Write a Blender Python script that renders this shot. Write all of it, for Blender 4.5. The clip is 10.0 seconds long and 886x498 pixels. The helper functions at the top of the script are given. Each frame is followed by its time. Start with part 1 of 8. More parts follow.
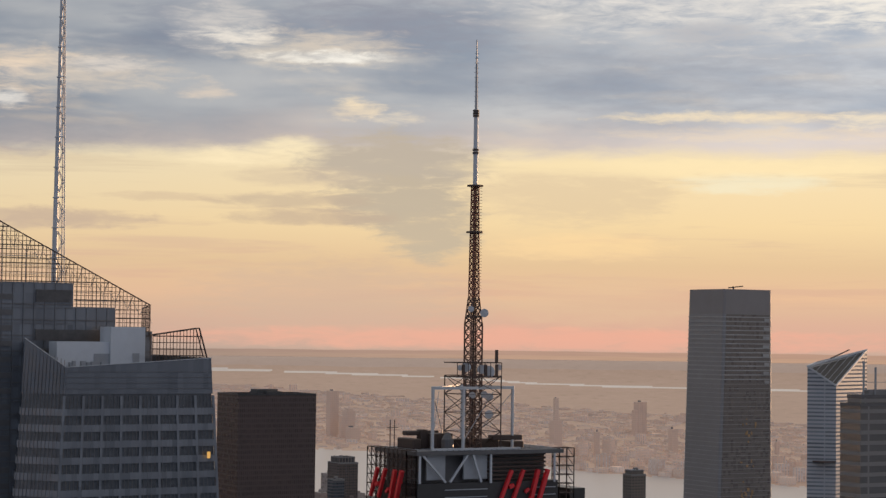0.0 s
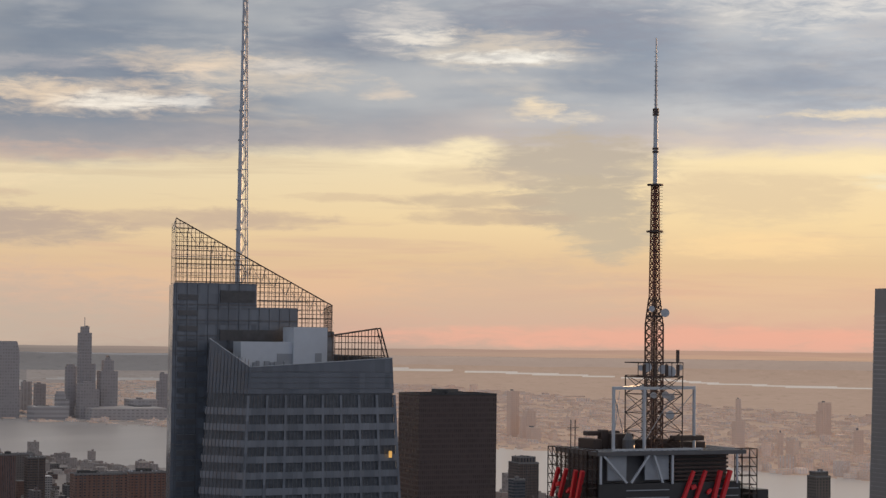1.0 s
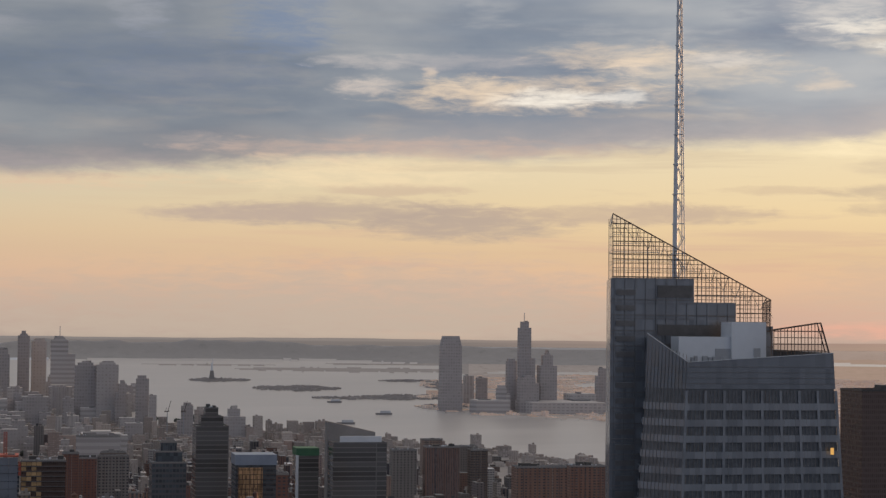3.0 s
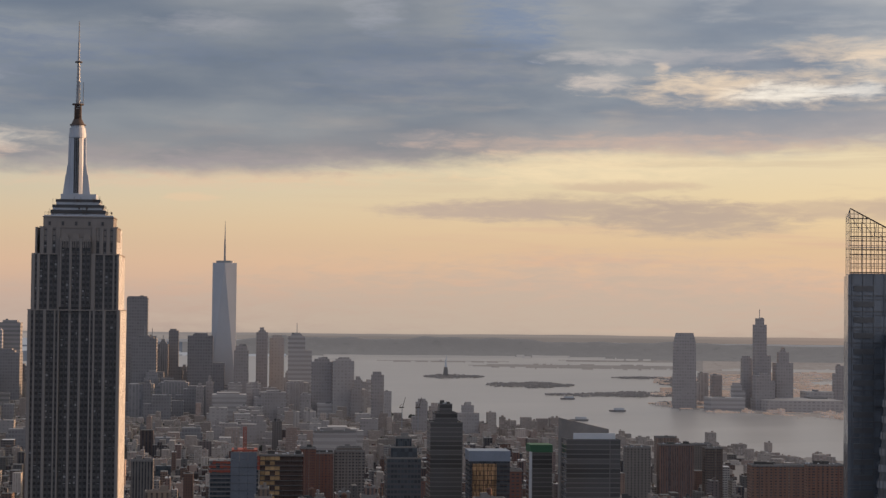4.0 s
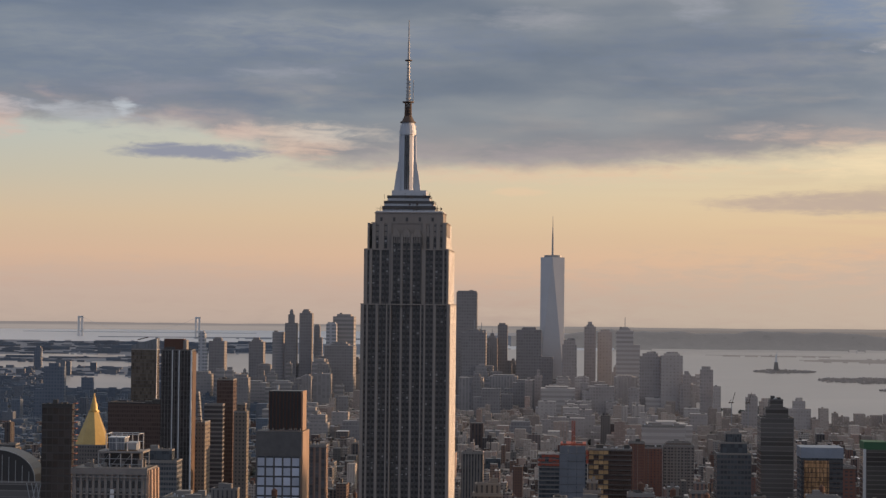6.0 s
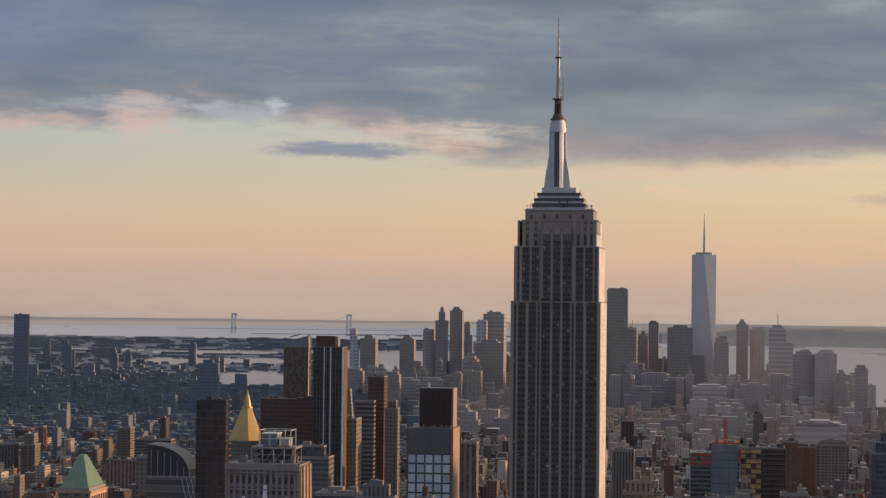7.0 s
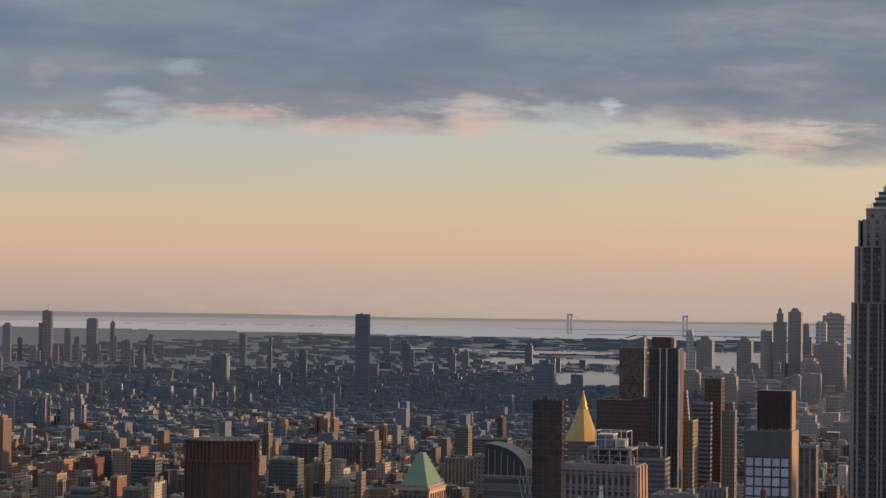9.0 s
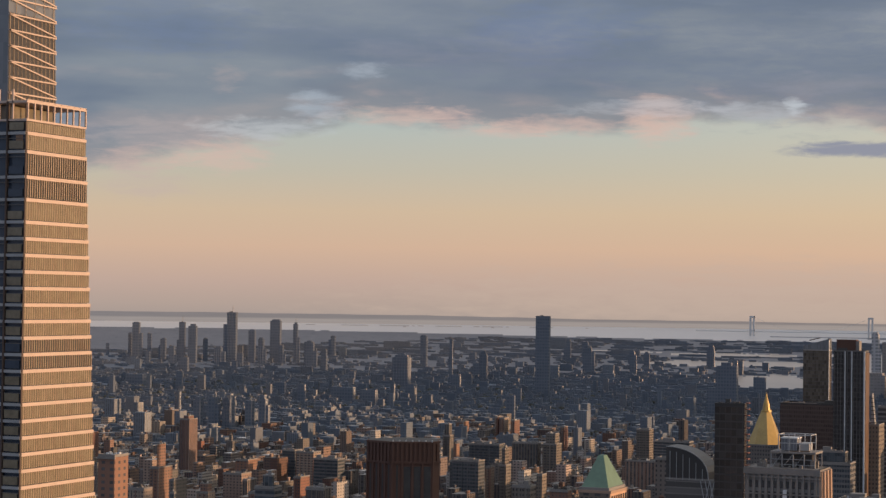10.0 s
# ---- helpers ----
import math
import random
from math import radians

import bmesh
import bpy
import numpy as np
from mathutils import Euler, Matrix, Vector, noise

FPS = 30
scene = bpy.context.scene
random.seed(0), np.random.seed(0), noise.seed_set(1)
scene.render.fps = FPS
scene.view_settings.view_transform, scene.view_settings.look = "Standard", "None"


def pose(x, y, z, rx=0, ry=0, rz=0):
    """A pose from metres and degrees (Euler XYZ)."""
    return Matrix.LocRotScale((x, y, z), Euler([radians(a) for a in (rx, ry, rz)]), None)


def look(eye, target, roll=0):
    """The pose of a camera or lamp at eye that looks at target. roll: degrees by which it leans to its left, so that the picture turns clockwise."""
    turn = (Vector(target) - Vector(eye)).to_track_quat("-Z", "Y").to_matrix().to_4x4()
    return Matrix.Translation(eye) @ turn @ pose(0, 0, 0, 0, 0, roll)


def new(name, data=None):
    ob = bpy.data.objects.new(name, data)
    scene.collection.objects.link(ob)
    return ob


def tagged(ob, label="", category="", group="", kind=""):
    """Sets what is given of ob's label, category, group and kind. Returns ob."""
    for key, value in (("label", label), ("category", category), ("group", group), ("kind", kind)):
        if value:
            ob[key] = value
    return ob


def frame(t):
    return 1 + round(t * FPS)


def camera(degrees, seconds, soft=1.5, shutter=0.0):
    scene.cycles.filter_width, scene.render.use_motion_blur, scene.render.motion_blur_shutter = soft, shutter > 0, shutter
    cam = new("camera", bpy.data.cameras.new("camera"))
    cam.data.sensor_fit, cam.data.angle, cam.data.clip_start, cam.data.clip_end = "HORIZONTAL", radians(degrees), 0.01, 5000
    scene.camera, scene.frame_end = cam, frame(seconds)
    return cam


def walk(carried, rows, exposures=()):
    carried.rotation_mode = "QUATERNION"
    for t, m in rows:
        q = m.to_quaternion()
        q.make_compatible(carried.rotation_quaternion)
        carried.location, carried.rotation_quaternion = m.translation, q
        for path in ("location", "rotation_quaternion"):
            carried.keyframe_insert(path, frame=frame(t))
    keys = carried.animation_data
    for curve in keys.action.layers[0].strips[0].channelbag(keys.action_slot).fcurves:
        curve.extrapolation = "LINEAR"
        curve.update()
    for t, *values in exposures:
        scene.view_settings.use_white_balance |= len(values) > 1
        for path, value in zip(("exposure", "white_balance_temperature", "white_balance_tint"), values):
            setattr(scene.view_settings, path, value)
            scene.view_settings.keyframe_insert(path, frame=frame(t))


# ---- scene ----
# A high terrace over a city at dusk: x runs west, y downtown, z up, the eye at 259 m.
EYE_Z = 259.0
NEAR_REACH, FAR_REACH, FADE = 3000.0, 1850.0, 4000.0   # beyond 3 km the plan is drawn together towards the eye
EARTH = 2 * 6371000 * 1.15

cam = camera(25.25, 10.0, soft=1.4)
TURNS = [  # seconds, turn to the right of downtown, tilt up, lean
    (0.0, 30.064, 2.437, 0.743), (0.5, 27.506, 2.407, 0.715), (1.0, 24.858, 2.372, 0.680),
    (1.5, 22.047, 2.317, 0.644), (2.0, 19.012, 2.255, 0.623), (2.5, 15.725, 2.168, 0.610),
    (4.0, 5.520, 1.926, 0.565), (4.5, 2.665, 1.842, 0.559), (5.0, 0.244, 1.768, 0.568),
    (5.5, -1.875, 1.722, 0.576), (7.0, -8.297, 1.549, 0.600), (7.5, -10.630, 1.522, 0.652),
    (8.0, -13.006, 1.500, 0.715), (8.5, -15.435, 1.482, 0.726), (9.0, -17.996, 1.464, 0.722),
    (9.5, -20.661, 1.447, 0.733), (10.0, -23.216, 1.450, 0.754)]


def facing(turn, tilt, lean):
    a, e = radians(turn), radians(tilt)
    eye = Vector((0, 0, EYE_Z))
    return look(eye, eye + Vector((math.sin(a) * math.cos(e), math.cos(a) * math.cos(e), math.sin(e))), lean)


walk(cam, [(t, facing(a, e, r)) for t, a, e, r in TURNS])

# ---- light ----
SUN_AZ, SUN_EL = 76.0, 2.8
sun_data = bpy.data.lights.new("sun", "SUN")
sun_data.energy, sun_data.angle, sun_data.color = 5.0, radians(0.6), (1.0, 0.60, 0.33)
sun = new("sun", sun_data)
a, e = radians(SUN_AZ), radians(SUN_EL)
sun.matrix_world = look((0, 0, 900), Vector((0, 0, 900)) - Vector((math.sin(a) * math.cos(e), math.cos(a) * math.cos(e), math.sin(e))))


class Nodes:
    """Short hand for writing node trees."""

    def __init__(self, tree):
        self.tree = tree
        tree.nodes.clear()

    def add(self, kind, **props):
        n = self.tree.nodes.new(kind)
        for k, v in props.items():
            setattr(n, k, v)
        return n

    def put(self, socket, value):
        if isinstance(value, bpy.types.NodeSocket):
            self.tree.links.new(value, socket)
        elif isinstance(value, (tuple, list)) and len(value) == 3 and socket.type == "RGBA":
            socket.default_value = (*value, 1)
        else:
            socket.default_value = value

    def math(self, op, *values, clamp=False):
        n = self.add("ShaderNodeMath", operation=op, use_clamp=clamp)
        for s, v in zip(n.inputs, values):
            self.put(s, v)
        return n.outputs[0]

    def mix(self, fac, one, two, blend="MIX"):
        n = self.add("ShaderNodeMix", data_type="RGBA", blend_type=blend, clamp_factor=True)
        self.put(n.inputs["Factor"], fac)
        self.put(n.inputs[6], one)
        self.put(n.inputs[7], two)
        return n.outputs[2]

    def step(self, value, low, high):
        n = self.add("ShaderNodeMapRange", interpolation_type="SMOOTHSTEP")
        for key, v in (("Value", value), ("From Min", low), ("From Max", high)):
            self.put(n.inputs[key], v)
        return n.outputs[0]

    def ramp(self, value, stops):
        n = self.add("ShaderNodeValToRGB")
        e = n.color_ramp.elements
        while len(e) < len(stops):
            e.new(0.5)
        for el, (at, col) in zip(e, stops):
            el.position, el.color = at, (*col, 1)
        self.put(n.inputs[0], value)
        return n.outputs[0]

    def noise(self, vector, scale, detail=4.0, rough=0.55, warp=0.0):
        n = self.add("ShaderNodeTexNoise")
        for key, v in (("Vector", vector), ("Scale", scale), ("Detail", detail), ("Roughness", rough), ("Distortion", warp)):
            self.put(n.inputs[key], v)
        return n.outputs["Fac"]

    def xyz(self, x, y, z):
        n = self.add("ShaderNodeCombineXYZ")
        for s, v in zip(n.inputs, (x, y, z)):
            self.put(s, v)
        return n.outputs[0]


def srgb(r, g, b):
    return tuple((c / 12.92 if c <= 0.04045 else ((c + 0.055) / 1.055) ** 2.4) for c in (r / 255, g / 255, b / 255))


# ---- sky: evening clearing under a grey cloud deck ----
world = bpy.data.worlds.new("evening_sky")
scene.world = world
world.use_nodes = True
w = Nodes(world.node_tree)
ray = w.add("ShaderNodeTexCoord").outputs["Generated"]
split = w.add("ShaderNodeSeparateXYZ")
w.put(split.inputs[0], ray)
dx, dy, dz = split.outputs
turn_deg = w.math("MULTIPLY", w.math("ARCTAN2", dx, dy), 57.2958)
tilt_deg = w.math("MULTIPLY", w.math("ARCSINE", dz), 57.2958)
west = w.step(turn_deg, -32.0, 42.0)
height = w.math("DIVIDE", w.math("ADD", tilt_deg, 1.0), 13.0, clamp=True)
clear_west = w.ramp(height, [(0.0, srgb(184, 164, 150)), (0.05, srgb(202, 174, 156)), (0.10, srgb(212, 180, 156)), (0.16, srgb(234, 192, 156)), (0.23, srgb(232, 198, 156)), (0.32, srgb(248, 218, 168)),
                             (0.45, srgb(250, 226, 182)), (0.58, srgb(232, 222, 198)), (0.75, srgb(212, 214, 212)), (1.0, srgb(150, 165, 190))])
clear_east = w.ramp(height, [(0.0, srgb(158, 150, 147)), (0.06, srgb(184, 165, 154)), (0.11, srgb(198, 172, 158)), (0.19, srgb(216, 183, 158)), (0.27, srgb(213, 189, 162)), (0.36, srgb(196, 190, 174)),
                             (0.46, srgb(182, 191, 187)), (0.64, srgb(166, 181, 189)), (0.8, srgb(150, 165, 187)), (1.0, srgb(120, 140, 175))])
clear_east = w.mix(1.0, clear_east, (0.94, 0.945, 0.96), "MULTIPLY")
clear = w.mix(west, clear_east, clear_west)
sky_node = w.add("ShaderNodeTexSky", sky_type="NISHITA", sun_disc=False, sun_elevation=radians(SUN_EL), sun_rotation=radians(90 - SUN_AZ + 90))
nishita = w.mix(1.0, sky_node.outputs[0], (0.10, 0.10, 0.10), "MULTIPLY")
clear = w.mix(0.08, clear, nishita)
# thin veils of stratus in the clear band
veil = w.noise(w.xyz(w.math("MULTIPLY", turn_deg, 0.07), w.math("MULTIPLY", tilt_deg, 1.15), 5.0), 1.5, 5.0, 0.6, 0.25)
veil_on = w.math("MULTIPLY", w.step(veil, 0.50, 0.66), w.math("MULTIPLY", w.step(turn_deg, -6.0, 14.0), 0.5))
clear = w.mix(veil_on, clear, w.mix(w.step(tilt_deg, 1.0, 4.5), srgb(214, 172, 148), srgb(206, 186, 158)))
glow = w.math("MULTIPLY", w.math("MULTIPLY", w.step(tilt_deg, 0.95, 0.2), w.step(tilt_deg, -0.7, 0.0)), w.math("MULTIPLY", w.step(turn_deg, 16.0, 30.0), 0.32))
clear = w.mix(glow, clear, srgb(240, 172, 148))


def along(points):
    """A value that runs from point to point (turn in degrees, value up to 10) round the horizon."""
    n = w.ramp(w.math("DIVIDE", w.math("ADD", turn_deg, 40.0), 90.0, clamp=True), [((t + 40.0) / 90.0, (v / 10,) * 3) for t, v in points])
    return w.math("MULTIPLY", n, 10.0)


# the cloud deck's lower edge, lumpy and drawn out along the horizon
big = w.noise(w.xyz(w.math("MULTIPLY", turn_deg, 0.16), w.math("MULTIPLY", tilt_deg, 0.6), 0.0), 1.5, 5.0, 0.55, 0.2)
small = w.noise(w.xyz(w.math("MULTIPLY", turn_deg, 0.5), w.math("MULTIPLY", tilt_deg, 1.4), 3.0), 1.6, 5.0, 0.6, 0.3)
swirl = w.math("ADD", w.math("MULTIPLY", w.math("SUBTRACT", big, 0.5), 0.7), w.math("MULTIPLY", w.math("SUBTRACT", small, 0.5), 0.6))
edge = along([(-40.0, 3.53), (-34.9, 3.53), (-32.7, 3.58), (-27.9, 4.74), (-25.6, 5.16), (-21.4, 4.84), (-18.1, 4.87), (-16.3, 5.18), (-13.0, 5.18), (-11.1, 5.00), (-9.1, 4.47), (-7.8, 4.10), (-0.7, 4.01), (1.3, 4.10), (7.8, 4.48), (11.1, 4.72), (15.3, 4.73), (17.6, 4.90), (22.5, 5.11), (26.3, 5.45), (26.4, 5.26), (28.7, 5.05), (33.6, 5.17), (42.7, 5.17), (45.0, 5.17)])
above = w.math("SUBTRACT", w.math("ADD", tilt_deg, swirl), edge)
deck = w.step(above, -0.2, 0.42)
# thicker and thinner bands in the deck
thick = w.noise(w.xyz(w.math("MULTIPLY", turn_deg, 0.17), w.math("MULTIPLY", tilt_deg, 0.62), 11.0), 0.95, 4.0, 0.45, 0.2)
band = w.noise(w.xyz(w.math("MULTIPLY", turn_deg, 0.05), w.math("MULTIPLY", tilt_deg, 0.8), 15.0), 1.0, 3.0, 0.45, 0.1)
mass = w.math("ADD", w.math("MULTIPLY", thick, 0.65), w.math("MULTIPLY", band, 0.35))
deck_dark = w.mix(west, srgb(106, 119, 138), srgb(122, 130, 142))
deck_pale = w.mix(west, srgb(137, 145, 154), srgb(172, 171, 170))
deck_col = w.mix(w.math("ADD", w.math("MULTIPLY", w.step(mass, 0.38, 0.64), 0.8), w.math("MULTIPLY", w.math("SUBTRACT", small, 0.5), 0.3), clamp=True), deck_dark, deck_pale)
low_col = w.mix(west, srgb(146, 146, 150), srgb(180, 166, 158))
deck_col = w.mix(w.math("MULTIPLY", w.step(above, 1.5, 0.1), 0.75), deck_col, low_col)
weight = along([(-40, 0.97), (-20, 0.95), (-9, 0.91), (-3, 0.87), (6, 0.9), (13, 1.1), (21, 1.2), (30, 1.34), (42, 1.75)])
deck_col = w.mix(1.0, deck_col, w.xyz(weight, weight, weight), "MULTIPLY")
# bright rents, more of them towards the sunset
rent = w.noise(w.xyz(w.math("MULTIPLY", turn_deg, 0.12), w.math("MULTIPLY", tilt_deg, 0.72), 7.0), 1.45, 4.5, 0.52, 0.25)
rents = w.math("MULTIPLY", w.step(w.math("ADD", rent, w.math("MULTIPLY", w.math("SUBTRACT", small, 0.5), 0.14)), 0.52, 0.74), along([(-40, 0.2), (-15, 0.15), (-5, 0.08), (6, 0.12), (13, 0.3), (24, 0.35), (42, 0.4)]))
rent_col = w.mix(w.step(tilt_deg, 5.5, 9.0), w.mix(west, srgb(206, 178, 164), srgb(246, 218, 176)), w.mix(west, srgb(164, 176, 192), srgb(228, 219, 206)))
# sunlit pink rims under the eastern edge
patch = w.noise(w.xyz(w.math("MULTIPLY", turn_deg, 0.34), w.math("MULTIPLY", tilt_deg, 0.9), 19.0), 1.3, 4.0, 0.55, 0.3)
rim = w.math("MULTIPLY", w.math("MULTIPLY", w.step(above, -0.45, 0.35), w.step(above, 1.25, 0.3)), w.math("MULTIPLY", w.step(patch, 0.46, 0.68), along([(-40, 0.35), (-24, 0.35), (-9, 0.3), (-6, 0.1), (42, 0.0)])))
sky = w.mix(w.math("MULTIPLY", deck, 0.96), clear, w.mix(rents, deck_col, rent_col))
sky = w.mix(rim, sky, srgb(206, 178, 170))


# ragged drift that all single clouds share
drift_u = w.noise(w.xyz(w.math("MULTIPLY", turn_deg, 0.55), w.math("MULTIPLY", tilt_deg, 1.5), 41.0), 1.1, 4.0, 0.6)
drift_v = w.noise(w.xyz(w.math("MULTIPLY", turn_deg, 0.9), w.math("MULTIPLY", tilt_deg, 2.0), 47.0), 1.0, 5.0, 0.62)
tatter = w.math("MULTIPLY", w.math("SUBTRACT", w.noise(w.xyz(w.math("MULTIPLY", turn_deg, 0.9), w.math("MULTIPLY", tilt_deg, 4.2), 53.0), 1.0, 6.0, 0.62, 0.4), 0.5), 4.6)
cloud_u = w.math("MULTIPLY_ADD", w.math("SUBTRACT", drift_u, 0.5), 1.3, turn_deg)
cloud_v = w.math("MULTIPLY_ADD", w.math("SUBTRACT", drift_v, 0.5), 0.42, tilt_deg)
level_v = w.math("MULTIPLY_ADD", w.math("SUBTRACT", drift_v, 0.5), 0.2, tilt_deg)
level_tatter = w.math("MULTIPLY", tatter, 0.6)


def wisp(sky, turn0, tilt0, half_w, half_h, colour, cover, firm=0.0):
    """One ragged patch of vapour, or one rent in it."""
    du = w.math("MULTIPLY_ADD", cloud_u, 1 / half_w, -turn0 / half_w)
    dv = w.math("MULTIPLY_ADD", level_v if firm > 0.5 else cloud_v, 1 / half_h, -tilt0 / half_h)
    r2 = w.math("MULTIPLY_ADD", du, du, w.math("MULTIPLY_ADD", dv, dv, level_tatter if firm > 0.5 else tatter))
    body = w.add("ShaderNodeMapRange", interpolation_type="SMOOTHSTEP")
    for key, v in (("Value", r2), ("From Min", 1.9 - 0.4 * firm), ("From Max", -1.0 + 1.2 * firm), ("To Max", cover)):
        w.put(body.inputs[key], v)
    return w.mix(body.outputs[0], sky, colour)


# broad darker and lighter folds of the deck
sky = wisp(sky, 22.55, 8.82, 1.80, 0.75, srgb(128, 134, 150), 0.6)
sky = wisp(sky, 28.35, 8.88, 3.88, 0.85, srgb(142, 144, 156), 0.8)
sky = wisp(sky, 36.95, 7.43, 6.47, 1.21, srgb(150, 150, 158), 0.4)
sky = wisp(sky, 7.59, 8.50, 1.53, 0.97, srgb(118, 134, 160), 0.8)
sky = wisp(sky, 14.30, 7.36, 2.52, 0.36, srgb(124, 131, 146), 0.65)
sky = wisp(sky, 21.51, 8.12, 2.16, 0.43, srgb(132, 137, 150), 0.5)
sky = wisp(sky, 18.09, 5.67, 3.07, 0.65, srgb(148, 147, 152), 0.5)
sky = wisp(sky, 4.27, 7.18, 3.52, 1.06, srgb(112, 123, 144), 0.5)
sky = wisp(sky, -5.62, 7.57, 5.05, 0.58, srgb(114, 126, 150), 0.4)
sky = wisp(sky, -31.36, 7.72, 2.34, 0.87, srgb(112, 128, 158), 0.45)
sky = wisp(sky, -19.76, 8.06, 2.52, 0.63, srgb(112, 128, 158), 0.5)
sky = wisp(sky, -20.89, 6.84, 3.07, 0.72, srgb(122, 128, 145), 0.5)
sky = wisp(sky, -20.52, 7.59, 2.16, 0.68, srgb(116, 130, 158), 0.4)
sky = wisp(sky, -12.0, 7.0, 6.5, 1.7, srgb(108, 120, 142), 0.55)
sky = wisp(sky, -24.0, 7.6, 6.0, 1.0, srgb(112, 123, 146), 0.35)
# pale folds
sky = wisp(sky, -1.40, 8.32, 1.80, 0.27, srgb(162, 162, 168), 0.5)
sky = wisp(sky, 3.44, 8.68, 0.81, 0.51, srgb(166, 168, 178), 0.45)
sky = wisp(sky, -8.48, 6.73, 1.80, 0.29, srgb(150, 152, 160), 0.4)
sky = wisp(sky, 5.11, 5.08, 1.35, 0.23, srgb(178, 165, 160), 0.5)
sky = wisp(sky, -8.54, 6.70, 1.35, 0.17, srgb(154, 157, 167), 0.5)
sky = wisp(sky, -12.55, 6.23, 1.62, 0.29, srgb(150, 150, 158), 0.5)
sky = wisp(sky, -29.52, 6.31, 0.50, 0.35, srgb(168, 158, 158), 0.6)
sky = wisp(sky, -25.52, 6.55, 0.68, 0.20, srgb(160, 169, 180), 0.8)
sky = wisp(sky, 38.57, 9.61, 6.31, 1.18, srgb(228, 222, 214), 0.9)
sky = wisp(sky, 37.77, 8.70, 1.62, 0.31, srgb(166, 167, 174), 0.65)
sky = wisp(sky, 42.47, 9.44, 1.89, 0.63, srgb(246, 238, 224), 0.75)
# rents towards the sunset
sky = wisp(sky, 26.39, 8.17, 2.34, 0.54, srgb(240, 222, 196), 0.55, 0.25)
sky = wisp(sky, 26.72, 7.93, 1.80, 0.17, srgb(252, 248, 238), 0.78, 0.25)
sky = wisp(sky, 19.41, 7.35, 2.75, 0.54, srgb(222, 205, 184), 0.61, 0.25)
sky = wisp(sky, 23.07, 6.89, 0.63, 0.27, srgb(228, 208, 186), 0.57, 0.25)
sky = wisp(sky, 27.36, 6.46, 0.68, 0.31, srgb(252, 228, 190), 0.74, 0.25)
sky = wisp(sky, 28.72, 6.21, 0.81, 0.17, srgb(246, 226, 194), 0.61, 0.25)
sky = wisp(sky, 37.83, 6.29, 3.11, 0.15, srgb(250, 228, 190), 0.74, 0.25)
sky = wisp(sky, 39.48, 5.78, 4.24, 0.21, srgb(240, 216, 182), 0.49, 0.25)
sky = wisp(sky, 42.48, 6.15, 1.53, 0.23, srgb(252, 232, 198), 0.66, 0.25)
sky = wisp(sky, 17.49, 6.51, 0.54, 0.27, srgb(228, 228, 224), 0.53, 0.25)
sky = wisp(sky, 14.68, 6.55, 3.83, 0.50, srgb(240, 214, 184), 0.58, 0.25)
sky = wisp(sky, 15.33, 6.46, 1.49, 0.28, srgb(250, 243, 230), 0.78, 0.25)
sky = wisp(sky, 17.09, 6.50, 0.99, 0.18, srgb(226, 224, 220), 0.61, 0.25)
sky = wisp(sky, 17.16, 7.67, 2.34, 0.35, srgb(236, 212, 184), 0.48, 0.25)
sky = wisp(sky, 9.88, 7.48, 1.40, 0.21, srgb(190, 184, 180), 0.45, 0.25)
sky = wisp(sky, 9.49, 6.79, 0.50, 0.16, srgb(208, 194, 184), 0.45, 0.25)
sky = wisp(sky, 17.66, 7.30, 0.54, 0.25, srgb(238, 216, 192), 0.53, 0.25)
sky = wisp(sky, 20.20, 7.54, 1.35, 0.19, srgb(222, 214, 206), 0.53, 0.25)
sky = wisp(sky, 11.86, 7.22, 0.27, 0.17, srgb(242, 216, 188), 0.53, 0.25)
sky = wisp(sky, 23.64, 8.79, 1.44, 0.71, srgb(226, 218, 208), 0.61, 0.25)
sky = wisp(sky, 24.05, 8.47, 1.08, 0.25, srgb(250, 240, 224), 0.57, 0.25)
sky = wisp(sky, 9.90, 6.75, 0.99, 0.30, srgb(216, 202, 190), 0.61, 0.25)
sky = wisp(sky, 12.95, 6.72, 1.44, 0.35, srgb(240, 216, 186), 0.5, 0.25)
sky = wisp(sky, 12.25, 7.48, 3.45, 0.22, srgb(196, 188, 184), 0.41, 0.25)
# the lower edge of the deck, warmed from below
sky = wisp(sky, 11.25, 4.98, 5.59, 0.28, srgb(196, 172, 158), 0.8)
sky = wisp(sky, 9.74, 4.26, 3.88, 0.50, srgb(250, 224, 182), 0.5)
sky = wisp(sky, -0.13, 4.43, 5.14, 0.37, srgb(162, 152, 152), 0.6)
sky = wisp(sky, 0.28, 3.98, 5.23, 0.21, srgb(232, 197, 161), 0.5)
sky = wisp(sky, 25.90, 5.32, 0.77, 0.34, srgb(253, 234, 192), 0.75)
sky = wisp(sky, 24.44, 5.02, 2.21, 0.29, srgb(251, 231, 190), 0.8)
sky = wisp(sky, -2.92, 4.21, 5.57, 0.35, srgb(160, 152, 154), 0.5)
sky = wisp(sky, -2.51, 3.77, 5.12, 0.21, srgb(222, 189, 161), 0.45)
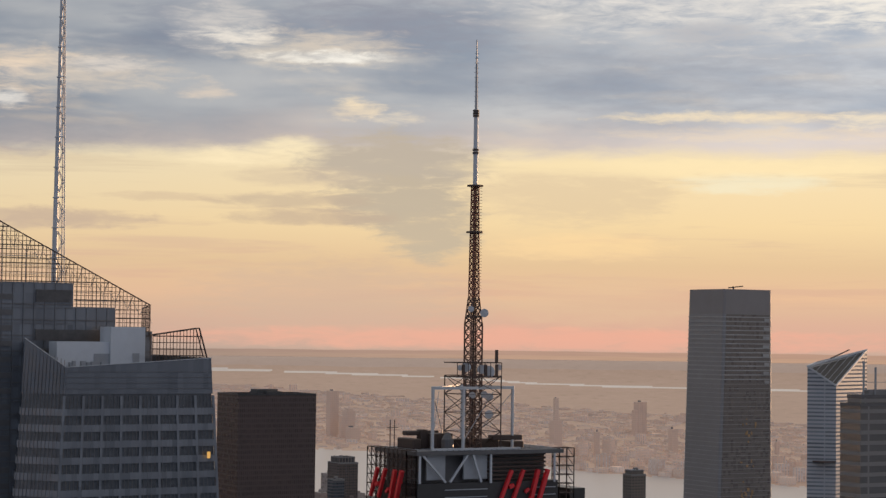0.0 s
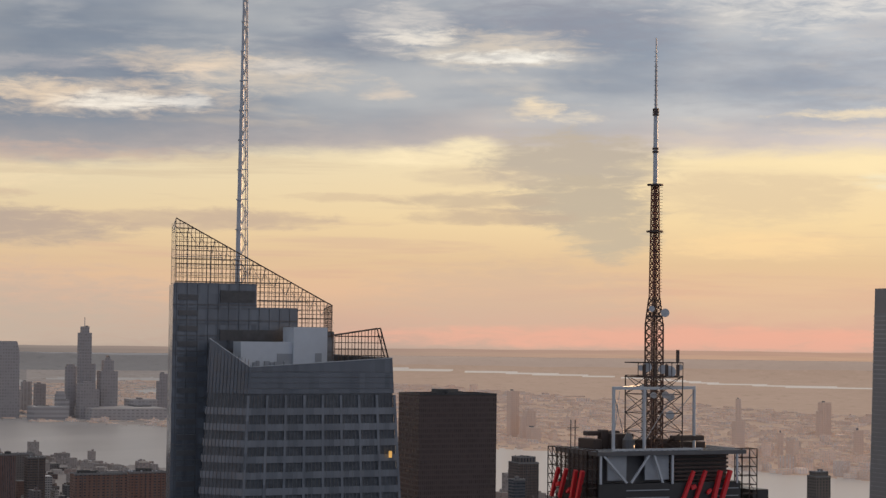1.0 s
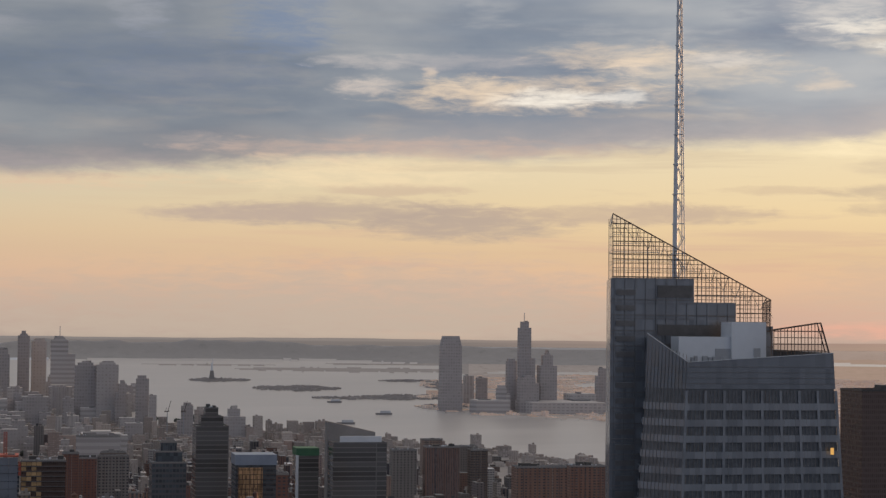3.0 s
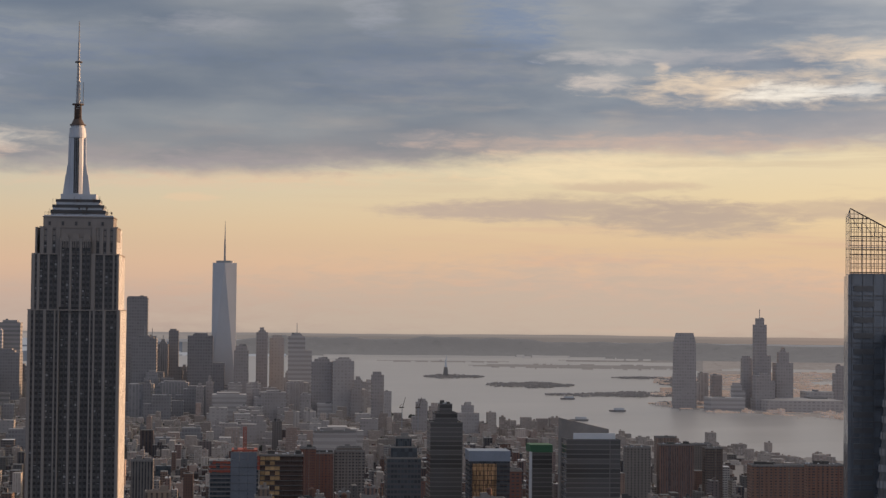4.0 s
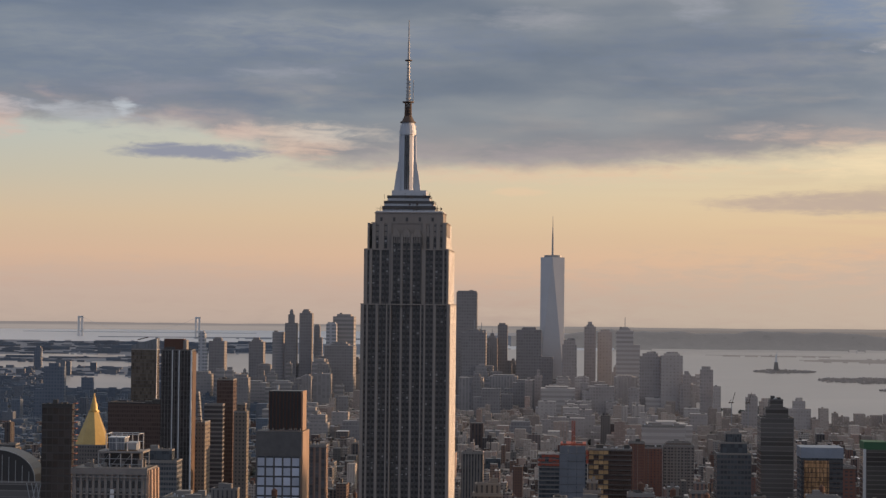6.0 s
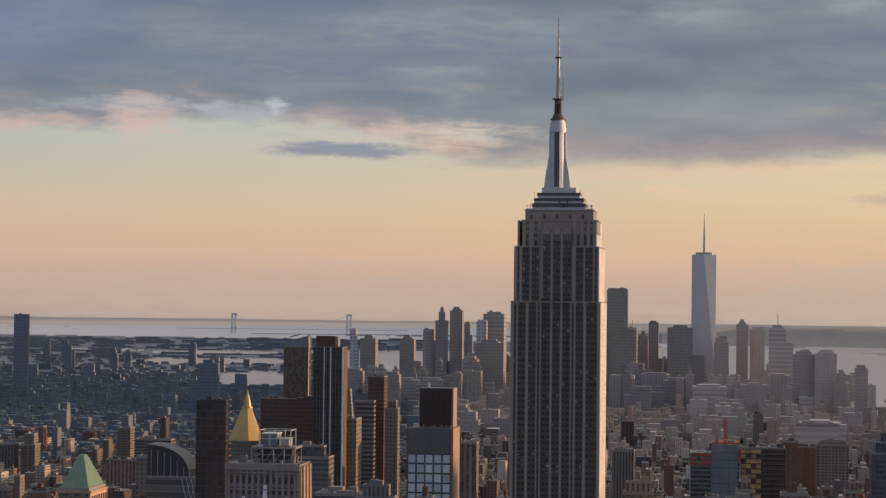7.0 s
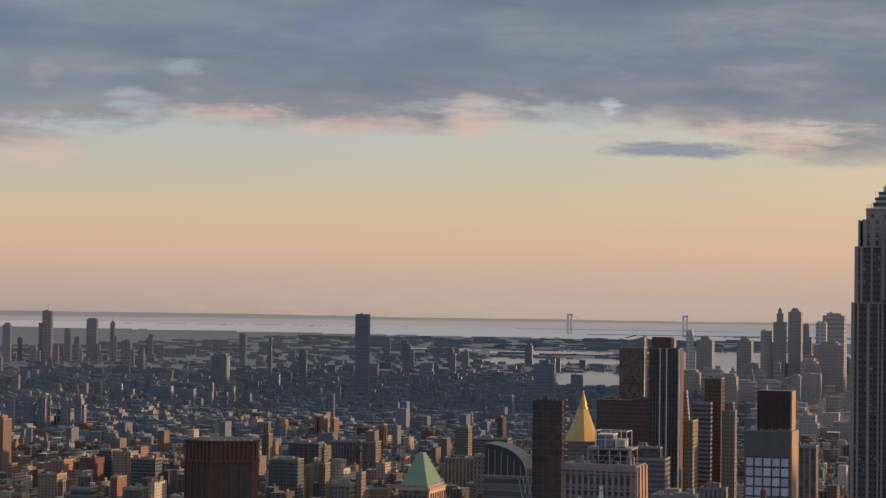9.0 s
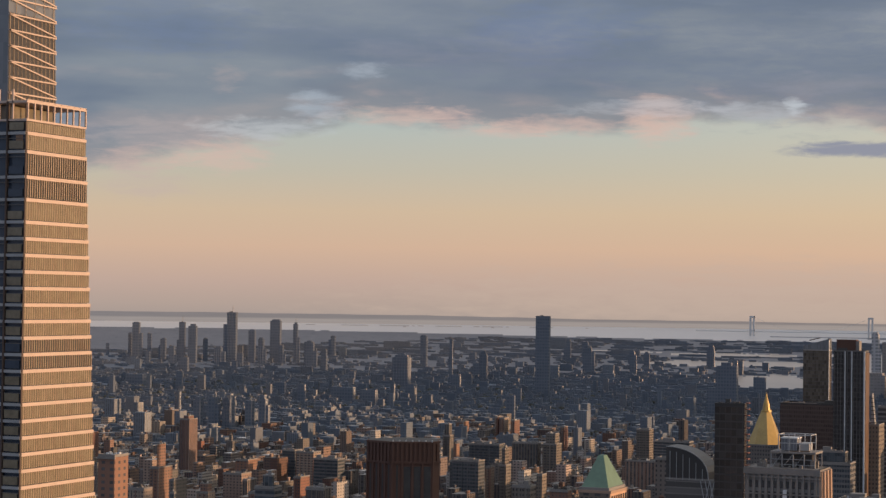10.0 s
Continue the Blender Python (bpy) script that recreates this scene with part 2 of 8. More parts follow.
# the broad veil hanging from the deck
sky = wisp(sky, 28.61, 4.90, 2.75, 0.88, srgb(188, 175, 158), 0.97, 1.0)
sky = wisp(sky, 28.92, 3.72, 2.16, 0.84, srgb(192, 177, 155), 0.97, 1.0)
sky = wisp(sky, 29.75, 2.75, 1.35, 0.71, srgb(197, 180, 155), 0.97, 1.0)
sky = wisp(sky, 33.91, 4.07, 3.07, 0.93, srgb(214, 191, 159), 0.55, 0.9)
# thin streaks in the clear band
sky = wisp(sky, 25.92, 4.45, 2.12, 0.31, srgb(206, 186, 160), 0.53, 0.8)
sky = wisp(sky, 25.68, 3.78, 2.48, 0.23, srgb(194, 174, 151), 0.68, 0.8)
sky = wisp(sky, 26.34, 3.31, 2.39, 0.27, srgb(194, 172, 149), 0.73, 0.8)
sky = wisp(sky, 22.08, 3.83, 1.89, 0.13, srgb(206, 182, 154), 0.53, 0.8)
sky = wisp(sky, 19.02, 3.13, 2.21, 0.31, srgb(203, 179, 153), 0.63, 0.8)
sky = wisp(sky, 38.93, 4.38, 1.98, 0.31, srgb(240, 233, 204), 0.58, 0.8)
sky = wisp(sky, 37.31, 4.83, 6.67, 0.27, srgb(252, 229, 180), 0.63, 0.8)
sky = wisp(sky, 34.05, 2.53, 2.57, 0.39, srgb(252, 216, 160), 0.53, 0.8)
sky = wisp(sky, 27.08, 0.83, 4.33, 1.29, srgb(205, 178, 155), 0.53, 0.8)
sky = wisp(sky, 34.59, 0.95, 2.89, 0.77, srgb(222, 189, 154), 0.42, 0.8)
sky = wisp(sky, 33.38, -0.15, 11.09, 0.35, srgb(238, 172, 148), 0.65, 0.8)
sky = wisp(sky, 9.44, 3.10, 4.24, 0.43, srgb(187, 168, 151), 0.84, 0.8)
sky = wisp(sky, 12.62, 2.82, 3.20, 0.52, srgb(183, 164, 149), 0.89, 0.8)
sky = wisp(sky, 17.46, 3.11, 3.97, 0.32, srgb(195, 172, 151), 0.68, 0.8)
sky = wisp(sky, 10.75, 3.75, 2.03, 0.15, srgb(198, 176, 154), 0.53, 0.8)
sky = wisp(sky, 6.76, 3.03, 3.16, 0.28, srgb(188, 168, 153), 0.84, 0.8)
sky = wisp(sky, 10.89, 3.78, 2.16, 0.17, srgb(206, 182, 156), 0.47, 0.8)
sky = wisp(sky, -1.75, 3.36, 0.90, 0.14, srgb(226, 194, 161), 0.53, 0.8)
sky = wisp(sky, 11.64, 0.60, 5.95, 1.29, srgb(204, 178, 160), 0.47, 0.8)
# pink clumps under the eastern edge
sky = wisp(sky, -17.07, 5.27, 1.04, 0.64, srgb(208, 180, 168), 0.81, 0.3)
sky = wisp(sky, -17.36, 5.59, 2.34, 0.23, srgb(178, 180, 186), 0.59, 0.3)
sky = wisp(sky, -19.80, 5.05, 2.03, 0.25, srgb(201, 175, 166), 0.68, 0.3)
sky = wisp(sky, -23.05, 5.24, 0.86, 0.33, srgb(197, 173, 167), 0.63, 0.3)
sky = wisp(sky, -14.18, 5.48, 1.35, 0.28, srgb(183, 185, 189), 0.59, 0.3)
sky = wisp(sky, -13.09, 5.61, 0.27, 0.25, srgb(196, 202, 208), 0.68, 0.3)
sky = wisp(sky, -9.87, 4.95, 1.04, 0.21, srgb(209, 179, 165), 0.77, 0.3)
sky = wisp(sky, -7.99, 4.67, 1.22, 0.46, srgb(213, 181, 161), 0.72, 0.3)
sky = wisp(sky, -7.46, 4.92, 0.99, 0.23, srgb(197, 197, 191), 0.54, 0.3)
sky = wisp(sky, -30.98, 4.62, 2.80, 0.49, srgb(176, 165, 165), 0.54, 0.3)
sky = wisp(sky, -32.17, 3.87, 1.26, 0.37, srgb(197, 173, 165), 0.68, 0.3)
sky = wisp(sky, -29.68, 4.05, 1.35, 0.43, srgb(207, 179, 167), 0.68, 0.3)
sky = wisp(sky, -31.76, 3.18, 1.17, 0.45, srgb(190, 172, 166), 0.45, 0.3)
sky = wisp(sky, -26.98, 5.51, 0.77, 0.41, srgb(184, 197, 210), 0.42, 0.3)
sky = wisp(sky, -28.40, 4.85, 1.71, 0.28, srgb(187, 193, 197), 0.59, 0.3)
sky = wisp(sky, -24.32, 5.29, 1.53, 0.29, srgb(205, 179, 169), 0.68, 0.3)
sky = wisp(sky, -21.20, 4.91, 1.17, 0.21, srgb(205, 179, 169), 0.68, 0.3)
sky = wisp(sky, -8.17, 4.89, 2.48, 0.41, srgb(206, 192, 178), 0.54, 0.3)
sky = wisp(sky, -11.25, 4.38, 2.2, 0.24, srgb(139, 142, 157), 0.95, 1.0)
# grey vapour low over the harbour and the bay
sky = wisp(sky, 8.0, -0.2, 11.0, 1.7, srgb(190, 173, 156), 0.75, 0.6)
sky = wisp(sky, -13.0, -0.2, 12.0, 1.3, srgb(192, 171, 156), 0.6, 0.6)
below = w.mix(w.step(tilt_deg, -1.2, -0.4), srgb(120, 112, 108), sky)
overhead = w.mix(w.step(tilt_deg, 11.0, 26.0), below, w.mix(west, srgb(184, 187, 195), srgb(232, 220, 206)))
# the sky away from the sunset is dimmer and bluer
away = w.step(w.math("ABSOLUTE", w.math("SUBTRACT", w.math("ABSOLUTE", w.math("SUBTRACT", turn_deg, 20.0)), 180.0)), 95.0, 40.0)
final = w.mix(w.math("MULTIPLY", away, 0.85), overhead, w.mix(w.step(tilt_deg, 0.0, 40.0), srgb(127, 137, 157), srgb(170, 181, 205)))
back = w.add("ShaderNodeBackground")
w.put(back.inputs[0], final)
back.inputs[1].default_value = 1.06
w.put(w.add("ShaderNodeOutputWorld").inputs[0], back.outputs[0])
# ---- materials ----
def surface(name, base, rough=0.7, metal=0.0, vary=0.25, scale=0.05, grain=0.6, spec=0.5, bump=0.0, streak=False, random_each=0.0):
    """A plain real surface: base colour with broad stains and fine grain."""
    m = bpy.data.materials.new(name)
    m.use_nodes = True
    n = Nodes(m.node_tree)
    p = n.add("ShaderNodeBsdfPrincipled")
    co = n.add("ShaderNodeTexCoord").outputs["Object"]
    if streak:
        mp = n.add("ShaderNodeMapping")
        mp.inputs["Scale"].default_value = (1, 1, 0.15)
        n.put(mp.inputs[0], co)
        co = mp.outputs[0]
    broad, fine = n.noise(co, scale, 4.0), n.noise(co, grain, 3.0)
    v = n.math("ADD", n.math("MULTIPLY", n.math("SUBTRACT", broad, 0.5), 2 * vary), n.math("MULTIPLY", n.math("SUBTRACT", fine, 0.5), vary))
    if random_each:
        v = n.math("ADD", v, n.math("MULTIPLY", n.math("SUBTRACT", n.add("ShaderNodeObjectInfo").outputs["Random"], 0.5), random_each))
    col = n.mix(1.0, base, n.xyz(*[n.math("ADD", 1.0, v)] * 3), "MULTIPLY")
    n.put(p.inputs["Base Color"], col)
    n.put(p.inputs["Roughness"], n.math("ADD", rough, n.math("MULTIPLY", n.math("SUBTRACT", fine, 0.5), 0.2), clamp=True))
    p.inputs["Metallic"].default_value = metal
    p.inputs["Specular IOR Level"].default_value = spec
    if bump:
        b = n.add("ShaderNodeBump")
        b.inputs["Strength"].default_value, b.inputs["Distance"].default_value = bump, 0.3
        n.put(b.inputs["Height"], fine)
        n.put(p.inputs["Normal"], b.outputs[0])
    n.put(n.add("ShaderNodeOutputMaterial").inputs[0], p.outputs[0])
    return m


def panelled_glass(name, base, wide, high, vary=0.25, rough=0.12, metal=0.3):
    """Curtain glass whose panes differ a little in tint, tilt and blinds."""
    m = bpy.data.materials.new(name)
    m.use_nodes = True
    n = Nodes(m.node_tree)
    p = n.add("ShaderNodeBsdfPrincipled")
    co = n.add("ShaderNodeTexCoord").outputs["Object"]
    s = n.add("ShaderNodeSeparateXYZ")
    n.put(s.inputs[0], co)
    cell = n.add("ShaderNodeTexWhiteNoise", noise_dimensions="3D")
    at = [n.math("FLOOR", n.math("DIVIDE", n.math("ADD", s.outputs[i], 700.0), d)) for i, d in ((0, wide), (1, wide * 2), (2, high))]
    n.put(cell.inputs[0], n.xyz(*at))
    broad = n.noise(co, 0.05, 4.0, 0.6)
    v = n.math("ADD", 1.0, n.math("ADD", n.math("MULTIPLY", n.math("SUBTRACT", cell.outputs[0], 0.5), vary * 2), n.math("MULTIPLY", n.math("SUBTRACT", broad, 0.5), vary * 3)))
    n.put(p.inputs["Base Color"], n.mix(1.0, base, n.xyz(v, v, v), "MULTIPLY"))
    n.put(p.inputs["Roughness"], n.math("ADD", rough, n.math("MULTIPLY", cell.outputs[0], 0.12)))
    p.inputs["Metallic"].default_value = metal
    lean = n.add("ShaderNodeVectorMath", operation="NORMALIZE")
    tilt = n.add("ShaderNodeVectorMath", operation="MULTIPLY_ADD")
    off = n.add("ShaderNodeVectorMath", operation="SUBTRACT")
    n.put(off.inputs[0], cell.outputs[1])
    off.inputs[1].default_value = (0.5, 0.5, 0.5)
    n.put(tilt.inputs[0], off.outputs[0])
    tilt.inputs[1].default_value = (0.035, 0.035, 0.035)
    n.put(tilt.inputs[2], n.add("ShaderNodeNewGeometry").outputs["Normal"])
    n.put(lean.inputs[0], tilt.outputs[0])
    n.put(p.inputs["Normal"], lean.outputs[0])
    n.put(n.add("ShaderNodeOutputMaterial").inputs[0], p.outputs[0])
    return m


def facade(name, wall, glass, bay, floor, wide, high, wall_rough=0.8, glass_rough=0.15, vary=0.3, island=0.0, roof=None, tint=None, glass_metal=0.0, shift=0.0, spark=2.5):
    """Walls with rows of windows, for buildings too far off for their windows to be told apart. wide and high: the window's share of bay and storey."""
    m = bpy.data.materials.new(name)
    m.use_nodes = True
    n = Nodes(m.node_tree)
    p = n.add("ShaderNodeBsdfPrincipled")
    co = n.add("ShaderNodeTexCoord").outputs["Object"]
    geo = n.add("ShaderNodeNewGeometry")
    s, nn = n.add("ShaderNodeSeparateXYZ"), n.add("ShaderNodeSeparateXYZ")
    n.put(s.inputs[0], co)
    n.put(nn.inputs[0], geo.outputs["True Normal"])
    across = n.math("GREATER_THAN", n.math("ABSOLUTE", nn.outputs[0]), n.math("ABSOLUTE", nn.outputs[1]))
    u = n.math("ADD", n.math("MULTIPLY", s.outputs[1], across), n.math("MULTIPLY", s.outputs[0], n.math("SUBTRACT", 1.0, across)))
    each = geo.outputs["Random Per Island"] if island else n.add("ShaderNodeObjectInfo").outputs["Random"]
    odd = n.math("FRACT", n.math("MULTIPLY", each, 5.37))
    if tint and bay < 10:   # windows differ from house to house in width and spacing
        bay = n.math("MULTIPLY", n.math("ADD", 0.7, n.math("MULTIPLY", odd, 0.9)), bay)
        wide = n.math("ADD", wide - 0.14, n.math("MULTIPLY", n.math("FRACT", n.math("MULTIPLY", each, 9.71)), 0.4))
        high = n.math("ADD", high - 0.1, n.math("MULTIPLY", n.math("GREATER_THAN", n.math("FRACT", n.math("MULTIPLY", each, 3.13)), 0.7), 0.5))
    u, z = n.math("DIVIDE", n.math("ADD", u, 5000.0 + shift), bay), n.math("DIVIDE", n.math("ADD", s.outputs[2], 500.0), floor)
    win = n.math("MULTIPLY", n.math("LESS_THAN", n.math("FRACT", u), wide), n.math("LESS_THAN", n.math("FRACT", z), high))
    flatness = n.math("GREATER_THAN", nn.outputs[2], 0.6)
    win = n.math("MULTIPLY", win, n.math("SUBTRACT", 1.0, flatness))
    cell = n.add("ShaderNodeTexWhiteNoise", noise_dimensions="3D")
    n.put(cell.inputs[0], n.xyz(n.math("FLOOR", u), n.math("FLOOR", z), across))
    stain = n.noise(co, 0.03, 4.0)
    grain = n.noise(co, 0.5, 3.0)
    v = n.math("ADD", n.math("MULTIPLY", n.math("SUBTRACT", stain, 0.5), vary * 1.6), n.math("MULTIPLY", n.math("SUBTRACT", grain, 0.5), vary))
    rnd = geo.outputs["Random Per Island"] if island else n.add("ShaderNodeObjectInfo").outputs["Random"]
    wall_col = wall
    if tint:
        wall_col = n.ramp(rnd, [(i / (len(tint) - 1), c) for i, c in enumerate(tint)])
    if island:
        v = n.math("ADD", v, n.math("MULTIPLY", n.math("SUBTRACT", n.math("FRACT", n.math("MULTIPLY", rnd, 7.31)), 0.5), island))
    wall_col = n.mix(1.0, wall_col, n.xyz(*[n.math("ADD", 1.0, v)] * 3), "MULTIPLY")
    glass_col = n.mix(n.math("MULTIPLY", cell.outputs[0], 0.5), glass, tuple(min(1, c * spark + 0.008 * spark) for c in glass))
    if roof:
        wall_col = n.mix(flatness, wall_col, n.mix(1.0, n.ramp(n.math("FRACT", n.math("MULTIPLY", rnd, 13.7)), [(0.0, roof[0]), (0.6, tuple(0.75 * a + 0.25 * b for a, b in zip(*roof))), (0.85, tuple(0.4 * a + 0.6 * b for a, b in zip(*roof))), (1.0, tuple(1.5 * b for b in roof[1]))]), n.xyz(*[n.math("ADD", 1.0, v)] * 3), "MULTIPLY"))
    n.put(p.inputs["Base Color"], n.mix(win, wall_col, glass_col))
    n.put(p.inputs["Roughness"], n.math("ADD", n.math("MULTIPLY", win, glass_rough - wall_rough), wall_rough))
    n.put(p.inputs["Metallic"], n.math("MULTIPLY", win, glass_metal))
    n.put(n.add("ShaderNodeOutputMaterial").inputs[0], p.outputs[0])
    return m


M = {
    "limestone": surface("weathered_limestone", (0.22, 0.195, 0.177), 0.85, vary=0.22, scale=0.03, streak=True),
    "spandrel": surface("grey_spandrel", (0.0997, 0.095, 0.0931), 0.5, vary=0.3, scale=0.2),
    "dark_spandrel": surface("dark_aluminium_spandrel", (0.074, 0.069, 0.066), 0.45, vary=0.5, scale=0.3, grain=1.5),
    "dark_glass": surface("dark_window_glass", (0.052, 0.051, 0.051), 0.2, vary=0.5, scale=0.12, grain=0.3),
    "blue_glass": panelled_glass("blue_grey_glass", (0.18, 0.192, 0.208), 1.6, 4.55, 0.13),
    "silver": surface("stainless_steel", (0.42, 0.44, 0.475), 0.55, metal=0.2, vary=0.15),
    "steel": surface("grey_painted_steel", (0.30, 0.31, 0.32), 0.5, metal=0.2, vary=0.25),
    "white_steel": surface("white_painted_steel", (0.44, 0.45, 0.46), 0.5, vary=0.2),
    "dark_steel": surface("dark_rusty_steel", (0.075, 0.052, 0.042), 0.7, metal=0.2, vary=0.5),
    "rust_brown": surface("rust_brown_steel", (0.115, 0.062, 0.042), 0.7, vary=0.4),
    "rust_steel": surface("red_lead_painted_steel", (0.20, 0.075, 0.045), 0.7, vary=0.4),
    "black_panel": surface("black_cladding", (0.034, 0.032, 0.031), 0.4, vary=0.4),
    # pale colour for sky glints in dark windows
    "pane_glint": surface("pale_pane_glints", (0.30, 0.29, 0.285), 0.5, vary=0.5, scale=0.3, grain=1.2),
    "dish": surface("pale_dish", (0.5, 0.49, 0.48), 0.5),
    "red_sign": surface("red_sign_paint", (0.62, 0.025, 0.03), 0.4, vary=0.15),
    "pale_metal": surface("pale_roof_cladding", (0.52, 0.54, 0.56), 0.5, vary=0.12, scale=0.1),
    "gold": surface("gilded_roof_tiles", (0.40, 0.285, 0.105), 0.45, metal=0.3, vary=0.25, scale=0.15),
    "copper": surface("green_copper_roof", (0.105, 0.18, 0.135), 0.6, vary=0.4, scale=0.12),
    "tar": surface("tar_roof", (0.07, 0.068, 0.066), 0.9, vary=0.4),
    "brick_brown": surface("brown_brick", (0.085, 0.044, 0.032), 0.85, vary=0.25, scale=0.06),
    # stands in for light: a sunlit west face and a lit room
    "terracotta": surface("sunlit_tan", (0.442, 0.28, 0.189), 0.75, vary=0.25),
    # tan stone; on west faces its paler tone puts the sunlight in
    "tan_sun_stone": surface("tan_stone_with_sun", (0.29, 0.205, 0.155), 0.8, vary=0.3, scale=0.1),
    # warm tint puts the low sun on a black tower's west flank
    "bronze_sunset": surface("sun_tinted_cladding", (0.11, 0.068, 0.046), 0.5, vary=0.4, scale=0.1),
    "grey_ashlar": surface("weathered_grey_ashlar", (0.175, 0.166, 0.158), 0.85, vary=0.35, scale=0.12, grain=0.9),
    "concrete": surface("grey_concrete", (0.205, 0.195, 0.187), 0.85, vary=0.25),
    "orange_net": surface("orange_safety_netting", (0.34, 0.085, 0.055), 0.8, vary=0.3),
    "green_net": surface("green_netting", (0.04, 0.115, 0.06), 0.8, vary=0.3),
    "blue_box": surface("blue_grey_cladding", (0.135, 0.15, 0.175), 0.5, vary=0.3, scale=0.1),
}


# ---- building helpers ----
def fold(x, y, z):
    """A point of the true plan, with the earth's curve, drawn in towards the eye beyond 3 km."""
    d = math.hypot(x, y)
    s = 1.0 if d <= NEAR_REACH else (NEAR_REACH + FAR_REACH * (1 - math.exp((NEAR_REACH - d) / FADE))) / d
    return (x * s, y * s, EYE_Z + (z - EYE_Z - d * d / EARTH) * s)


def origin(ob):
    p = Vector((0, 0, 0))
    while ob is not None:
        p += ob.matrix_basis.translation
        ob = ob.parent
    return p


def part(name, bm, material, parent=None, label="", folded=False, kind=""):
    """Links a bmesh, drawn in places of the plan, as one mesh object under a thing or a part."""
    base = origin(parent)
    for v in bm.verts:
        v.co = Vector(fold(*v.co) if folded else v.co) - base
    me = bpy.data.meshes.new(name)
    bm.normal_update()
    bm.to_mesh(me)
    bm.free()
    me.materials.append(material)
    ob = new(name, me)
    ob.parent = parent
    return tagged(ob, label, kind=kind)


def thing(name, x, y, z=0.0, label="", category="", group="", folded=False):
    """An empty at the thing's base; its parts hang under it."""
    ob = new(name)
    ob.matrix_basis = Matrix.Translation(fold(x, y, z) if folded else (x, y, z))
    return tagged(ob, label, category, group)


def box(bm, x0, x1, y0, y1, z0, z1, bevel=0.0):
    m = Matrix.LocRotScale(((x0 + x1) / 2, (y0 + y1) / 2, (z0 + z1) / 2), None, (x1 - x0, y1 - y0, z1 - z0))
    r = bmesh.ops.create_cube(bm, size=1.0, matrix=m)
    if bevel:
        edges = list({e for v in r["verts"] for e in v.link_edges})
        bmesh.ops.bevel(bm, geom=edges, offset=bevel, segments=1, affect="EDGES")
    return bm


def boxes(*rows):
    bm = bmesh.new()
    for r in rows:
        box(bm, *r)
    return bm


def prism(bm, ring0, z0, ring1, z1, cap=True):
    """A body between two rings of (x, y); z1 may be a list of heights."""
    n = len(ring0)
    z1 = z1 if isinstance(z1, (list, tuple)) else [z1] * n
    lo = [bm.verts.new((x, y, z0)) for x, y in ring0]
    hi = [bm.verts.new((x, y, z)) for (x, y), z in zip(ring1, z1)]
    for i in range(n):
        bm.faces.new((lo[i], lo[(i + 1) % n], hi[(i + 1) % n], hi[i]))
    if cap:
        bm.faces.new(hi)
        bm.faces.new(lo[::-1])
    return bm


def rect(x0, x1, y0, y1):
    return [(x0, y0), (x1, y0), (x1, y1), (x0, y1)]


def ngon(cx, cy, r, n, start=0.0):
    return [(cx + r * math.cos(start + 2 * math.pi * i / n), cy + r * math.sin(start + 2 * math.pi * i / n)) for i in range(n)]


def bar(bm, p, q, r, sides=4):
    """A straight bar from p to q."""
    p, q = Vector(p), Vector(q)
    d = q - p
    turn = d.to_track_quat("Z", "Y").to_matrix().to_4x4()
    bmesh.ops.create_cone(bm, cap_ends=True, segments=sides, radius1=r, radius2=r, depth=d.length, matrix=Matrix.Translation((p + q) / 2) @ turn @ pose(0, 0, 0, 0, 0, 45))
    return bm


def cyl(bm, x, y, z0, z1, r0, r1=None, sides=12):
    bmesh.ops.create_cone(bm, cap_ends=True, segments=sides, radius1=r0, radius2=r0 if r1 is None else r1, depth=z1 - z0, matrix=Matrix.Translation((x, y, (z0 + z1) / 2)))
    return bm
# ---- ground: land and water in one sheet to the horizon ----
def fold_many(x, y, z):
    d = np.hypot(x, y)
    s = np.where(d <= NEAR_REACH, 1.0, (NEAR_REACH + FAR_REACH * (1 - np.exp((NEAR_REACH - d) / FADE))) / np.maximum(d, 1))
    return x * s, y * s, EYE_Z + (z - EYE_Z - d * d / EARTH) * s


def wobble(a, k):
    return np.sin(a * 2.3 * k + 1.1) * 0.5 + np.sin(a * 5.9 * k + 0.3) * 0.3 + np.sin(a * 13.7 * k + 2.2) * 0.2


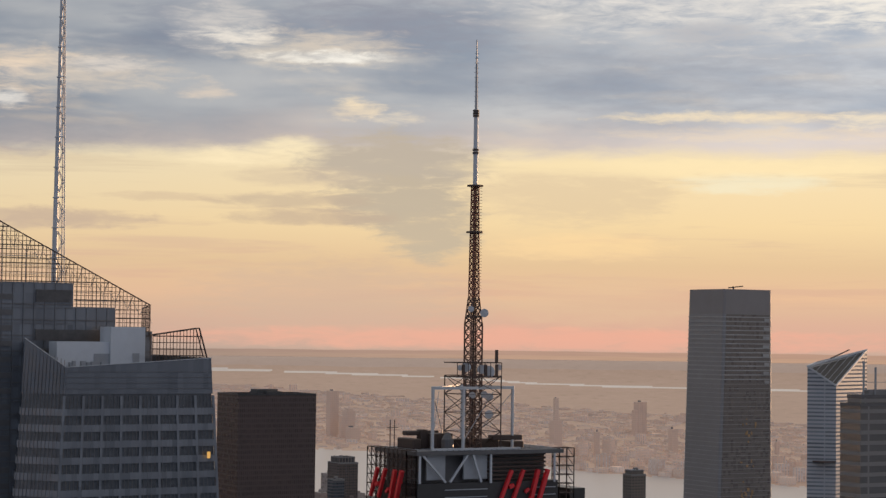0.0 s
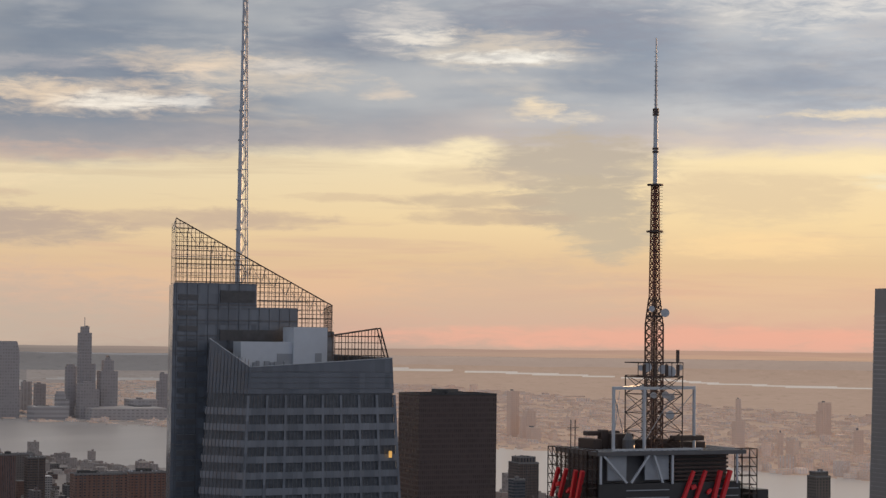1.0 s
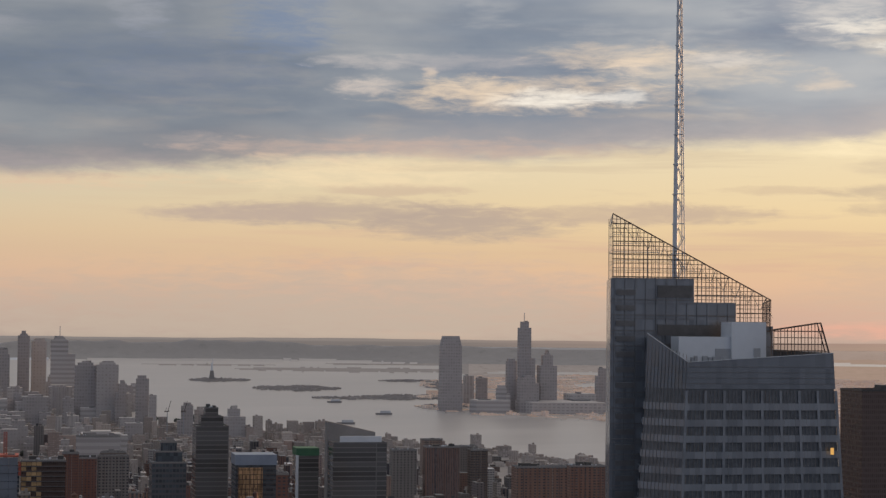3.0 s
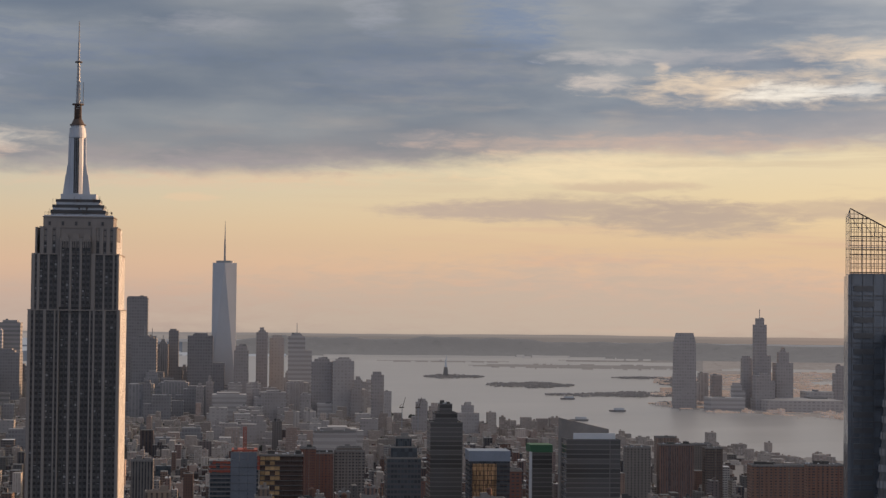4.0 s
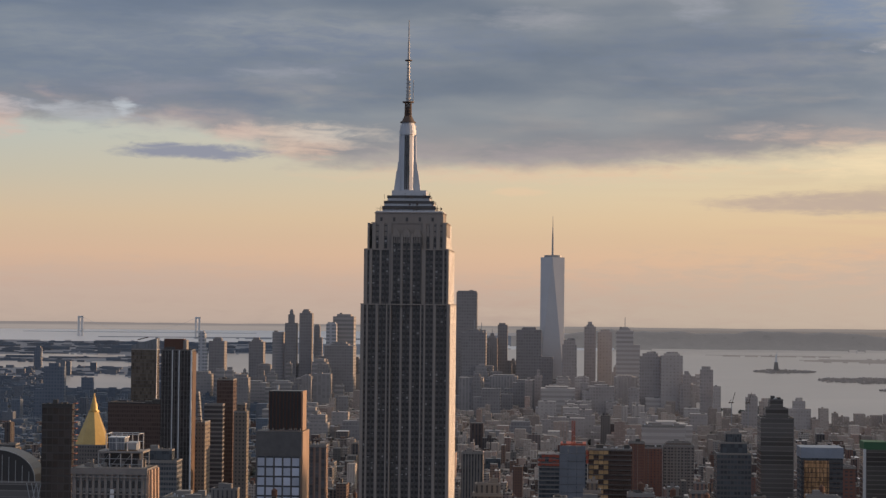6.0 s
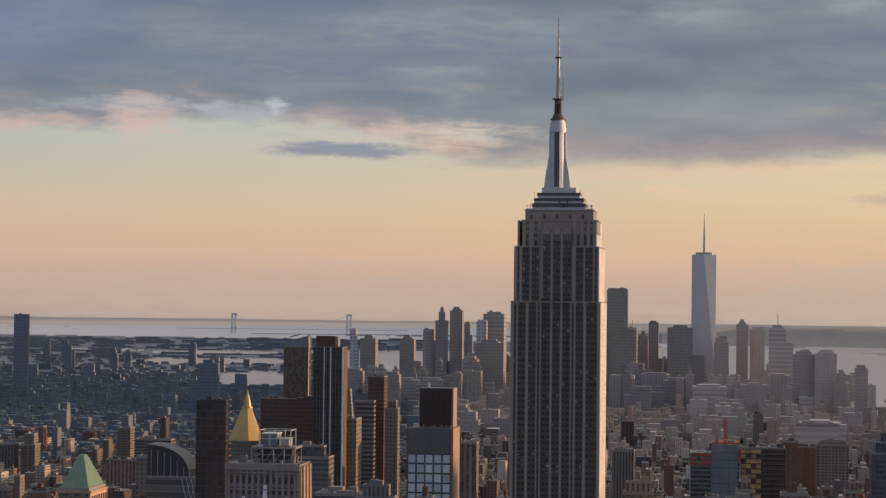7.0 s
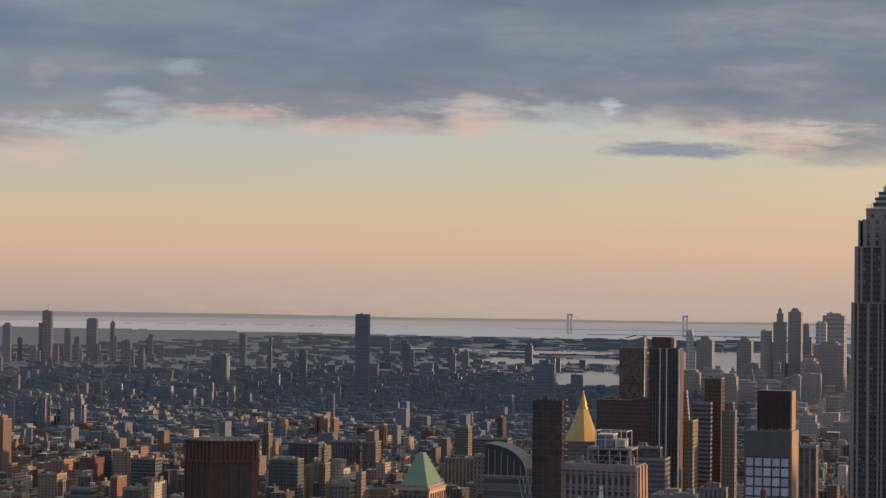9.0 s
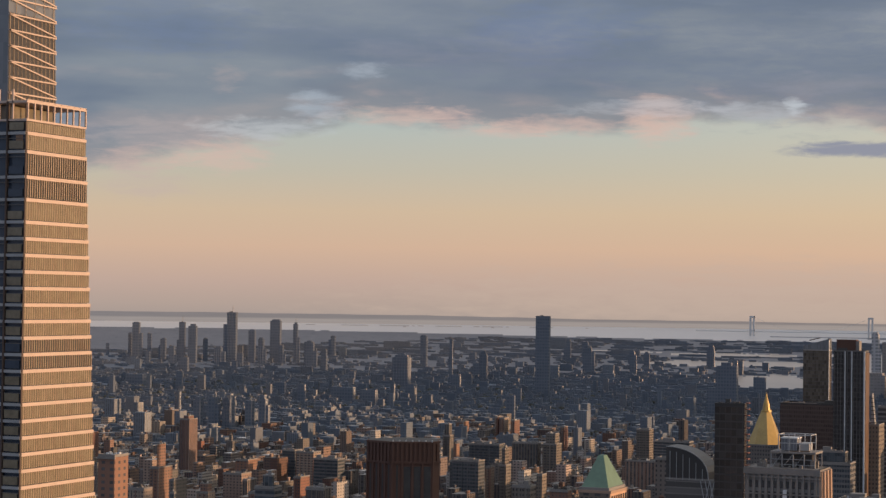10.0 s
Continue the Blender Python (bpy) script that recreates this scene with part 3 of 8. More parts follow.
def on_land(az, d):
    """True where there is land; az in degrees west of downtown, d the true distance."""
    wob = wobble(az, 1.0)
    near = np.interp(az, [-12, -9, -4, 0, 2, 4, 8, 11, 14, 20, 27, 35, 46], [7000, 7000, 6800, 5600, 5250, 4800, 4280, 4150, 3950, 3400, 2900, 2450, 2100]) * (1 + 0.012 * wob)
    far = np.interp(az, [-12, -5, -2, 2, 9.2, 9.3, 12, 14.4, 20, 27, 35.3, 46], [10600, 10700, 12600, 12700, 13000, 13000, 12200, 5480, 4850, 4350, 3690, 3300]) * (1 + 0.01 * wob)
    land = ~((d > near) & (d < far) & (az > -12.2))
    # the harbour's islands, spits and piers
    def isle(az0, az1, d0, d1, k=2.0):
        c, h = (az0 + az1) / 2, (az1 - az0) / 2
        u = (az - c) / h
        r = np.sqrt(np.clip(1 - u * u, 0, None)) * (1 + 0.35 * wobble(az, k))
        return (np.abs(u) < 1) & (np.abs(d - (d0 + d1) / 2) < (d1 - d0) / 2 * r)
    for row in ((4.9, 6.75, 8280, 8800), (6.8, 9.35, 7250, 7850), (8.5, 12.6, 6500, 6760), (9.9, 15.0, 6560, 6980), (11.5, 16.0, 5600, 6300), (11.7, 16.0, 7300, 8750), (10.4, 13.4, 8450, 8800),
                (6.2, 13.6, 10000, 11000), (8.6, 15.0, 11600, 12300), (3.5, 7.5, 11200, 11700)):
        land |= isle(*row)
    land |= (az > 13.2) & (d > far * 0.0 + 5480) & (d < 20000)
    # inlets, bays and rivers
    for row in ((-15.4, -12.2, 5950, 7250), (-17.4, -12.0, 8150, 9000), (-16.8, -13.0, 9700, 10400), (-19.5, -16.5, 10300, 10600),
                (13.5, 21.5, 9900, 10500), (15.8, 20.0, 7900, 8500)):
        land &= ~isle(*row)
    # the long bright river behind the western suburbs
    stream = np.interp(az, [20, 23.7, 27.1, 30.4, 32.5, 35, 38.5, 46], [14300, 13497, 12759, 11800, 10710, 10250, 10063, 9800])
    land &= ~((az > 19) & (np.abs(d - stream) < stream * 0.02 * np.clip(0.8 + 0.5 * wobble(az, 0.7), 0.3, 1.3)))
    # the lower bay and the open sea behind the eastern suburbs
    shore = np.interp(az, [-45, -30, -24, -18, -12, -8, -4, -2], [17500, 17000, 15800, 14600, 14400, 14000, 13600, 12600]) * (1 + 0.012 * wob)
    beyond = np.interp(az, [-45, -20, -12, -4, -2, 0], [39000, 34000, 30000, 21000, 13500, 12600])
    land &= ~((d > shore) & (d < beyond) & (az < -1.0))
    spit = isle(-14, -1.0, 15800, 16700) | isle(-30, -17, 19800, 20600)
    return land | spit


def hills(az, d):
    w1 = 0.75 + 0.25 * wobble(az, 0.45)
    h = 120 * np.exp(-((d - 17000) / 2600) ** 2) * np.interp(az, [-2, 1.0, 4, 9, 18], [0, 0.9, 1, 0.75, 0.3])
    h += 105 * np.exp(-((d - 33000) / 4000) ** 2) * np.interp(az, [-50, -26, -14, -5, -2], [0.75, 0.7, 0.5, 0.3, 0.0])
    h += 12 * np.exp(-((d - 20000) / 4200) ** 2) * np.interp(az, [8, 16, 46], [0, 0.6, 1])
    h += np.interp(az, [4.2, 4.8, 13, 14], [0, 0.5, 0.5, 0]) * np.interp(d, [5400, 5600, 12200, 12400], [0, 1, 1, 0]) * (0.65 + 0.35 * wobble(az, 0.8))
    return h * w1


def ground_sheet():
    tilts = np.concatenate([np.linspace(-89, -14, 14), np.linspace(-13, -7, 13), np.arange(-6.85, -0.735, 0.028)])
    d_rows = []
    for e in np.tan(np.radians(-tilts)):
        q = e * e - 4 * EYE_Z / EARTH
        d_rows.append((e - math.sqrt(max(q, 0))) * EARTH / 2)
    d_rows = np.array(d_rows)
    azs = np.concatenate([np.arange(-45.0, -2.0, 0.085), np.arange(-2.0, 20.0, 0.045), np.arange(20.0, 50.0, 0.085), np.arange(52.0, 315.5, 6.0)])
    az, d = np.meshgrid(azs, d_rows)
    land = on_land(np.where(az > 180, az - 360, az), d) | (az > 50)
    x, y = d * np.sin(np.radians(az)), d * np.cos(np.radians(az))
    z = np.where(land & (az < 50), hills(az, d) + 1.5, 0.0)
    px, py, pz = fold_many(x, y, z)
    nr, nc = az.shape
    verts = np.stack([px, py, pz], -1).reshape(-1, 3)
    i = np.arange(nr * nc).reshape(nr, nc)
    nxt = np.roll(i, -1, axis=1)
    faces = np.stack([i[:-1], i[1:], nxt[1:], nxt[:-1]], -1).reshape(-1, 4)
    kind = land[:-1].reshape(-1)
    me = bpy.data.meshes.new("ground")
    hub = [(nr * nc, int(nxt[0, c]), int(i[0, c])) for c in range(nc)]   # closes the sheet under the eye
    me.from_pydata(verts.tolist() + [(0.0, 0.0, 0.0)], [], faces[:, ::-1].tolist() + [h[::-1] for h in hub])
    away, turn_of = d[:-1].reshape(-1), az[:-1].reshape(-1)
    across = np.interp(turn_of, [11, 14, 20, 27, 35, 46], [5000, 4700, 4150, 3600, 3050, 2700])
    # zones pick land colours by distance and bearing, with haze put into them
    zone = np.where((turn_of > 2) & (turn_of <= 14) & (away > 5300) & (away < 14500), 4, 0)
    zone = np.where((turn_of > -9) & (turn_of <= 9) & (away > 2300) & (away < 5300), 4, zone)
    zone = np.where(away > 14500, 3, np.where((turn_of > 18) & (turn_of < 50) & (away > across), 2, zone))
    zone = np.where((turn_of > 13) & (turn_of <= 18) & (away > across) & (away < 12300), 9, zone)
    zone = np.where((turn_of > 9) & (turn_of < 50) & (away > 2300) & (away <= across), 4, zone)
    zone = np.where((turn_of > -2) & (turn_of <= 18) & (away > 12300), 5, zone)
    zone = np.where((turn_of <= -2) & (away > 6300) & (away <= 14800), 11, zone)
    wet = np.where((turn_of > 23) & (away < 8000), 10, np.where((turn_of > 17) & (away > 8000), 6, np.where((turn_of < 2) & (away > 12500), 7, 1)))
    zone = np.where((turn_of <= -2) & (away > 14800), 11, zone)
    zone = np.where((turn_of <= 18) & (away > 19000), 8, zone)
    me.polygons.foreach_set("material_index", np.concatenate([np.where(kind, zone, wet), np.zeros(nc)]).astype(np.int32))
    return me


def land_material(name, base, pale, dark, level=False):
    m = bpy.data.materials.new(name)
    m.use_nodes = True
    n = Nodes(m.node_tree)
    p = n.add("ShaderNodeBsdfPrincipled")
    co = n.add("ShaderNodeNewGeometry").outputs["Position"]
    a, b = n.noise(co, 0.0045, 5.0, 0.6), n.noise(co, 0.035, 4.0, 0.7)
    col = n.mix(n.step(a, 0.35, 0.65), base, tuple((c + d) / 2 for c, d in zip(base, pale)))
    col = n.mix(n.step(b, 0.5, 0.72), col, pale)
    col = n.mix(n.step(b, 0.45, 0.30), col, dark)
    n.put(p.inputs["Base Color"], col)
    p.inputs["Roughness"].default_value = 0.95
    if level:   # far land lies level, however the plan is drawn in
        n.put(p.inputs["Normal"], n.xyz(0.0, 0.0, 1.0))
    n.put(n.add("ShaderNodeOutputMaterial").inputs[0], p.outputs[0])
    return m


def water_material(name="harbour_water", rough=0.30, level=False, dull_lane=(0.285, 0.26, 0.24), deep=(0.50, 0.46, 0.425)):
    m = bpy.data.materials.new(name)
    m.use_nodes = True
    n = Nodes(m.node_tree)
    p = n.add("ShaderNodeBsdfPrincipled")
    co = n.add("ShaderNodeNewGeometry").outputs["Position"]
    lanes = n.add("ShaderNodeMapping")
    lanes.inputs["Scale"].default_value = (0.35, 1.6, 1.0)
    n.put(lanes.inputs[0], co)
    ripple, drift = n.noise(co, 0.08, 3.0), n.noise(lanes.outputs[0], 0.006, 5.0, 0.62, 0.4)
    # deep is the paler lane: sky sheen is put into both colours
    n.put(p.inputs["Base Color"], n.mix(drift, dull_lane, deep))
    n.put(p.inputs["Roughness"], n.math("ADD", rough, n.math("MULTIPLY", drift, rough * 0.65)))
    p.inputs["IOR"].default_value = 1.33
    b = n.add("ShaderNodeBump")
    b.inputs["Strength"].default_value, b.inputs["Distance"].default_value = 0.05, 1.0
    n.put(b.inputs["Height"], ripple)

    if level:
        n.put(b.inputs["Normal"], n.xyz(0.0, 0.0, 1.0))
    n.put(p.inputs["Normal"], b.outputs[0])
    n.put(n.add("ShaderNodeOutputMaterial").inputs[0], p.outputs[0])
    return m


ground_mesh = ground_sheet()
# distance haze is put into the land colours: blue east, pale tan west
ground_mesh.materials.append(land_material("dense_city_land", (0.115, 0.143, 0.188), (0.145, 0.175, 0.222), (0.094, 0.119, 0.158)))
ground_mesh.materials.append(water_material())
ground_mesh.materials.append(land_material("hazed_western_suburbs", (0.60, 0.415, 0.295), (0.65, 0.46, 0.335), (0.54, 0.37, 0.26), True))
ground_mesh.materials.append(land_material("hazed_far_hills", (0.60, 0.445, 0.345), (0.63, 0.475, 0.375), (0.57, 0.42, 0.32), True))
ground_mesh.materials.append(land_material("brown_grey_land", (0.27, 0.24, 0.22), (0.32, 0.287, 0.262), (0.22, 0.197, 0.18)))
ground_mesh.materials.append(land_material("wooded_harbour_hills", (0.235, 0.222, 0.215), (0.265, 0.25, 0.24), (0.21, 0.20, 0.194), True))
# near-white base stands in for the bright sky mirrored in the river
ground_mesh.materials.append(water_material("sky_sheen_water", 0.4, True, (0.80, 0.70, 0.60), (0.86, 0.76, 0.66)))
ground_mesh.materials.append(water_material("open_bay_water", 0.4, False, (0.46, 0.47, 0.485), (0.52, 0.53, 0.545)))
ground_mesh.materials.append(land_material("hazed_eastern_hills", (0.36, 0.345, 0.34), (0.39, 0.37, 0.36), (0.335, 0.32, 0.312), True))
ground_mesh.materials.append(land_material("hazed_river_bank", (0.34, 0.29, 0.255), (0.44, 0.38, 0.335), (0.27, 0.23, 0.20)))
# warm pale base puts the sunset's sheen on the near river
ground_mesh.materials.append(water_material("sunset_sheen_water", 0.3, True, (0.60, 0.52, 0.45), (0.70, 0.61, 0.53)))
ground_mesh.materials.append(land_material("hazed_bay_shore", (0.128, 0.146, 0.178), (0.155, 0.173, 0.205), (0.108, 0.125, 0.155)))
ground = tagged(new("ground", ground_mesh), "brown-grey city land and pale harbour water reaching the horizon", "ground", kind="structure")



def far_land():
    """The last hills and the sea's rim, over twenty kilometres off: a plain backdrop that glows in hazed colours."""
    me = bpy.data.meshes.new("backdrop")
    verts, faces = [], []
    azs = np.arange(-44.0, 50.0, 0.25)
    for i, a in enumerate(azs):
        top = np.interp(a, [-45, -26, -18, -10, 0, 3, 9.6, 19, 33, 50], [-0.47, -0.47, -0.53, -0.545, -0.55, -0.55, -0.525, -0.55, -0.485, -0.46]) + 0.012 * float(wobble(a, 0.35))
        for e in (-1.1, top):
            verts.append((4880 * math.sin(radians(a)), 4880 * math.cos(radians(a)), EYE_Z + 4880 * math.tan(radians(e))))
        if i:
            faces.append((2 * i - 2, 2 * i, 2 * i + 1, 2 * i - 1))
    me.from_pydata(verts, [], faces)
    m = bpy.data.materials.new("glowing_haze_far_land")
    m.use_nodes = True
    n = Nodes(m.node_tree)
    p = n.add("ShaderNodeSeparateXYZ")
    n.put(p.inputs[0], n.add("ShaderNodeNewGeometry").outputs["Position"])
    turn = n.math("MULTIPLY", n.math("ARCTAN2", p.outputs[0], p.outputs[1]), 57.2958)
    tilt = n.math("DIVIDE", n.math("SUBTRACT", p.outputs[2], EYE_Z), 85.2)
    at = lambda a: (a + 45) / 95
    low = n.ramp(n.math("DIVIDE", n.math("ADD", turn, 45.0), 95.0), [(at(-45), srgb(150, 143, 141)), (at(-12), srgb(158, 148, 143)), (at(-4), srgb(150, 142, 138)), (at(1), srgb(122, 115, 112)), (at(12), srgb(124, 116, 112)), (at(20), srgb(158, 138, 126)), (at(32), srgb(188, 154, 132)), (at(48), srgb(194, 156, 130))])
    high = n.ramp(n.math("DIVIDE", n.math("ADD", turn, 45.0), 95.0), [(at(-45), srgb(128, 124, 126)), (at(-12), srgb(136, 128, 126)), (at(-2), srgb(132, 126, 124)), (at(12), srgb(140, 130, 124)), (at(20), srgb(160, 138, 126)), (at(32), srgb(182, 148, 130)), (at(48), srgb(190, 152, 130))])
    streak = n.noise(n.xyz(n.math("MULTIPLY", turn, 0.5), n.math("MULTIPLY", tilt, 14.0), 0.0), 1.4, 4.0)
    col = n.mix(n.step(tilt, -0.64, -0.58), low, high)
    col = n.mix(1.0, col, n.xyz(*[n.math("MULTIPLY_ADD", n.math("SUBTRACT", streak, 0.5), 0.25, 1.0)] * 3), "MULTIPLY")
    # the strip emits its haze colours, though nothing there is a lamp
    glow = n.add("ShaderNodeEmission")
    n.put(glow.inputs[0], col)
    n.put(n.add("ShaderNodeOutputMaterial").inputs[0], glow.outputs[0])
    me.materials.append(m)
    return tagged(new("backdrop", me), "last low hills and pale sea rim in the distance", "distance", kind="structure")


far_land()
# ---- the carpet of small buildings ----
BRICKS = [(0.155, 0.0817, 0.0602), (0.206, 0.15, 0.12), (0.0731, 0.0662, 0.0645), (0.275, 0.241, 0.211), (0.112, 0.103, 0.101), (0.133, 0.0688, 0.0516), (0.396, 0.37, 0.344), (0.0645, 0.0602, 0.0602), (0.181, 0.12, 0.0946)]
# the next two palettes hold distance haze in their colours
HAZE_BLUES = [(0.096, 0.124, 0.168), (0.112, 0.142, 0.186), (0.086, 0.112, 0.154), (0.138, 0.167, 0.208), (0.12, 0.133, 0.158), (0.10, 0.13, 0.176)]
HAZE_BROWNS = [(0.30, 0.25, 0.218), (0.35, 0.295, 0.255), (0.265, 0.228, 0.2), (0.44, 0.39, 0.345), (0.33, 0.232, 0.19), (0.33, 0.288, 0.26)]
near_city = facade("small_brick_buildings", (0.2, 0.15, 0.12), (0.035, 0.035, 0.04), 3.6, 3.4, 0.42, 0.5, island=0.7, tint=BRICKS, roof=((0.06, 0.058, 0.056), (0.36, 0.35, 0.34)))
far_city = facade("haze_blue_buildings", (0.3, 0.26, 0.23), (0.07, 0.08, 0.094), 3.2, 2.6, 0.45, 0.5, island=0.25, tint=HAZE_BLUES, roof=((0.092, 0.115, 0.15), (0.155, 0.18, 0.214)))
mid_city = facade("haze_brown_buildings", (0.22, 0.19, 0.17), (0.24, 0.21, 0.19), 3.2, 3.0, 0.45, 0.5, island=0.4, tint=HAZE_BROWNS, roof=((0.19, 0.168, 0.152), (0.34, 0.305, 0.278)))
# western walls are raised towards white to put sunset haze on them
west_city = facade("hazed_western_buildings", (0.4, 0.33, 0.28), (0.62, 0.50, 0.42), 3.2, 2.6, 0.45, 0.5, island=0.16, tint=[(0.82, 0.61, 0.46), (0.87, 0.67, 0.52), (0.79, 0.58, 0.435), (0.90, 0.74, 0.60)], roof=((0.57, 0.40, 0.285), (0.63, 0.455, 0.335)))
rng = np.random.default_rng(7)


def carpet(name, material, rows, label):
    """Many box buildings with roof huts in one mesh. rows: x0, x1, y0, y1, height."""
    verts, faces = [], []
    for x0, x1, y0, y1, h in rows:
        pieces = [(x0, x1, y0, y1, -2.0, h)]
        for _ in range(int(rng.integers(0, 3)) if y0 < 4500 else int(rng.random() < 0.4)):
            u, v = x0 + (x1 - x0) * rng.uniform(0.1, 0.6), y0 + (y1 - y0) * rng.uniform(0.1, 0.6)
            pieces.append((u, u + (x1 - x0) * rng.uniform(0.15, 0.38), v, v + (y1 - y0) * rng.uniform(0.1, 0.3), h, h + rng.uniform(1.5, 5.0)))
        for a0, a1, b0, b1, z0, z1 in pieces:
            k = len(verts)
            for z in (z0, z1):
                verts += [fold(a0, b0, z), fold(a1, b0, z), fold(a1, b1, z), fold(a0, b1, z)]
            faces += [(k + 4, k + 5, k + 6, k + 7), (k, k + 1, k + 5, k + 4), (k + 1, k + 2, k + 6, k + 5), (k + 2, k + 3, k + 7, k + 6), (k + 3, k, k + 4, k + 7)]
    me = bpy.data.meshes.new(name)
    me.from_pydata(verts, [], faces)
    me.materials.append(material)
    return tagged(new(name, me), label, "buildings", kind="stuff")


KEEP_CLEAR = []   # footprints of the towers that are built one by one


def lots():
    """Lots of the street plan: blocks of 80 by 245 m, lots along them."""
    near_rows, far_rows, west_rows, mid_rows = [], [], [], []
    y = 900.0
    while y < 13600:
        depth = 62.0 if y < 5200 else 70.0 if y < 9000 else 120.0
        x = -5200.0 + rng.uniform(0, 20)
        while x < 3900:
            d = math.hypot(x, y)
            w = rng.uniform(5, 13) if d < 3300 else rng.uniform(8, 24) if d < 5500 else rng.uniform(16, 48) if d < 9000 else rng.uniform(60, 160)
            xc = x
            x += w + (24.0 if int(x // 245) != int((x + w) // 245) else 0.2)
            az = math.degrees(math.atan2(xc, y))
            if not -38 < az < 46 or d > (14000 if az < -9 else 9600) or 2.5 < az < 11.5 and d > 5300 or not bool(on_land(np.array(az), np.array(d))):
                continue
            for half in (0, 1):
                if rng.random() < (0.04 if d < 5500 and az < 11 else 0.8 if az < 11 and d > 7000 else 0.35 if az < 11 else 0.68):
                    continue
                b0 = y + half * (depth / 2 + 1) + rng.uniform(0, 3)
                b1 = b0 + (depth / 2 - rng.uniform(2, 14) if d < 4300 or az > -9 else rng.uniform(5, 11))
                if y < 2300 and xc > -1300:
                    h = rng.lognormal(3.4, 0.4)
                elif d < 4300:
                    h = rng.lognormal(2.75 if az < -9 else 3.0, 0.3 if az < -9 else 0.42)
                    if rng.random() < 0.012:
                        h = rng.uniform(35, 62)
                else:
                    h = rng.lognormal(2.3, 0.38)
                    if rng.random() < 0.009:
                        h = rng.uniform(25, 55)
                if az > 9 and y > 3000:
                    h *= 0.55
                h = min(h, 66.0)
                if h < EYE_Z - d * 0.118:
                    continue
                if any(q[0] - 6 < xc + w and xc < q[1] + 6 and q[2] - 10 < b1 and b0 < q[3] + 6 for q in KEEP_CLEAR):
                    continue
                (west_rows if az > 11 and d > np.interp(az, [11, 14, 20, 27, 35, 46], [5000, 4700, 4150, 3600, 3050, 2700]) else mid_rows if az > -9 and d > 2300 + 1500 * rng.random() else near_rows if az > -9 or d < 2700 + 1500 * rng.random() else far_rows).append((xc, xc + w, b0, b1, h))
        y += depth + 18.5
    return near_rows, far_rows, west_rows, mid_rows
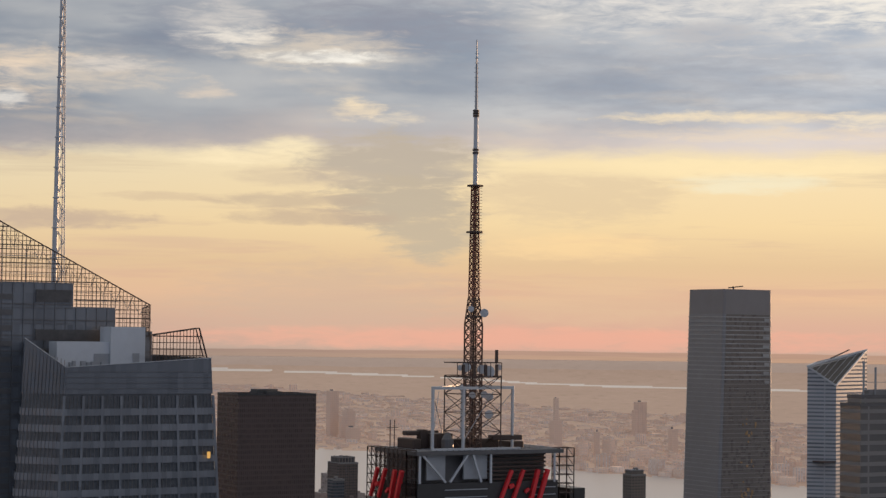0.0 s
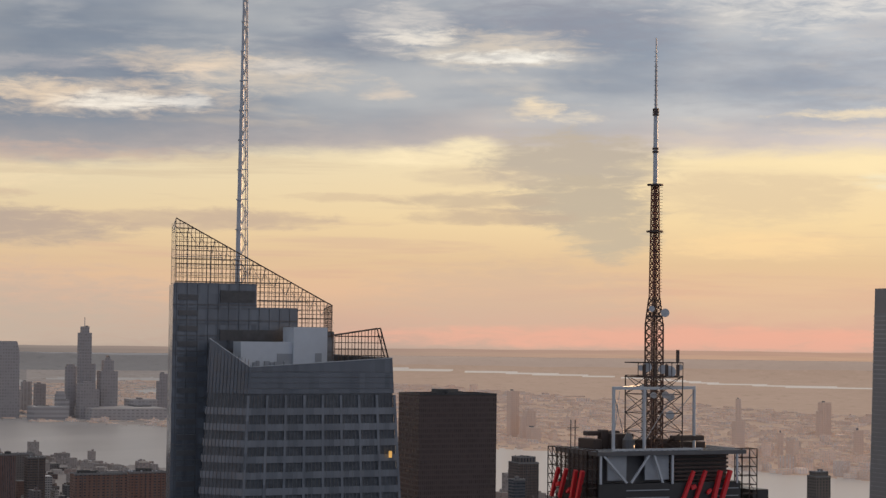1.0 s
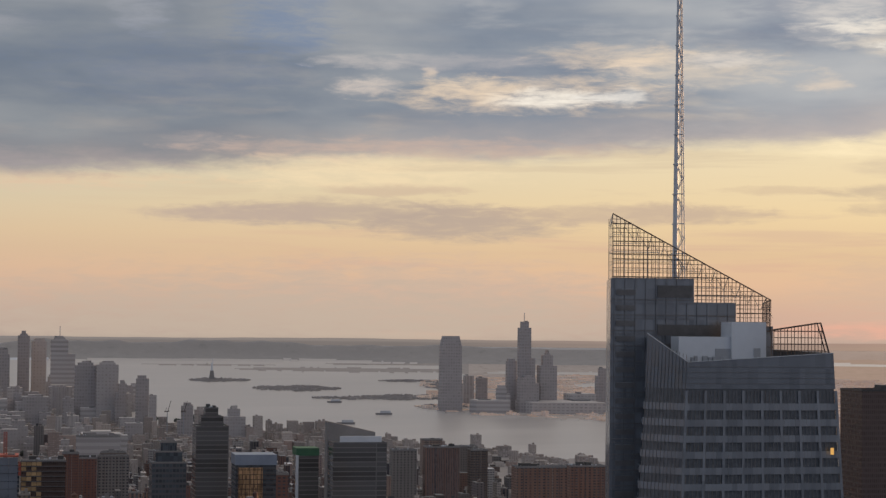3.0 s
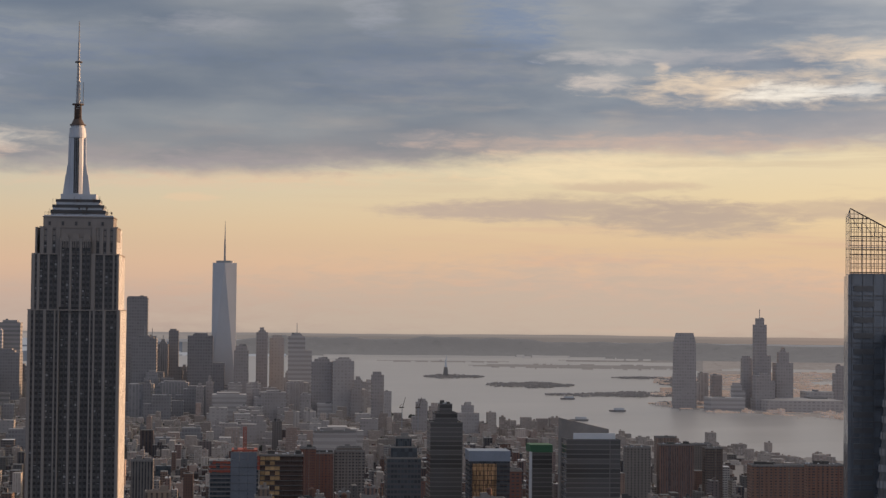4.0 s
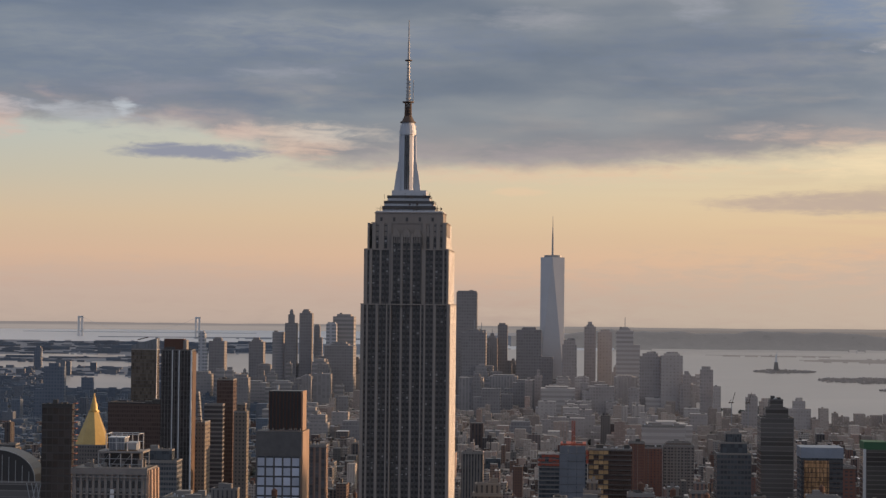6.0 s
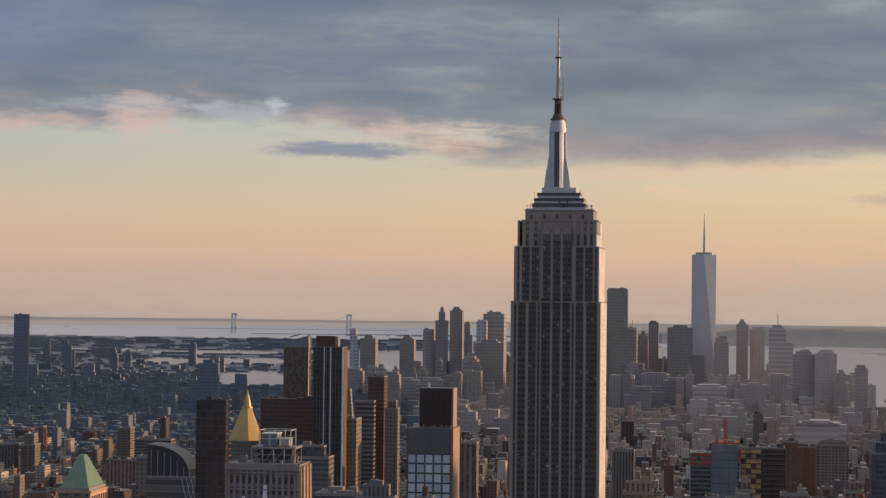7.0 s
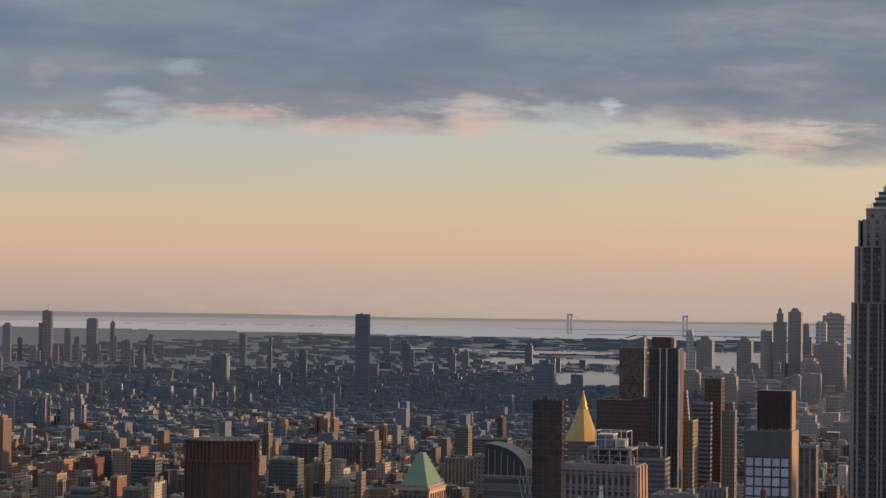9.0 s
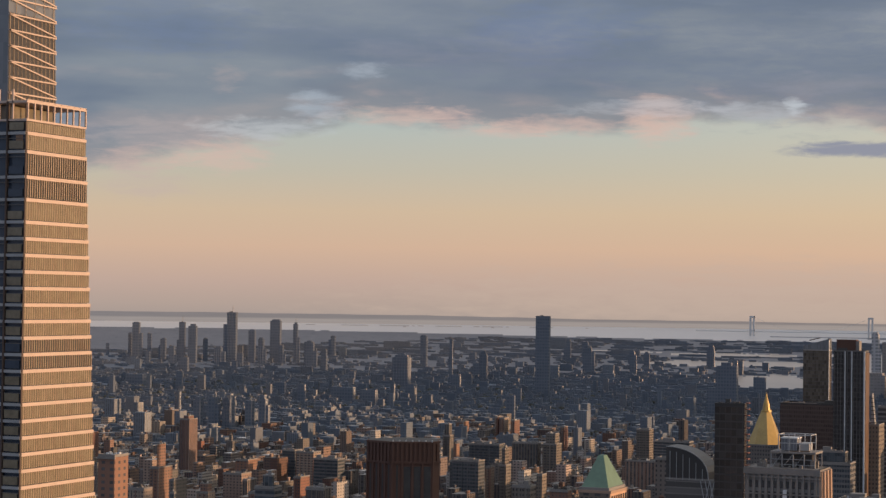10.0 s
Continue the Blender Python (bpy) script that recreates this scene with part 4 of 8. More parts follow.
# ---- facade materials for whole towers ----
F = {
    "brown_slab": facade("brown_curtain_wall", (0.074, 0.047, 0.038), (0.046, 0.031, 0.026), 1.6, 3.8, 0.6, 0.62, 0.5, 0.2, vary=0.3),
    "grey_band": facade("banded_grey_glass", (0.16, 0.15, 0.145), (0.045, 0.045, 0.048), 60.0, 4.2, 0.985, 0.62, 0.4, 0.12, vary=0.35),
    "pale_band": facade("banded_pale_glass", (0.34, 0.35, 0.36), (0.16, 0.18, 0.20), 70.0, 4.4, 0.99, 0.45, 0.35, 0.1, vary=0.2, glass_metal=0.3),
    "black": facade("plain_black_glass", (0.042, 0.039, 0.037), (0.028, 0.027, 0.027), 3.0, 3.9, 0.9, 0.8, 0.4, 0.12, vary=0.4),
    "black_band": facade("black_glass_with_lines", (0.135, 0.128, 0.12), (0.062, 0.059, 0.057), 46.0, 3.9, 0.985, 0.8, 0.5, 0.1, vary=0.4),
    "brick": facade("red_brick_apartments", (0.206, 0.102, 0.0741), (0.06, 0.06, 0.064), 3.4, 3.1, 0.42, 0.55, tint=[(0.185, 0.08, 0.056), (0.24, 0.148, 0.102), (0.155, 0.075, 0.06), (0.28, 0.222, 0.178), (0.21, 0.118, 0.086)], roof=((0.104, 0.107, 0.109), (0.258, 0.269, 0.277))),
    "stone": facade("tan_stone_offices", (0.19, 0.165, 0.14), (0.05, 0.05, 0.053), 3.2, 3.6, 0.45, 0.58, tint=[(0.158, 0.132, 0.108), (0.125, 0.107, 0.09), (0.19, 0.175, 0.16), (0.115, 0.083, 0.067)], roof=((0.0634, 0.0654, 0.0668), (0.179, 0.182, 0.188))),
    "glass": facade("grey_blue_offices", (0.166, 0.174, 0.183), (0.0415, 0.0497, 0.0581), 2.4, 3.9, 0.8, 0.66, 0.5, 0.12, tint=[(0.092, 0.096, 0.104), (0.066, 0.066, 0.07), (0.145, 0.143, 0.143)], roof=((0.075, 0.075, 0.077), (0.20, 0.20, 0.202))),
    "grey_stone": facade("grey_stone_tower", (0.17, 0.167, 0.163), (0.051, 0.051, 0.0527), 2.55, 3.6, 0.4, 0.6, roof=((0.085, 0.085, 0.085), (0.17, 0.17, 0.17))),
    # amber reflections are put into the glass colour, pane by pane
    "bronze_sunset": facade("amber_reflection_glass", (0.05, 0.043, 0.038), (0.075, 0.062, 0.048), 2.2, 3.9, 0.85, 0.86, 0.4, 0.18, vary=0.6, glass_metal=0.35, spark=3.2),
    "smoked_band": facade("smoked_banded_glass", (0.20, 0.185, 0.17), (0.145, 0.135, 0.125), 60.0, 4.2, 0.985, 0.62, 0.35, 0.16, vary=0.25, glass_metal=0.35, spark=1.3),
    # far walls carry the haze in their colours, palest towards the sunset
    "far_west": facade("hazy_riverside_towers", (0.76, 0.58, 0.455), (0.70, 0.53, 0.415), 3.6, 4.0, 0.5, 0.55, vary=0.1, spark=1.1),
    "far_stone": facade("hazed_stone_towers", (0.368, 0.339, 0.322), (0.31, 0.288, 0.275), 5.5, 6.0, 0.5, 0.55, vary=0.25, tint=[(0.385, 0.352, 0.333), (0.43, 0.39, 0.362), (0.355, 0.325, 0.31)], spark=1.5),
    "far_dark": facade("hazed_dark_towers", (0.335, 0.304, 0.288), (0.275, 0.252, 0.242), 5.0, 6.0, 0.6, 0.55, vary=0.25, spark=1.5),
    "far_band": facade("hazed_striped_towers", (0.42, 0.387, 0.365), (0.32, 0.297, 0.284), 90.0, 8.5, 0.99, 0.5, vary=0.2, spark=1.3),
    # the same walls again with dimmer haze, away from the sunset
    "slate_stone": facade("dim_haze_stone_towers", (0.26, 0.25, 0.25), (0.205, 0.2, 0.202), 5.5, 6.0, 0.5, 0.55, vary=0.25, tint=[(0.255, 0.245, 0.245), (0.30, 0.282, 0.275), (0.232, 0.225, 0.227)], spark=1.5),
    "slate_dark": facade("dim_haze_dark_towers", (0.222, 0.212, 0.213), (0.175, 0.17, 0.172), 5.0, 6.0, 0.6, 0.55, vary=0.25, spark=1.5),
    "slate_band": facade("dim_haze_striped_towers", (0.29, 0.277, 0.272), (0.21, 0.205, 0.206), 90.0, 8.5, 0.99, 0.5, vary=0.2, spark=1.3),
    "far_glass": facade("hazed_glass_towers", (0.38, 0.388, 0.412), (0.317, 0.333, 0.356), 40.0, 7.0, 0.9, 0.6, 0.35, 0.2, vary=0.1, glass_metal=0.3, spark=1.12),
    # blue distance haze put into the eastern walls
    "east_dark": facade("haze_blue_eastern_towers", (0.115, 0.14, 0.18), (0.088, 0.11, 0.145), 5.0, 6.0, 0.6, 0.55, vary=0.25, spark=1.5),
}
W_GLASS = surface("mirror_blue_glass", (0.46, 0.465, 0.48), 0.35, metal=0.3, vary=0.15, scale=0.02)


def lattice(bm, x, y, z0, z1, w0, w1, step, chord=0.22, web=0.12, cross=True):
    """A square lattice mast that tapers from half-width w0 to w1."""
    n = max(1, round((z1 - z0) / step))
    at = lambda k, s: (x + s[0] * (w0 + (w1 - w0) * k / n), y + s[1] * (w0 + (w1 - w0) * k / n), z0 + (z1 - z0) * k / n)
    corners = ((-1, -1), (1, -1), (1, 1), (-1, 1))
    for s in corners:
        bar(bm, at(0, s), at(n, s), chord)
    for k in range(n + 1):
        for i in range(4):
            s, t = corners[i], corners[(i + 1) % 4]
            bar(bm, at(k, s), at(k, t), web)
            if k < n:
                bar(bm, at(k, s), at(k + 1, t), web)
                if cross:
                    bar(bm, at(k, t), at(k + 1, s), web)
    return bm


def grid_panel(bm, p, u, top, low, across, up_step, across_step, r=0.11, heavy=4, edge=2.0):
    """Glazing bars of an upright screen: from p along the unit vector u for across metres, between the heights low(s) and top(s)."""
    p, u = Vector(p), Vector(u)
    s = 0.0
    while s <= across + 0.01:
        a, b = low(s), top(s)
        if b - a > 0.3:
            q = p + u * s
            bar(bm, (q.x, q.y, a), (q.x, q.y, b), r)
        s += across_step
    zmin, zmax = min(low(0), low(across)), max(top(0), top(across))
    k, z = 0, zmin
    while z < zmax:
        inside = [t * across / 60 for t in range(61) if low(t * across / 60) <= z <= top(t * across / 60)]
        if len(inside) > 1:
            a, b = p + u * inside[0], p + u * inside[-1]
            bar(bm, (a.x, a.y, z), (b.x, b.y, z), r * (1.7 if k % heavy == 0 else 0.9))
        z += up_step
        k += 1
    steps = 12
    for t in range(steps):
        a, b = p + u * (across * t / steps), p + u * (across * (t + 1) / steps)
        bar(bm, (a.x, a.y, top(across * t / steps)), (b.x, b.y, top(across * (t + 1) / steps)), r * edge)
    return bm


def dish(bm, x, y, z, r, face=(-0.5, -0.85, 0)):
    m = Matrix.Translation((x, y, z)) @ Vector(face).to_track_quat("Z", "Y").to_matrix().to_4x4()
    bmesh.ops.create_cone(bm, cap_ends=True, segments=14, radius1=r * 0.6, radius2=r, depth=r * 0.5, matrix=m)
    return bm


# ---- the limestone skyscraper with the silver mast ----
def silver_mast_skyscraper():
    t = thing("skyscraper", -110, 1271, 0, "grey limestone art deco skyscraper with a silver mast and antenna", "skyscraper")
    cx = -111.2
    part("base", boxes((-172, -48, 1236, 1306, -2, 24), (-160, -60, 1240, 1302, 24, 70), (-150, -70, 1245, 1297, 70, 96)), F["stone"], t)
    for row in ((-137.6, -82.2, 1252.3, 1310.4, 90, 259.5), (-135.7, -83.5, 1253.4, 1308.4, 259, 294), (-131.2, -85.4, 1256, 1305.4, 294, 311), (-129.5, -87.6, 1257, 1284.4, 311, 318)):
        part("core", boxes(row), M["dark_glass"], t)
    # nickel strips raised near white to put sun glare on the flanks
    sunlit_facing = surface("sunlit_nickel_facing", (0.80, 0.77, 0.73), 0.4, metal=0.0, vary=0.2, scale=0.2)

    glint = random.Random(3)

    def face(x0, x1, y, z0, z1, gaps, depth=2.2, floor=3.72, spandrel=1.75):
        edges = [x0] + [g for ab in gaps for g in ab] + [x1]
        for a, b in zip(edges[0::2], edges[1::2]):
            slim = b - a < 1.0
            part("mullion_pier" if slim else "pier", box(bmesh.new(), a, b, y + 0.2 if slim else y - 0.25 if b - a > 1.5 else y, y + depth, z0, z1 - (1.5 if slim else 0), 0.12), M["dark_spandrel" if slim else "limestone"], t)
        for a, b in gaps:
            bm = bmesh.new()
            z = z0
            while z < z1 - 2:
                box(bm, a + 0.02, b - 0.02, y + 0.35, y + 1.1, z, z + spandrel)
                z += floor
            part("spandrel_column", bm, M["dark_spandrel"], t, kind="stuff")
            part("window_strip", boxes((a + 0.01, b - 0.01, y + 0.75, y + 0.95, z0, z1 - 0.6)), M["dark_glass"], t)
            panes = bmesh.new()
            z = z0 + 60 if z0 < 100 else z0
            while z < z1 - 6:
                if glint.random() < 0.13:   # sky glints, put into single panes as pale colour
                    box(panes, a + 0.25, b - 0.25 - glint.random() * 0.8, y + 0.66, y + 0.72, z + spandrel + 0.15, z + spandrel + 0.5 + glint.random() * 1.2)
                z += floor
            if panes.verts:
                part("bright_panes", panes, M["pane_glint"], t, kind="stuff")
            else:
                panes.free()
            for x in (a - 0.02, b - 0.14):
                part("steel_mullion", boxes((x, x + 0.12, y - 0.05, y + 0.6, z0, z1 - 0.5)), M["spandrel"], t)

    def pairs(x0, starts, wide=2.0, gap=0.75):
        out = []
        for s in starts:
            out += [(x0 + s, x0 + s + wide), (x0 + s + wide + gap, x0 + s + 2 * wide + gap)]
        return out

    face(-138.4, -118.9, 1250.0, 90, 260, [(-136.3, -134.9)] + pairs(-133.6, (0, 6.6)) + [(-121.2, -119.9)])
    face(-118.9, -100.6, 1251.4, 90, 262, pairs(-118.2, (0.0, 6.3, 12.6)))
    face(-100.6, -81.4, 1250.0, 90, 260, [(-99.6, -98.3)] + pairs(-97.0, (0, 6.6)) + [(-84.9, -83.5)])
    face(-136.5, -119.4, 1252.0, 260, 295, [(-134.6, -133.3)] + pairs(-131.6, (0.0, 6.1)))
    face(-119.4, -100.0, 1251.2, 262, 305, pairs(-118.2, (0.0, 6.3, 12.6)))
    face(-100.0, -82.7, 1252.0, 260, 295, pairs(-98.0, (0.6, 6.6)) + [(-85.4, -84.1)])
    face(-132.0, -119.4, 1255.0, 295, 312, [(-129.6, -127.8), (-124.3, -122.3)], spandrel=0.9)
    face(-100.0, -84.6, 1255.0, 295, 312, [(-97.3, -95.3), (-92.8, -91.0), (-88.6, -87.0)], spandrel=0.9)
    part("parapet", boxes((-138.5, -81.3, 1249.9, 1311.0, 259.7, 260.5)), M["limestone"], t)
    part("parapet", boxes((-136.6, -82.6, 1251.9, 1309.0, 294.7, 295.5)), M["limestone"], t)
    for a, b in ((-119.4, -113.4), (-113.0, -106.4), (-106.0, -100.0)):
        part("crown_panel", prism(bmesh.new(), rect(a, b, 1251.2, 1256), 303, rect(a + 2.0, b - 2.0, 1251.35, 1256), 307.5), M["limestone"], t)
    # shoulders with small square windows, and the west and east walls
    head = boxes((-132.2, -84.4, 1255.4, 1286.2, 303.5, 312), (-130.3, -86.8, 1256, 1285, 312, 319))
    part("head", head, M["limestone"], t)
    for i in range(5):
        part("window", boxes((-127 + i * 8.2, -125.6 + i * 8.2, 1255.7, 1256.2, 313.2, 315.6)), M["dark_glass"], t)
    for a in (-131.4, -122.0, -97.2, -86.2):
        part("head_pilaster", prism(bmesh.new(), rect(a, a + 1.6, 1254.9, 1256), 303.6, rect(a + 0.3, a + 1.3, 1255.1, 1256), 311.4), M["limestone"], t)
    for i in range(3):
        for k in range(5):
            x = -118.6 + i * 6.3 + k * 1.1
            part("crown_rib", prism(bmesh.new(), rect(x, x + 0.5, 1250.8, 1252), 299, rect(x + 0.1, x + 0.4, 1251.6, 1252.4), 308.4 - abs(k - 2) * 1.4), M["limestone"], t)
    part("ledge", boxes((-132.6, -84.0, 1255.0, 1286.6, 311.6, 312.4), (-130.7, -86.4, 1255.6, 1285.4, 318.2, 318.9)), M["limestone"], t)
    for x, sgn in ((-81.4, 1), (-138.4, -1)):
        for z0, z1, inset in ((90, 260, 0.0), (260, 295, 1.4), (295, 312, 3.3)):
            y = 1252.3 + inset
            while y < 1308 - inset:
                xx = x - sgn * inset
                part("side_pier", box(bmesh.new(), min(xx, xx - sgn * 1.2), max(xx, xx - sgn * 1.2), y, y + 1.5, z0, z1), M["limestone"], t)
                part("side_window_strip", boxes((min(xx - sgn * 0.03, xx - sgn * 0.9), max(xx - sgn * 0.03, xx - sgn * 0.9), y + 1.5, y + 4.6, z0, z1)), sunlit_facing, t)
                y += 4.6
        bm = bmesh.new()
        z = 92.0
        while z < 258:
            box(bm, min(x - sgn * 0.4, x - sgn * 1.2), max(x - sgn * 0.4, x - sgn * 1.2), 1251, 1311, z, z + 1.75)
            z += 3.72
        part("side_spandrels", bm, M["dark_spandrel"], t, kind="stuff")
    # stepped deck under the mast
    deck = part("observation_deck", boxes((-130.0, -87.2, 1256.4, 1284.6, 318.6, 319.6), (-126.0, -92.2, 1259, 1282, 319.6, 322.4), (-125.0, -93.4, 1260, 1281, 323.2, 325.6), (-123.0, -96.0, 1261, 1280, 326.6, 329.2), (-120.4, -98.4, 1262, 1279, 330.0, 333.3)), M["silver"], t)
    part("dark_band", boxes((-126.3, -91.9, 1258.6, 1281.6, 320.8, 323.0), (-125.3, -93.1, 1259.6, 1280.6, 324.6, 326.4), (-123.3, -95.7, 1260.6, 1279.6, 328.2, 329.9)), M["dark_glass"], deck)
    fence = bmesh.new()
    for i in range(44):
        bar(fence, (-129.8 + i * 0.98, 1256.6, 319.6), (-129.8 + i * 0.98, 1256.6, 321.6), 0.07)
    bar(fence, (-129.8, 1256.6, 321.5), (-87.4, 1256.6, 321.5), 0.09)
    part("railing", fence, M["dark_steel"], deck)
    small = bmesh.new()
    for i in range(26):
        x = -131 + random.random() * 44
        zz = random.choice([319.6, 322.4, 327.5]) if -126 < x < -92 else 319.6 if -129 < x < -88 else 295.5
        bar(small, (x, 1257.5, zz), (x, 1257.5, zz + random.uniform(1.5, 4.5)), 0.12)
        if i % 3 == 0:
            dish(small, x + 0.4, 1257.2, zz + 1.6, 0.7)
    part("deck_aerials", small, M["dark_steel"], deck, kind="stuff")
    # the mast
    my = 1270.5
    mast = part("mast", cyl(bmesh.new(), cx, my, 333, 371, 5.0, 4.7, 16), M["silver"], t)
    for dx, dy in ((1, 0), (-1, 0), (0, 1), (0, -1)):
        bm = bmesh.new()
        for k, (z0, z1, reach0, reach1) in enumerate(((333, 346, 8.6, 7.0), (346, 352, 6.6, 6.0), (352, 369, 5.6, 5.3)) if dy == 0 else ((333, 369, 5.6, 5.3),)):
            wid = 2.1 if dy == 0 else 1.6
            if dy == 0:
                prism(bm, rect(min(cx, cx + dx * reach0), max(cx, cx + dx * reach0), my - wid, my + wid), z0, rect(min(cx, cx + dx * reach1), max(cx, cx + dx * reach1), my - wid, my + wid), z1)
            else:
                prism(bm, rect(cx - wid, cx + wid, min(my, my + dy * reach0), max(my, my + dy * reach0)), z0, rect(cx - wid, cx + wid, min(my, my + dy * reach1), max(my, my + dy * reach1)), z1)
        part("wing", bm, M["silver"], mast)
    for off in (-1.15, 0.0, 1.15):
        part("mast_window", boxes((cx + off - 0.42, cx + off + 0.42, my - 5.95, my - 4.6, 334, 369)), M["dark_glass"], mast)
    part("drum", cyl(cyl(cyl(bmesh.new(), cx, my, 369.5, 372.5, 5.5, 5.5, 20), cx, my, 372.5, 375.6, 5.1, 5.1, 20), cx, my, 375.6, 377.4, 4.4, 4.2, 20), M["silver"], mast)
    part("cap", cyl(cyl(bmesh.new(), cx, my, 377.4, 378.1, 5.2, 5.0, 20), cx, my, 378.1, 381.5, 4.2, 2.6, 20), M["dark_steel"], mast)
    ant = part("antenna", lattice(bmesh.new(), cx, my, 381, 391, 1.9, 1.7, 2.0, 0.35, 0.25), M["dark_steel"], t)
    part("platform", cyl(cyl(bmesh.new(), cx, my, 390.4, 391.2, 3.7, 3.7, 12), cx, my, 381.0, 388, 1.5, 1.3, 10), M["dark_steel"], ant)
    bm = cyl(cyl(bmesh.new(), cx, my, 391, 402, 1.35, 1.15, 10), cx, my, 402, 418, 1.0, 0.75, 10)
    for k in range(10):
        cyl(bm, cx, my, 393 + k * 2.45, 393.5 + k * 2.45, 1.7 - k * 0.06, None, 10)
    part("pole", bm, M["steel"], ant)
    part("ring", cyl(bmesh.new(), cx, my, 417.4, 418.2, 2.3, 2.3, 12), M["dark_steel"], ant)
    part("tip", cyl(cyl(bmesh.new(), cx, my, 418, 430, 0.75, 0.6, 8), cx, my, 430, 444, 0.5, 0.3, 6), M["steel"], ant)
    part("side_aerial", boxes((cx + 2.9, cx + 3.4, my - 0.3, my + 0.3, 391, 405), (cx + 1.2, cx + 3.2, my - 0.15, my + 0.15, 392, 392.5)), M["steel"], ant)


silver_mast_skyscraper()


# ---- the faceted glass tower with the lattice crown and white spire ----
def faceted_glass_tower():
    t = thing("glass_tower", 203, 560, 0, "faceted blue-grey glass office tower with open lattice crown and white spire", "skyscraper")

    def ring(z, out=0.0):
        g = (250 - z) * 0.06
        return [(179 - g * 1.1 - out, 545 + out * 0.3), (187.5 - g * 0.7 - out * 0.7, 534 - g * 0.3 - out), (231.8 + g + out, 535 - g * 0.3 - out), (234.5 + g + out, 590), (192 - g - out, 590)]

    core = part("core", prism(bmesh.new(), ring(0, -0.3), -2, ring(241, -0.3), 241.5), surface("office_window_glass", (0.085, 0.092, 0.10), 0.14, vary=0.5, scale=0.35, grain=0.9), t)
    z = 16.0
    while z < 238:
        part("spandrel_band", prism(bmesh.new(), ring(z, 0.12), z, ring(z + 2.0, 0.12), z + 2.0), M["blue_glass"], t)
        z += 4.55
    # the screen above the top floor, slanting with the roof edge
    part("screen_wall", prism(bmesh.new(), ring(240.5, 0.05), 240.5, ring(250, 0.05), [256.0, 248.0, 250.8, 251.0, 252.0], cap=False), panelled_glass("deep_blue_grey_glass", (0.135, 0.148, 0.165), 1.6, 4.55, 0.1), t)
    part("roof", prism(bmesh.new(), ring(246, -0.2), 245.6, ring(247, -0.2), 247.0), M["tar"], t)
    rail = bmesh.new()
    top = [(x, y, h) for (x, y), h in zip(ring(250, 0.1), (256.1, 248.1, 250.9, 251.1, 252.1))]
    for a, b in zip(top[:3], top[1:4]):
        bar(rail, a, b, 0.13)
    part("roof_edge", rail, M["white_steel"], t)
    lines = bmesh.new()
    for zz in (242.0, 243.6, 245.2, 246.8):
        r = ring(zz, 0.12)
        for a, b in zip(r[:3], r[1:4]):
            bar(lines, (*a, zz), (*b, zz), 0.07)
    part("glazing_line", lines, M["spandrel"], t)
    # upright panels between the windows on the front
    n = 8
    for i in range(n + 1):
        f = i / n
        lo, hi = ring(100, 0.16), ring(240, 0.16)
        p = Vector((*lo[1], 100)).lerp(Vector((*lo[2], 100)), f)
        q = Vector((*hi[1], 240)).lerp(Vector((*hi[2], 240)), f)
        bm = bmesh.new()
        wd = 0.38
        vs = [bm.verts.new((c.x + s * wd, c.y + d, c.z)) for c in (p, q) for s, d in ((-1, 0), (1, 0), (1, 0.5), (-1, 0.5))]
        for a in range(4):
            bm.faces.new((vs[a], vs[(a + 1) % 4], vs[4 + (a + 1) % 4], vs[4 + a]))
        part("mullion_panel", bm, M["blue_glass"], t)
    thin = bmesh.new()
    for i in range(41):
        f = (i + 0.5) / 41
        lo, hi = ring(150, 0.06), ring(240, 0.06)
        bar(thin, Vector((*lo[1], 150)).lerp(Vector((*lo[2], 150)), f), Vector((*hi[1], 240)).lerp(Vector((*hi[2], 240)), f), 0.08)
    for i in range(12):
        f = (i + 0.5) / 12
        lo, hi = ring(150, 0.06), ring(250, 0.06)
        bar(thin, Vector((*lo[0], 150)).lerp(Vector((*lo[1], 150)), f), Vector((*hi[0], 254)).lerp(Vector((*hi[1], 250)), f), 0.08)
    part("mullions", thin, M["spandrel"], t)
    # the high part behind, its plan askew to the street
    def askew(bm):
        for v in bm.verts:
            v.co.x += (v.co.y - 557.2) * 0.265
        return bm

    high = part("high_block", askew(boxes((171.9, 197.3, 557.5, 588, 150, 272.3))), M["blue_glass"], t)
    part("middle_block", askew(boxes((197.3, 210.4, 557.5, 588, 150, 265.3))), M["blue_glass"], t)
    part("lower_block", askew(boxes((210.4, 222.2, 557.5, 588, 150, 258.4))), M["blue_glass"], t)
    z = 152.0
    while z < 270:
        x1 = 197.3 if z > 263 else 210.4 if z > 256 else 222.2
        part("floor_band", boxes((171.7, x1 + 0.1, 557.3, 558.2, z, z + 0.3)), M["spandrel"], high)
        z += 4.55
    part("louvre", boxes((186, 196.8, 557.1, 558, 266.6, 270.2)), M["dark_spandrel"], high)
    part("louvre", boxes((186, 210.0, 557.1, 558, 255.4, 258.6)), M["dark_spandrel"], high)
    part("louvre", boxes((185, 210.0, 557.1, 558, 249.6, 253.0)), M["dark_spandrel"], high)
    for i in range(14):
        part("louvre", boxes((173.2, 179.2, 557.2, 558, 267.2 - i * 4.55, 268.8 - i * 4.55)), M["spandrel"], high)
    for i in range(12):
        x, top = 172.6 + i * 3.2, 272 if i < 7 else 265
        part("mullion", boxes((x, x + 0.06, 557.28, 557.7, 150, top)), M["spandrel"], high)
